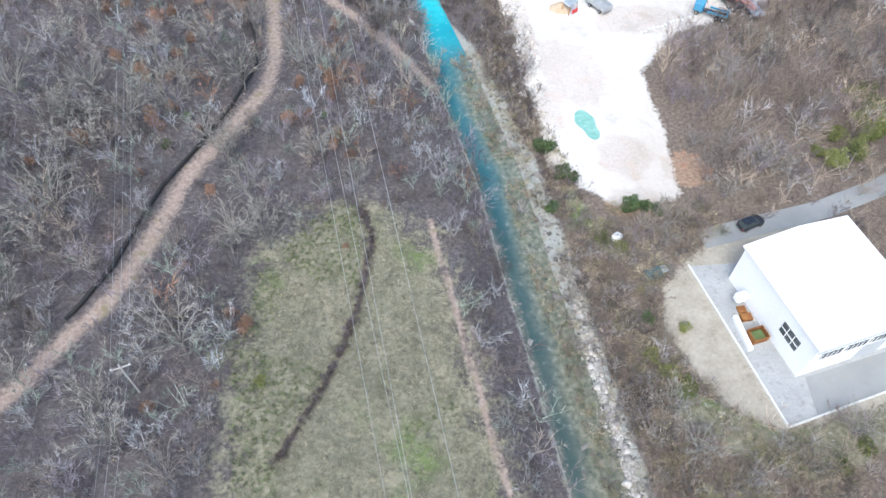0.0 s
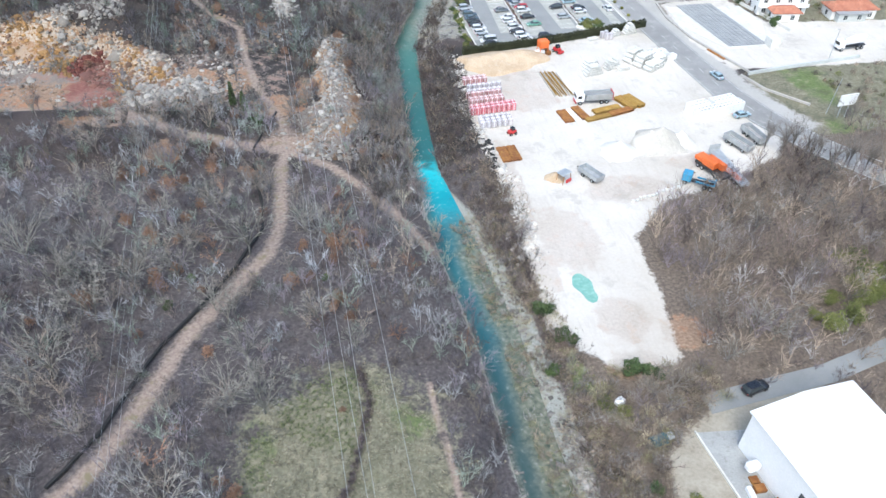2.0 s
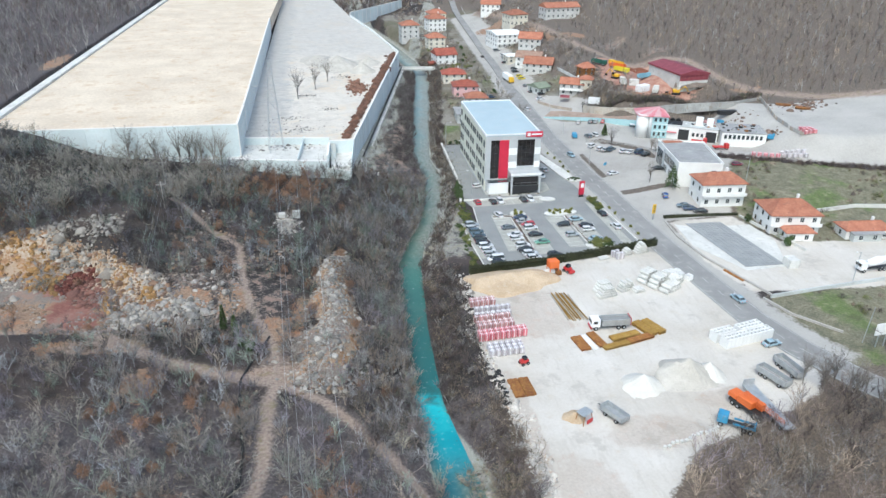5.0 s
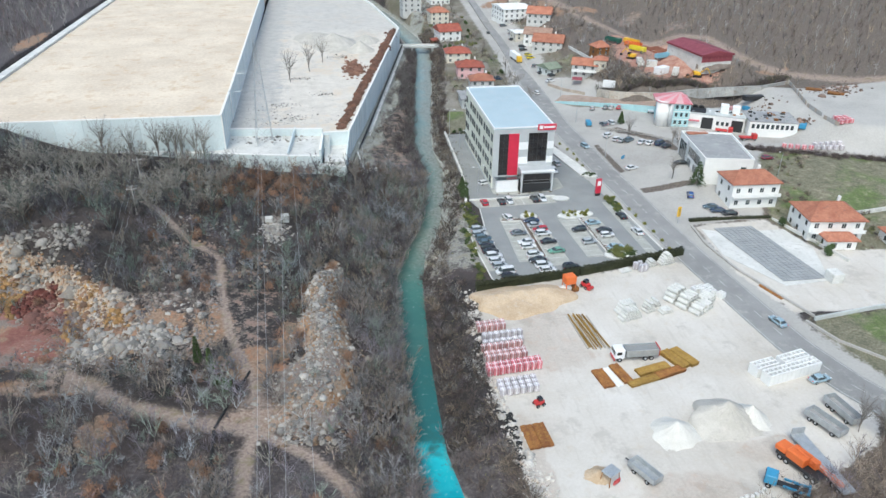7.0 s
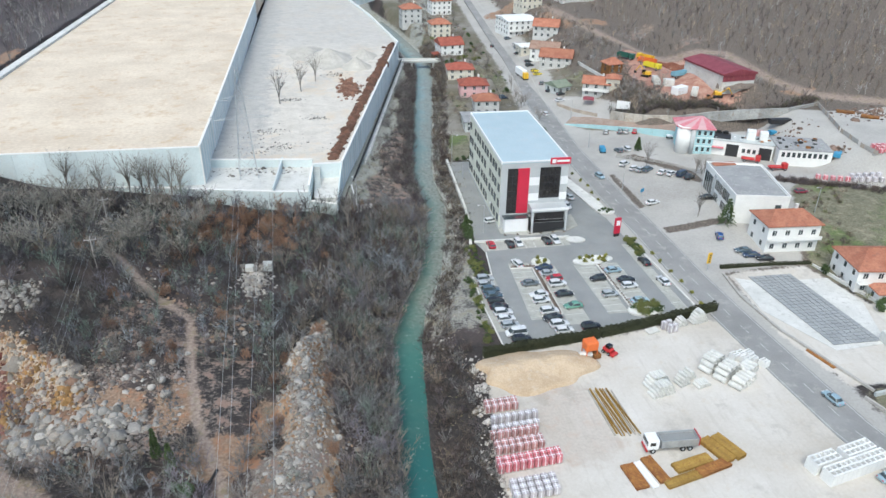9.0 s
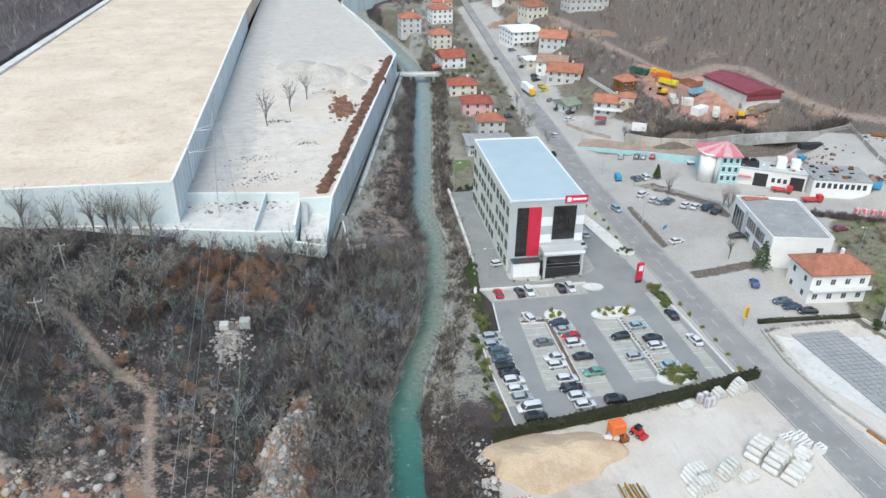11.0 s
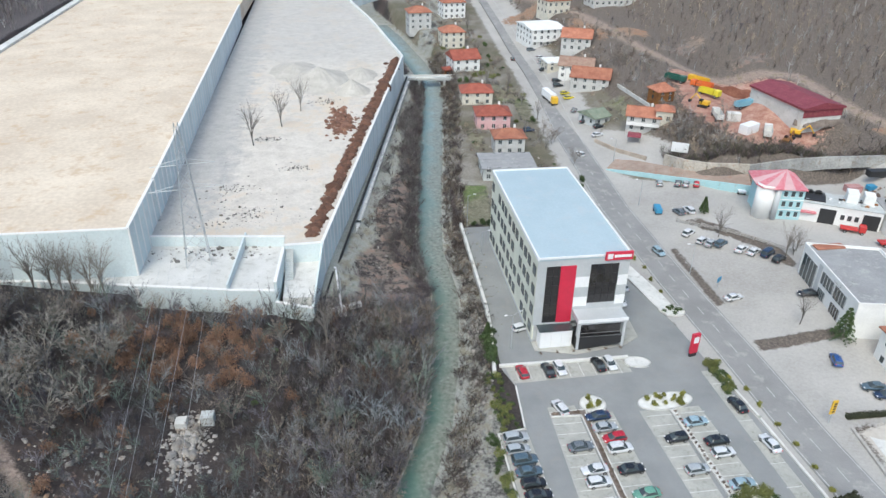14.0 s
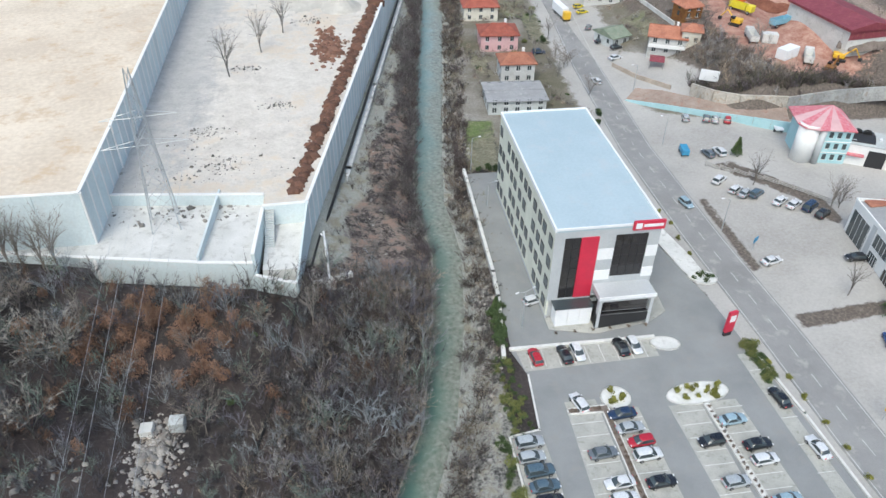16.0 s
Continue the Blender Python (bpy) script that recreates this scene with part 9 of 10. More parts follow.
for i in range(20):
    bush(B_TUFT, 75.75 - 0.045 * i, 196.2 + 1.0 * i, r_.uniform(0.7, 1.0), 0.28)
for _ in range(13):
    a, k = r_.uniform(0, 6.28), math.sqrt(r_.uniform(0.05, 0.75))
    bush(B_BALL, 74.4 + 5.0 * k * math.cos(a), 218.4 + 2.0 * k * math.sin(a), r_.uniform(1.2, 1.8), 0.28)
for _ in range(6):
    a, k = r_.uniform(0, 6.28), math.sqrt(r_.uniform(0.05, 0.7))
    bush(B_BALL, 60.6 + 2 * k * math.cos(a), 219.2 + 2 * k * math.sin(a), r_.uniform(1.3, 1.9), 0.28)
for _ in range(24):
    a, k = r_.uniform(0, 6.28), math.sqrt(r_.uniform(0.05, 0.9))
    bush(B_MOSS if r_.random() < 0.5 else B_LOW, 78.6 + 4 * k * math.cos(a), 194 + 2.2 * k * math.sin(a), r_.uniform(0.9, 1.3), 0.28)
for _ in range(7):
    a, k = r_.uniform(0, 6.28), math.sqrt(r_.uniform(0.05, 0.7))
    bush(B_LOW, 88.3 + 2.4 * k * math.cos(a), 247 + 1.7 * k * math.sin(a), r_.uniform(0.8, 1.2), 0.28)
for i in range(6):
    bush(B_TUFT, 55 + 3.4 * i, 235.2, 1.0, 0.1)

totem = thing("totem_sign", "tall red totem sign with white marks", "sign", 85.6, 230.9, 0.05, 12)
part("post", boxes((-0.8, -0.25, 0, 0.8, 0.25, 0.9), bevel=0.04), black_paint, totem)
board = part("sign_board", boxes((-0.9, -0.3, 0.9, 0.9, 0.3, 5.6), bevel=0.05), red_panel, totem)
part("sign_mark", boxes((-0.6, -0.33, 3.4, 0.6, -0.3, 4.9)), white_metal, board)
ys = thing("pole_sign", "yellow upright sign on a tall pole by the road", "sign", 101.6, 209.2, 0.05, 8)
part("post", rods(((0, 0, 0), (0, 0, 2.4), 0.1, 0.09)), galvanised, ys)
board = part("sign_board", boxes((-0.55, -0.15, 2.2, 0.55, 0.15, 5.2), bevel=0.04), yellow_paint, ys)
for i in range(4):
    part("sign_mark", boxes((-0.3, -0.18, 2.6 + 0.6 * i, 0.3, -0.15, 2.9 + 0.6 * i)), black_paint, board)


def street_lamp(x, y, h, turn, arms=1, reach=1.8):
    ob = thing("street_lamp", "grey steel street lamp on a slim pole", "street lamp", x, y, ground_z(x, y), turn, group="street lamps")
    part("pole", rods(((0, 0, 0), (0, 0, h), 0.11, 0.06), sides=8), galvanised, ob)
    for s in ((1,) if arms == 1 else (1, -1)):
        a = part("arm", rods(((0, 0, h - 0.1), (s * reach, 0, h + 0.35), 0.05, 0.04)), galvanised, ob)
        part("lamp_head", boxes((s * reach - 0.35, -0.15, h + 0.28, s * reach + 0.35, 0.15, h + 0.42), bevel=0.04), white_metal, a)
    return ob


for x, y, h, a, n in ((49.3, 237.8, 8.5, 20, 2), (50.8, 278, 6, 0, 1), (49.8, 293.5, 9, 0, 1), (15.2, 253.8, 8, 120, 1), (99.6, 262, 8, 180, 1), (101.5, 300, 8, 180, 1), (104.5, 330, 8, 190, 1), (160, 150, 9, 0, 1), (137, 163, 9, 200, 1), (110, 405, 8, 190, 1), (146, 232, 8, 200, 1)):
    street_lamp(x, y, h, a, n)
bb = thing("billboard", "white billboard on a steel post in the grass", "billboard", 121.5, 134.5, ground_z(121.5, 134.5), 6)
for px_ in (0, 2.2):
    part("post", rods(((px_, 0, 0), (px_, 0, 3.4), 0.15)), galvanised, bb)
part("sign_board", boxes((-1.2, -0.12, 3.2, 3.8, 0.12, 6.2), bevel=0.04), white_metal, bb)
fp = thing("lamp_mast", "slender leaning lamp mast by the billboard", "street lamp", 119.8, 136.5, 0.0, 0)
part("pole", rods(((0, 0, 0), (0.6, 0, 9.5), 0.1, 0.06)), galvanised, fp)
for x, y, a in ((102.6, 254, 35), ):
    sgn = thing("road_sign", "dark blue road sign on a post", "sign", x, y, ground_z(x, y), a)
    part("post", rods(((0, 0, 0), (0, 0, 3.2), 0.06)), galvanised, sgn)
    part("sign_board", boxes((-0.9, -0.05, 2.2, 0.9, 0.05, 3.3)), blue_paint, sgn)
pk = thing("pickup_frame", "blue van body on the apron", "van", 104.6, 294.0, ground_z(104.6, 294) + 0.05, 80)
part("body", boxes((-1.8, -0.9, 0.5, 1.8, 0.9, 1.9), bevel=0.1), blue_paint, pk)
for xx in (-1.1, 1.1):
    wheel_pair(pk, xx, (-0.8, 0.8), 0.34)
lt = thing("lorry", "white lorry with a yellow cab on the road", "truck", 100.5, 391.5, ground_z(100.5, 391.5) + 0.06, -84)
part("box_body", boxes((-7, -1.25, 1.1, 2.6, 1.25, 3.9), bevel=0.05), white_metal, lt)
part("cab", boxes((2.9, -1.2, 0.7, 5.0, 1.2, 3.3), bevel=0.15), yellow_paint, lt)
for xx in (-5, -3.8, 1.5, 4.0):
    wheel_pair(lt, xx, (-1.05, 1.05), 0.5)

# ---- field of dark panels beyond the road ----
pv_glass = surface("panel_face", (0.27, 0.28, 0.28), (0.37, 0.38, 0.38), 4, 0.3, 0.6, bump=0.05)
tagged(part("panel_field_base", prism([(107, 206.6), (129.5, 206.2), (131.5, 190), (125.5, 174), (113, 173.2), (105.5, 190)], -0.2, 0.07), pale_concrete), "pale base round the panel field", "slab", kind="structure")
pvf = thing("panel_field", "ground-mounted rows of grey flat panels", "panels", 110.4, 204.6, 0.07, 0.0)
first = None
for r in range(8):
    for c in range(24):
        x = 1.45 * r + 0.13 * c
        y = -1.24 * c
        m = pose(x, y, 0.12)
        if first is None:
            first = part("panel", boxes((0, -1.14, 0, 1.32, 0, 0.1), bevel=0.01), pv_glass, pvf)
            first.matrix_local = m
        else:
            again(first, m)
kerb("field_wall", [(104.8, 206.8), (103.6, 196), (105, 182), (108.5, 170), (111.5, 160)], 0.5, 0.5, wood_pole, "low brown wall along the road side")
kerb("garden_wall", [(130, 207.4), (133.5, 194), (136, 182)], 0.4, 0.9, pale_concrete, "pale garden wall")
kerb("grass_wall", [(108.5, 158), (111, 150), (118, 141)], 0.4, 0.6, wood_pole, "low wall round the grass field")
kerb("field_edge_wall", [(111, 158.5), (125, 160.5), (146, 163)], 0.5, 0.9, concrete, "low grey wall of the grass field")
tagged(part("concrete_cube", boxes((124.6, 172.2, 0, 127.6, 175.6, 2.6), bevel=0.1), pale_concrete), "big pale concrete cube on white dust", "concrete block")
ct = thing("mixer_truck", "white concrete mixer truck on white dust", "truck", 147, 168.6, 0.05, 4)
part("chassis", boxes((-4.5, -0.5, 0.8, 4.5, 0.5, 1.1)), black_paint, ct)
part("cab", boxes((-4.8, -1.2, 0.8, -2.7, 1.2, 3.0), bevel=0.15), white_metal, ct)
part("windscreen", boxes((-4.88, -1.0, 1.9, -4.78, 1.0, 2.7)), dark_glass, ct)
part("drum", rods(((-2.2, 0, 2.2), (1.2, 0, 2.8), 0.9, 1.25), ((1.2, 0, 2.8), (4.2, 0, 3.4), 1.25, 0.6), sides=14), white_metal, ct)
for xx in (-3.6, 1.6, 2.9):
    wheel_pair(ct, xx, (-1.05, 1.05), 0.52)
# ---- eastern odds and ends ----
tan_stone = surface("tan_stone", (0.36, 0.3, 0.24), (0.52, 0.45, 0.38), 4, 0.3, 0.9, stain=(0.28, 0.24, 0.2))
def ramp_wall(name, pts, w, material, label, pitch=0.0):
    """A wall whose foot and top follow (x, y, foot, top) points; with a pitch it is cut into panels."""
    wall = thing(name, label, "wall", kind="structure")
    for (ax, ay, a0, a1), (bx, by, b0, b1) in zip(pts, pts[1:]):
        ln = math.hypot(bx - ax, by - ay)
        n_ = max(1, round(ln / pitch)) if pitch else 1
        for i in range(n_):
            k0, k1 = i / n_, (i + 1) / n_
            g_ = 0.04 if pitch else 0.0
            o = part("panel", profile([(g_, a0 + (b0 - a0) * k0 - 1.0), (g_, a1 + (b1 - a1) * k0), (ln / n_ - g_, a1 + (b1 - a1) * k1), (ln / n_ - g_, a0 + (b0 - a0) * k1 - 1.0)], -w / 2, w / 2, "y"), material, wall)
            o.matrix_local = pose(ax + (bx - ax) * k0, ay + (by - ay) * k0, 0, 0, 0, math.degrees(math.atan2(by - ay, bx - ax)))
    return wall


grey_stained_wall = surface("grey_stained_wall", (0.27, 0.27, 0.26), (0.43, 0.43, 0.41), 2, 0.25, 0.9, vary=0.12, stain=(0.25, 0.2, 0.16))
stained_wall = surface("stained_wall", (0.36, 0.33, 0.28), (0.56, 0.52, 0.46), 2, 0.25, 0.9, vary=0.12, stain=(0.38, 0.27, 0.18))
CYAN_LINE = [(100.7, 325.6, 0.3, 0.9), (108, 317.2, 1.0, 3.0), (116, 308.4, 2.0, 4.8), (126, 301.2, 2.8, 5.9), (133.6, 296.6, 3.2, 6.2)]
ramp_wall("cyan_wall", CYAN_LINE, 0.4, cyan_paint, "long pale cyan wall behind parked cars", 4.0)
ramp_wall("retaining_wall", [(117.5, 321, 3.6, 7.0), (120, 313, 4.6, 8.4), (125, 308.2, 5.2, 9.0), (137, 305.4, 5.4, 9.2)], 0.7, stained_wall, "tan stained panelled retaining wall above the dirt lane", 3.2)
ramp_wall("retaining_wall", [(137, 305.4, 5.4, 9.0), (151, 306.2, 6.6, 9.9), (162, 305.4, 7.6, 10.5), (179, 301.0, 9.6, 12.0), (194, 305.5, 10.4, 12.4)], 0.7, grey_stained_wall, "stained grey panelled retaining wall below the quarry", 3.2)
bm = bmesh.new()
near_ = [bm.verts.new((x, y + 0.25, z1 - 0.25)) for x, y, z0, z1 in CYAN_LINE]
far_ = [bm.verts.new(q) for q in ((105, 330, 2.2), (111, 325, 3.4), (119.8, 313.2, 5.2), (125, 307.8, 5.8), (137, 305, 6.2))]
for i in range(4):
    bm.faces.new((near_[i], near_[i + 1], far_[i + 1], far_[i]))
skirt = [bm.verts.new((v.co.x, v.co.y, -0.5)) for v in near_]
for i in range(4):
    bm.faces.new((skirt[i], skirt[i + 1], near_[i + 1], near_[i]))
lane_soil = surface("lane_soil", (0.27, 0.2, 0.16), (0.42, 0.34, 0.28), 2.5, 0.25, 0.95, bump=0.4, stain=(0.32, 0.16, 0.11))
tagged(part("dirt_lane", bm, lane_soil), "reddish dirt lane between the cyan and the stained wall", "lane", kind="structure")
# the yard behind the workshop: timber fence, containers, scrap and pallets
fence_line = [(194, 306), (188, 290), (182.5, 275.5), (180.2, 262), (180.5, 254)]
for (ax, ay), (bx, by) in zip(fence_line, fence_line[1:]):
    ln = math.hypot(bx - ax, by - ay)
    fn = thing("yard_fence", "tan board fence section of the storage yard", "fence", ax, ay, ground_z((ax + bx) / 2, (ay + by) / 2), math.degrees(math.atan2(by - ay, bx - ax)), group="yard fence")
    for k in range(int(ln / 2.0)):
        part("board", boxes((0.04 + 2.0 * k, -0.05, 0.1, 1.96 + 2.0 * k, 0.05, 1.5)), wood_pole if k % 3 else tan_stone, fn)
        part("post", boxes((2.0 * k - 0.07, -0.1, -0.6, 2.0 * k + 0.07, 0.1, 1.7)), wood_pole, fn)


def container(label, x, y, turn, l, w, h, colour):
    ob = thing("container", label, "container", x, y, ground_z(x, y), turn, group="yard containers")
    part("body", boxes((-l / 2, -w / 2, 0.05, l / 2, w / 2, h), bevel=0.05), colour, ob)
    for k in range(int(l / 0.6)):
        part("rib", boxes((-l / 2 + 0.2 + 0.6 * k, -w / 2 - 0.06, 0.15, -l / 2 + 0.45 + 0.6 * k, -w / 2, h - 0.1)), colour, ob)
    return ob


container("long black tarpaulin-covered stack by the wall", 174.5, 296.5, -4, 10, 2.4, 1.9, black_paint)
container("blue crate beside the black stack", 169.8, 294.2, 4, 2.4, 2, 1.3, blue_paint)
container("pinkish brick-red bin near the wall", 165.0, 295.4, -4, 4.4, 2.6, 2.0, brick_wrap)
container("white site hut on the red quarry floor", 146.8, 325.6, 28, 6.4, 3.2, 3.0, white_metal)
container("cream cabin box beside the machines", 147.2, 336.6, -20, 4.4, 2.8, 2.8, pale_concrete)
container("small blue crate near the scrap", 174, 263.6, 50, 4.0, 2.2, 1.4, blue_paint)
for cx, cy, cr_, n_, lo, lab in ((169, 273, 2.4, 170, 0.2, "heap of rusty scrap steel on the storage yard"), (173.5, 266, 2.2, 120, 0.25, "scattered dark scrap beside the white shed"), (205, 292, 5.0, 160, 0.3, "grey rubble and timber beyond the yard fence"), (170, 288, 5.0, 70, 0.25, "loose scrap on the storage yard")):
    sx, sy = cx + rng.normal(0, cr_, n_), cy + rng.normal(0, cr_ * 0.7, n_)
    sz = height(sx, sy) + np.maximum(0, 1.5 - np.hypot(sx - cx, sy - cy) / cr_ * 0.9) * (cr_ < 4)
    rubble_field("scrap", lab, sx, sy, rng.gamma(2.0, 0.13, n_) + 0.1, np.array([0.5, 0.36, 0.3])[None] * rng.uniform(lo, 1.1, (n_, 1)), "scrap", sz)
# the garden of the white house above the lane
cp_ = thing("carport", "small maroon-roofed carport beside the white house", "carport", 115.4, 341.2, ground_z(115.4, 341.2), -24)
part("roof", profile([(-2.6, 2.5), (0, 3.0), (2.6, 2.5), (2.6, 2.35), (0, 2.85), (-2.6, 2.35)], -2.2, 2.2), maroon_sheet, cp_)
for sx in (-2.0, 2.0):
    for sy in (-2.2, 2.2):
        part("post", boxes((sx - 0.06, sy - 0.06, -0.2, sx + 0.06, sy + 0.06, 2.5)), wood_pole, cp_)
ramp_wall("garden_wall", [(104.2, 348, 1.4, 2.6), (108, 337, 1.8, 3.2), (113.8, 326, 2.8, 4.4)], 0.4, tan_stone, "tan stone garden wall by the road")
ramp_wall("garden_wall", [(125.4, 386, 8.4, 10.4), (127, 358, 9.0, 11.0)], 0.4, pale_concrete, "pale garden wall above a lawn")
bb2 = thing("billboard", "white billboard on a post above the dirt lane", "billboard", 122.4, 321.6, ground_z(122.4, 321.6), -30)
part("post", rods(((0, 0.1, -0.3), (0, 0.1, 3.4), 0.12)), galvanised, bb2)
part("sign_board", boxes((-2.6, -0.08, 1.6, 2.6, 0.06, 4.8), bevel=0.03), white_metal, bb2)
for i in range(9):
    x, y = 108 + 2.2 * i, 285.5 - 2.7 * i
    fence = thing("wooden_fence", "weathered grey timber fence section", "fence", x, y, ground_z(x, y), -51, group="fence sections")
    for k in range(3):
        part("rail", boxes((-1.7, -0.05, 0.3 + 0.35 * k, 1.7, 0.05, 0.45 + 0.35 * k)), wood_pole, fence)
    part("post", boxes((-1.7, -0.09, 0, -1.52, 0.09, 1.3)), wood_pole, fence)

lemon_paint, dark_green_paint, light_blue_paint = paint("lemon_paint", (0.75, 0.66, 0.05), 0.5), paint("dark_green_paint", (0.03, 0.12, 0.09), 0.5), paint("light_blue_paint", (0.25, 0.5, 0.62), 0.5)


def digger(label, x, y, turn, colour):
    ob = thing("excavator", label, "excavator", x, y, ground_z(x, y), turn, group="quarry machines")
    for s in (-1.1, 1.1):
        part("track", boxes((-1.8, s - 0.3, 0, 1.8, s + 0.3, 0.8), bevel=0.2), rubber, ob)
    part("house", boxes((-1.9, -1.2, 1.0, 1.2, 1.2, 2.3), bevel=0.15), colour, ob)
    part("cab", boxes((0.1, 0.2, 1.2, 1.5, 1.2, 2.9), bevel=0.1), dark_glass, ob)
    part("boom", rods(((0.8, -0.3, 1.8), (3.4, -0.3, 4.2), 0.25, 0.2), ((3.4, -0.3, 4.2), (5.2, -0.3, 1.6), 0.2, 0.14), sides=4), colour, ob)
    part("bucket", boxes((4.8, -0.8, 0.7, 5.8, 0.2, 1.7), bevel=0.15), black_paint, ob)
    return ob


digger("yellow excavator on the red quarry floor", 164.3, 326.3, -30, yellow_paint)
digger("yellow excavator on the red quarry floor", 143.4, 350.5, 130, yellow_paint)
digger("rusty orange excavator at the quarry edge", 154.5, 316.0, 40, rust)
for x, y, a, c, lab in ((151.2, 362.5, -60, lemon_paint, "lemon-yellow quarry dump truck"), (153.2, 372.0, 130, orange_paint, "orange quarry dump truck"), (155.0, 378.5, 120, yellow_paint, "amber quarry dump truck"), (142.6, 338.5, 75, pale_concrete, "pale truck parked in the quarry"), (145.7, 379.8, -55, dark_green_paint, "dark green truck by the quarry road"), (158.4, 350, 20, light_blue_paint, "light blue truck beside the quarry shed"), (152.0, 323.0, 60, pale_concrete, "pale mixer truck at the quarry edge")):
    q = thing("quarry_truck", lab, "truck", x, y, ground_z(x, y), a, group="quarry trucks")
    part("cab", boxes((2.4, -1.2, 0.8, 4.4, 1.2, 2.9), bevel=0.12), c, q)
    tipper_body(q, -4.0, 2.1, 2.4, 1.0, 1.7, c)
    for xx in (-2.8, 3.2):
        wheel_pair(q, xx, (-1.05, 1.05), 0.6)
rows_of(pallet_of(red_wrap, "red and white wrapped pallet of blocks", 1.4, 1.4, 1.5), [(162 + 2.0 * i, 254.6 - 0.85 * i, -24) for i in range(5)] + [(183.0 + 1.8 * i, 256 + 1.8 * j, -10) for i in range(3) for j in range(3)])
rows_of(pallet_of(grey_wrap, "grey wrapped pallet of blocks on the storage yard", 1.4, 1.4, 1.6), [(172 + 1.75 * i, 250.4 - 0.7 * i + 1.7 * j, -22) for i in range(5) for j in range(2)])
rows_of(sheet_stack("dark stack of steel on the stone yard", 172, 290, 3, 6, 60, 4, rust), [(199, 296, 60), (203, 288, 50)])
for x, y, a, c in ((153.4, 263.6, -8, red_paint), (148.4, 271.6, -30, red_paint), (131.6, 299.0, 75, white_metal)):
    q = thing("lorry", "small lorry parked by the workshop", "truck", x, y, ground_z(x, y), a, group="workshop lorries")
    part("cab", boxes((1.4, -1.0, 0.6, 3.0, 1.0, 2.4), bevel=0.12), c, q)
    part("flatbed", boxes((-3.0, -1.05, 0.9, 1.2, 1.05, 1.3), bevel=0.04), c, q)
    for xx in (-1.8, 2.2):
        wheel_pair(q, xx, (-0.9, 0.9), 0.42)

# ---- pylon, poles, wires, pipe ----
py = thing("lattice_pylon", "grey steel lattice power pylon on the terrace", "pylon", -15.6, 266, PAD, 10)
PH = 32.0
lv = [0, 5, 9.5, 14, 18, 21.5, 24.5, 27.5, PH]
wd = [2.6 - 2.2 * (h / PH) for h in lv]
corner = ((-1, -1), (1, -1), (1, 1), (-1, 1))
for sx, sy in corner:
    part("leg", rods(((sx * wd[0], sy * wd[0], 0), (sx * wd[-1], sy * wd[-1], PH), 0.12, 0.08), sides=4), galvanised, py)
for i in range(4):
    (ax, ay), (bx, by) = corner[i], corner[(i + 1) % 4]
    for ha, hb, wa, wb in zip(lv, lv[1:], wd, wd[1:]):
        part("brace", rods(((ax * wa, ay * wa, ha), (bx * wb, by * wb, hb), 0.05), sides=4), galvanised, py)
        part("brace", rods(((bx * wa, by * wa, ha), (ax * wb, ay * wb, hb), 0.05), sides=4), galvanised, py)
for z, w in ((17.5, 7.5), (23.0, 6.5)):
    part("cross_arm", rods(((-w, 0, z), (w, 0, z), 0.07), ((-w, 0, z), (0, 0, z + 1.4), 0.05), ((w, 0, z), (0, 0, z + 1.4), 0.05), sides=4), galvanised, py)


def cord(pts, r, sides=4):
    """One unbroken round cord through the points."""
    bm = bmesh.new()
    rings = []
    for i, p_ in enumerate(pts):
        d = (pts[min(i + 1, len(pts) - 1)] - pts[max(i - 1, 0)]).normalized()
        u = d.cross(Vector((0, 0, 1))).normalized()
        w = u.cross(d)
        rings.append([bm.verts.new(p_ + (u * math.cos(2 * math.pi * k / sides) + w * math.sin(2 * math.pi * k / sides)) * r) for k in range(sides)])
    for a, b in zip(rings, rings[1:]):
        for k in range(sides):
            bm.faces.new((a[k], a[(k + 1) % sides], b[(k + 1) % sides], b[k]))
    bm.faces.new(rings[0]), bm.faces.new(rings[-1][::-1])
    return bm


def wire(name, label, a, b, sag, r=0.02):
    a, b = Vector(a), Vector(b)
    pts = [a.lerp(b, i / 24) - Vector((0, 0, sag * 4 * (i / 24) * (1 - i / 24))) for i in range(25)]
    return tagged(part(name, cord(pts, r), galvanised), label, "power line", group="power lines")


for a, b in (((-6.8, 265, 31.5), (8, -40, 25)), ((-15.6, 265, 27), (5, -40, 16)), ((-15.2, 265, 33), (2, -40, 15)), ((-9.0, 265, 32), (3.5, -40, 22))):
    wire("power_line", "thin steel overhead power line", a, b, 2.0)
for a in ((-22, 267, 26.5), (-8.8, 267, 26.5)):
    wire("power_line", "thin steel overhead power line", a, (a[0] + 30, 640, 40), 5.0)


def utility_pole(x, y, h, turn):
    ob = thing("utility_pole", "weathered pole with a cross-arm in the scrub", "utility pole", x, y, ground_z(x, y) - 0.3, turn, group="utility poles")
    part("pole", rods(((0, 0, 0), (0, 0, h), 0.17, 0.12), sides=8), wood_pole, ob)
    arm = part("cross_arm", boxes((-1.2, -0.08, h - 0.9, 1.2, 0.08, h - 0.74)), wood_pole, ob)
    for x_ in (-1.1, 0, 1.1):
        part("insulator", rods(((x_, 0, h - 0.74), (x_, 0, h - 0.5), 0.06)), white_metal, arm)
    return ob


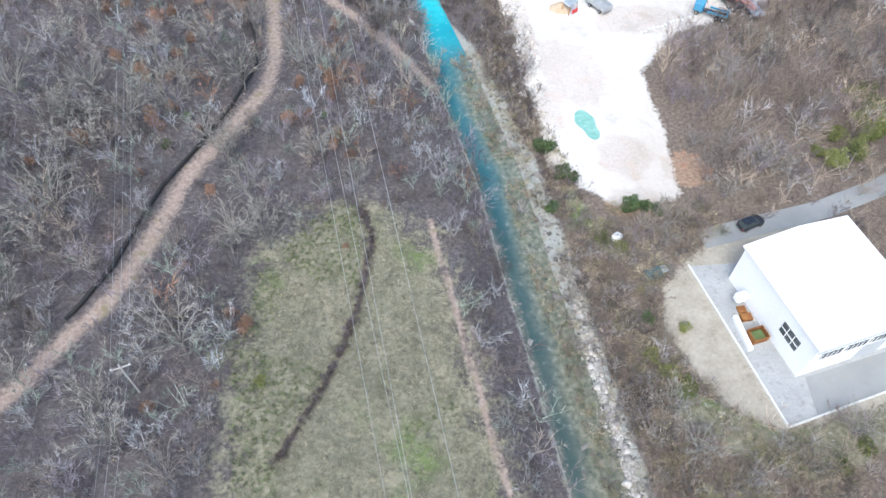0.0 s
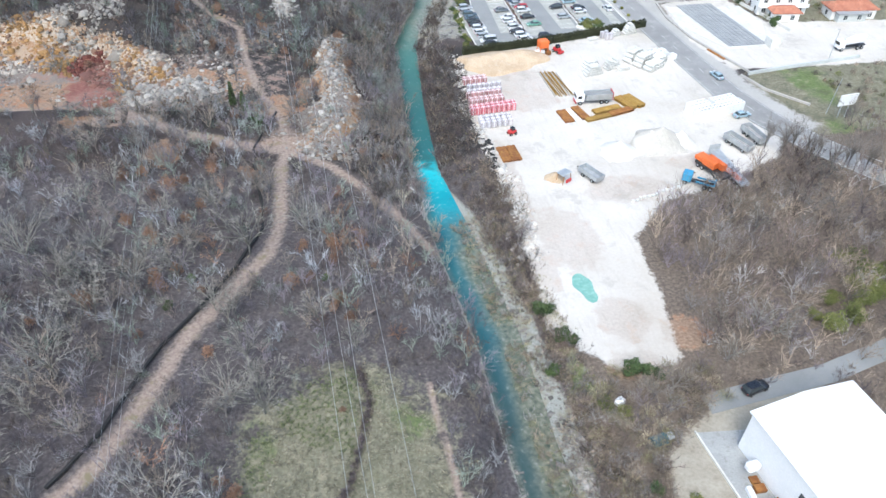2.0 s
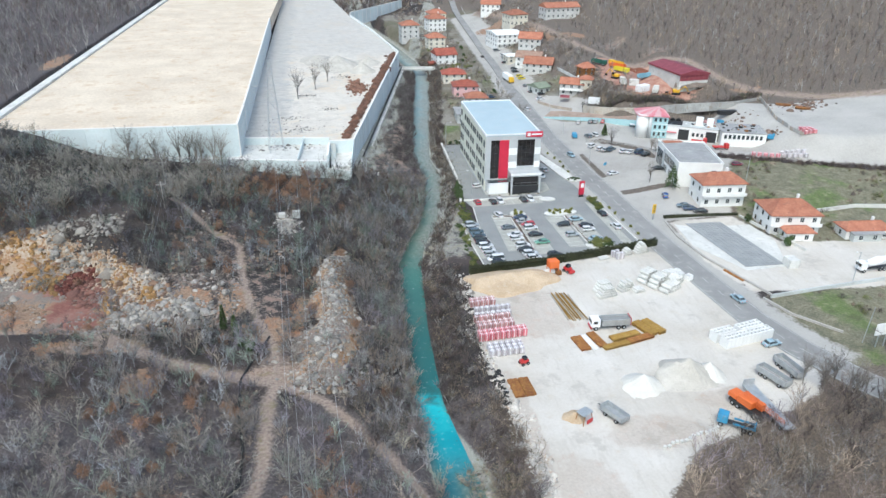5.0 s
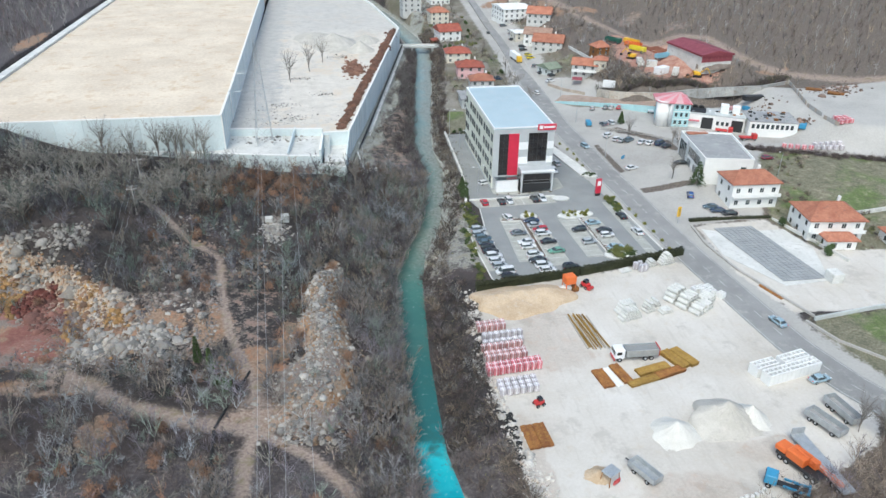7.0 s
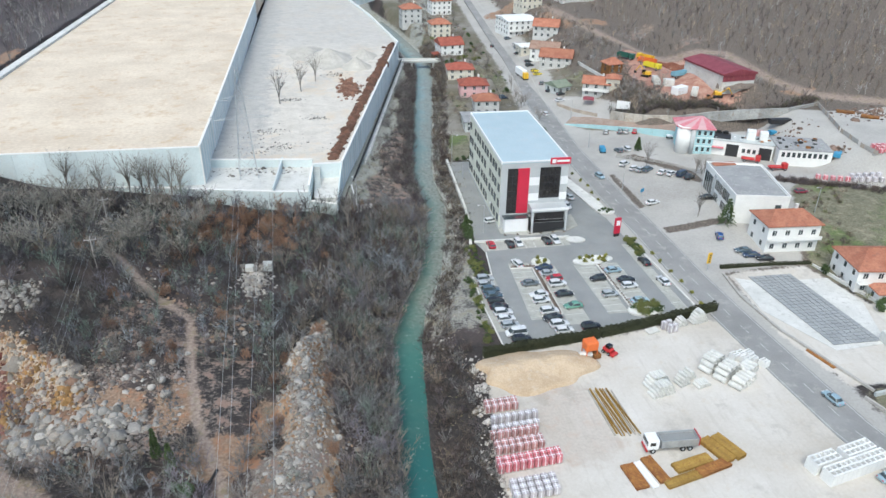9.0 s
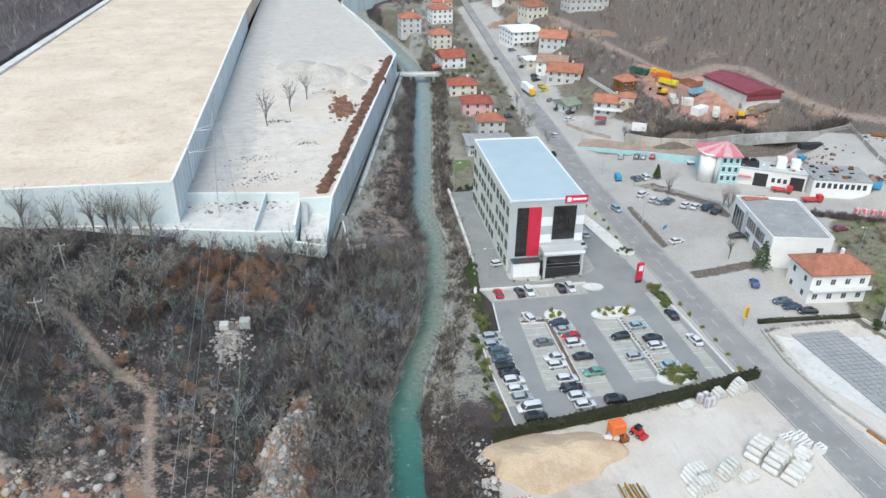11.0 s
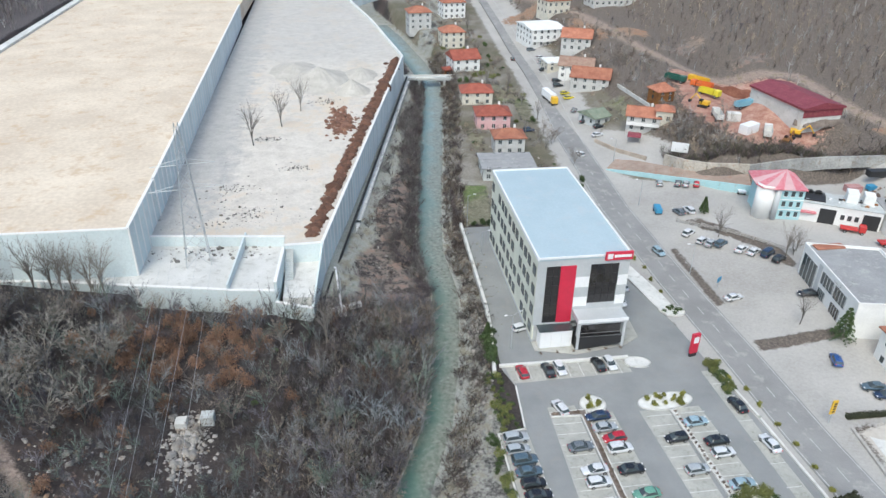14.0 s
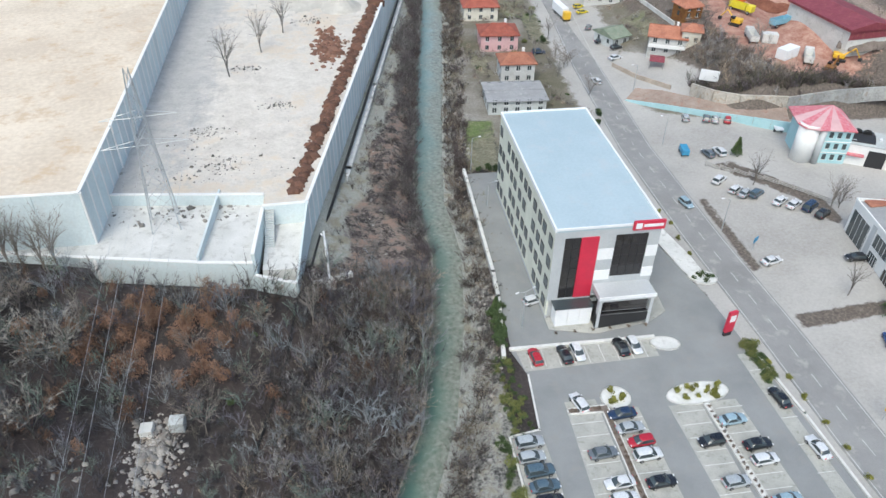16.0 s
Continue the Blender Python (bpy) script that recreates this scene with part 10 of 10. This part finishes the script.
POLE_SPOTS = [(-43.0, 208.6), (-48.8, 239.5), (-31.5, 45.8), (-36.0, 130)]
for (x, y), hh in zip(POLE_SPOTS[:3], (8.0, 8.5, 8.0)):
    utility_pole(x, y, hh, 12)
tops = [Vector((x, y, ground_z(x, y) + 7.3)) for x, y in POLE_SPOTS]
for dx in (-1.1, 0, 1.1):
    d = Vector((dx, 0, 0))
    wire("power_line", "thin wire between weathered poles", tops[1] + d, tops[0] + d, 0.5, 0.014)
    wire("power_line", "thin wire between weathered poles", tops[0] + d, tops[2] + d, 2.5, 0.014)
    wire("power_line", "thin wire between weathered poles", tops[2] + d, (-34 + dx, -60, 12), 1.0, 0.014)


def ground_pipe(label, pts, r, lift=0.1, group=""):
    spots = []
    for (ax, ay), (bx, by) in zip(pts, pts[1:]):
        n_ = max(1, int(math.hypot(bx - ax, by - ay) / 2.0))
        spots += [(ax + (bx - ax) * i / n_, ay + (by - ay) * i / n_) for i in range(n_)]
    spots.append(pts[-1])
    v = [Vector((x, y, ground_z(x, y) + lift + r * 0.6)) for x, y in spots]
    return tagged(part("black_pipe", cord(v, r, 8), rubber), label, "pipe")


ground_pipe("thick black pipe running through the scrub", [(-42, 58), (-40.2, 60.3), (-36.6, 66.2), (-33.4, 75), (-30.4, 81.5), (-26.3, 88), (-20, 99), (-15.4, 110), (-15.6, 118), (-17.4, 130), (-17.7, 138)], 0.3, 0.25)
ground_pipe("thick black pipe running through the scrub", [(-17.7, 139), (-15.4, 147), (-13, 155)], 0.24, 0.1)
ground_pipe("thick black pipe running through the scrub", [(1.4, 207), (4.8, 221), (7.7, 234), (9.2, 246), (11, 251), (13.6, 266)], 0.24, 0.1)
pw = thing("wall_pipe", "black pipe on a ledge along the river wall", "pipe", 0, 0, 0)
part("pipe", rods(((13.6, 265.4, 3.2), (46.6, 428, 3.2), 0.32), sides=8), rubber, pw)
house("low grey garage beside the mixer yard", 158.5, 187.8, 9, 5, 3.0, -3, 0.3, wall=concrete, roofing=grey_roof, hip=False, storeys=1, chimney=False)
kerb("garden_wall", [(150, 206), (172, 209), (196, 205)], 0.35, 1.1, pale_concrete, "pale garden wall behind the houses", z=0.6)
dr = kerb("drain_kerb", [(13.9, 264), (20.4, 296), (29.9, 343), (39.3, 389), (46.9, 427)], 1.3, 0.35, pale_concrete, "pale concrete drain kerb below the river wall", z=1.2)
bm_ = boxes((-4.6, -0.5, -0.4, 4.4, 0.5, 0.7), bevel=0.06)
tagged(part("concrete_beam", bm_, pale_concrete), "pale concrete beam across the scrub below the wall", "concrete beam").matrix_world = pose(15.2, 251.8, ground_z(15.2, 251.8) + 0.1, 0, 0, 18)
tagged(part("concrete_block", boxes((-0.9, -0.9, -0.3, 0.9, 0.9, 1.5), bevel=0.08), pale_concrete), "pale concrete block at the foot of a pipe", "concrete block").matrix_world = pose(15.2, 250.2, ground_z(15.2, 250.2), 0, 0, 18)
tagged(part("outlet_pipe", rods(((15.2, 250.6, ground_z(15.2, 250.6) + 1.3), (14.2, 266.5, 4.2), 0.22), sides=8), white_metal), "white outlet pipe sloping down from the wall", "pipe")
wk = thing("terrace_rim", "pale concrete rim along the terrace edge", "kerb", kind="structure")
seg = part("rim_block", boxes((-1.6, 0.02, 0, 1.6, 7.9, 1.5), bevel=0.05), pale_concrete, wk)
seg.matrix_local = pose(-109.4, 262, UP - 0.6)
for i in range(1, 48):
    again(seg, pose(-109.4, 262 + 8 * i, UP - 0.6), wk)
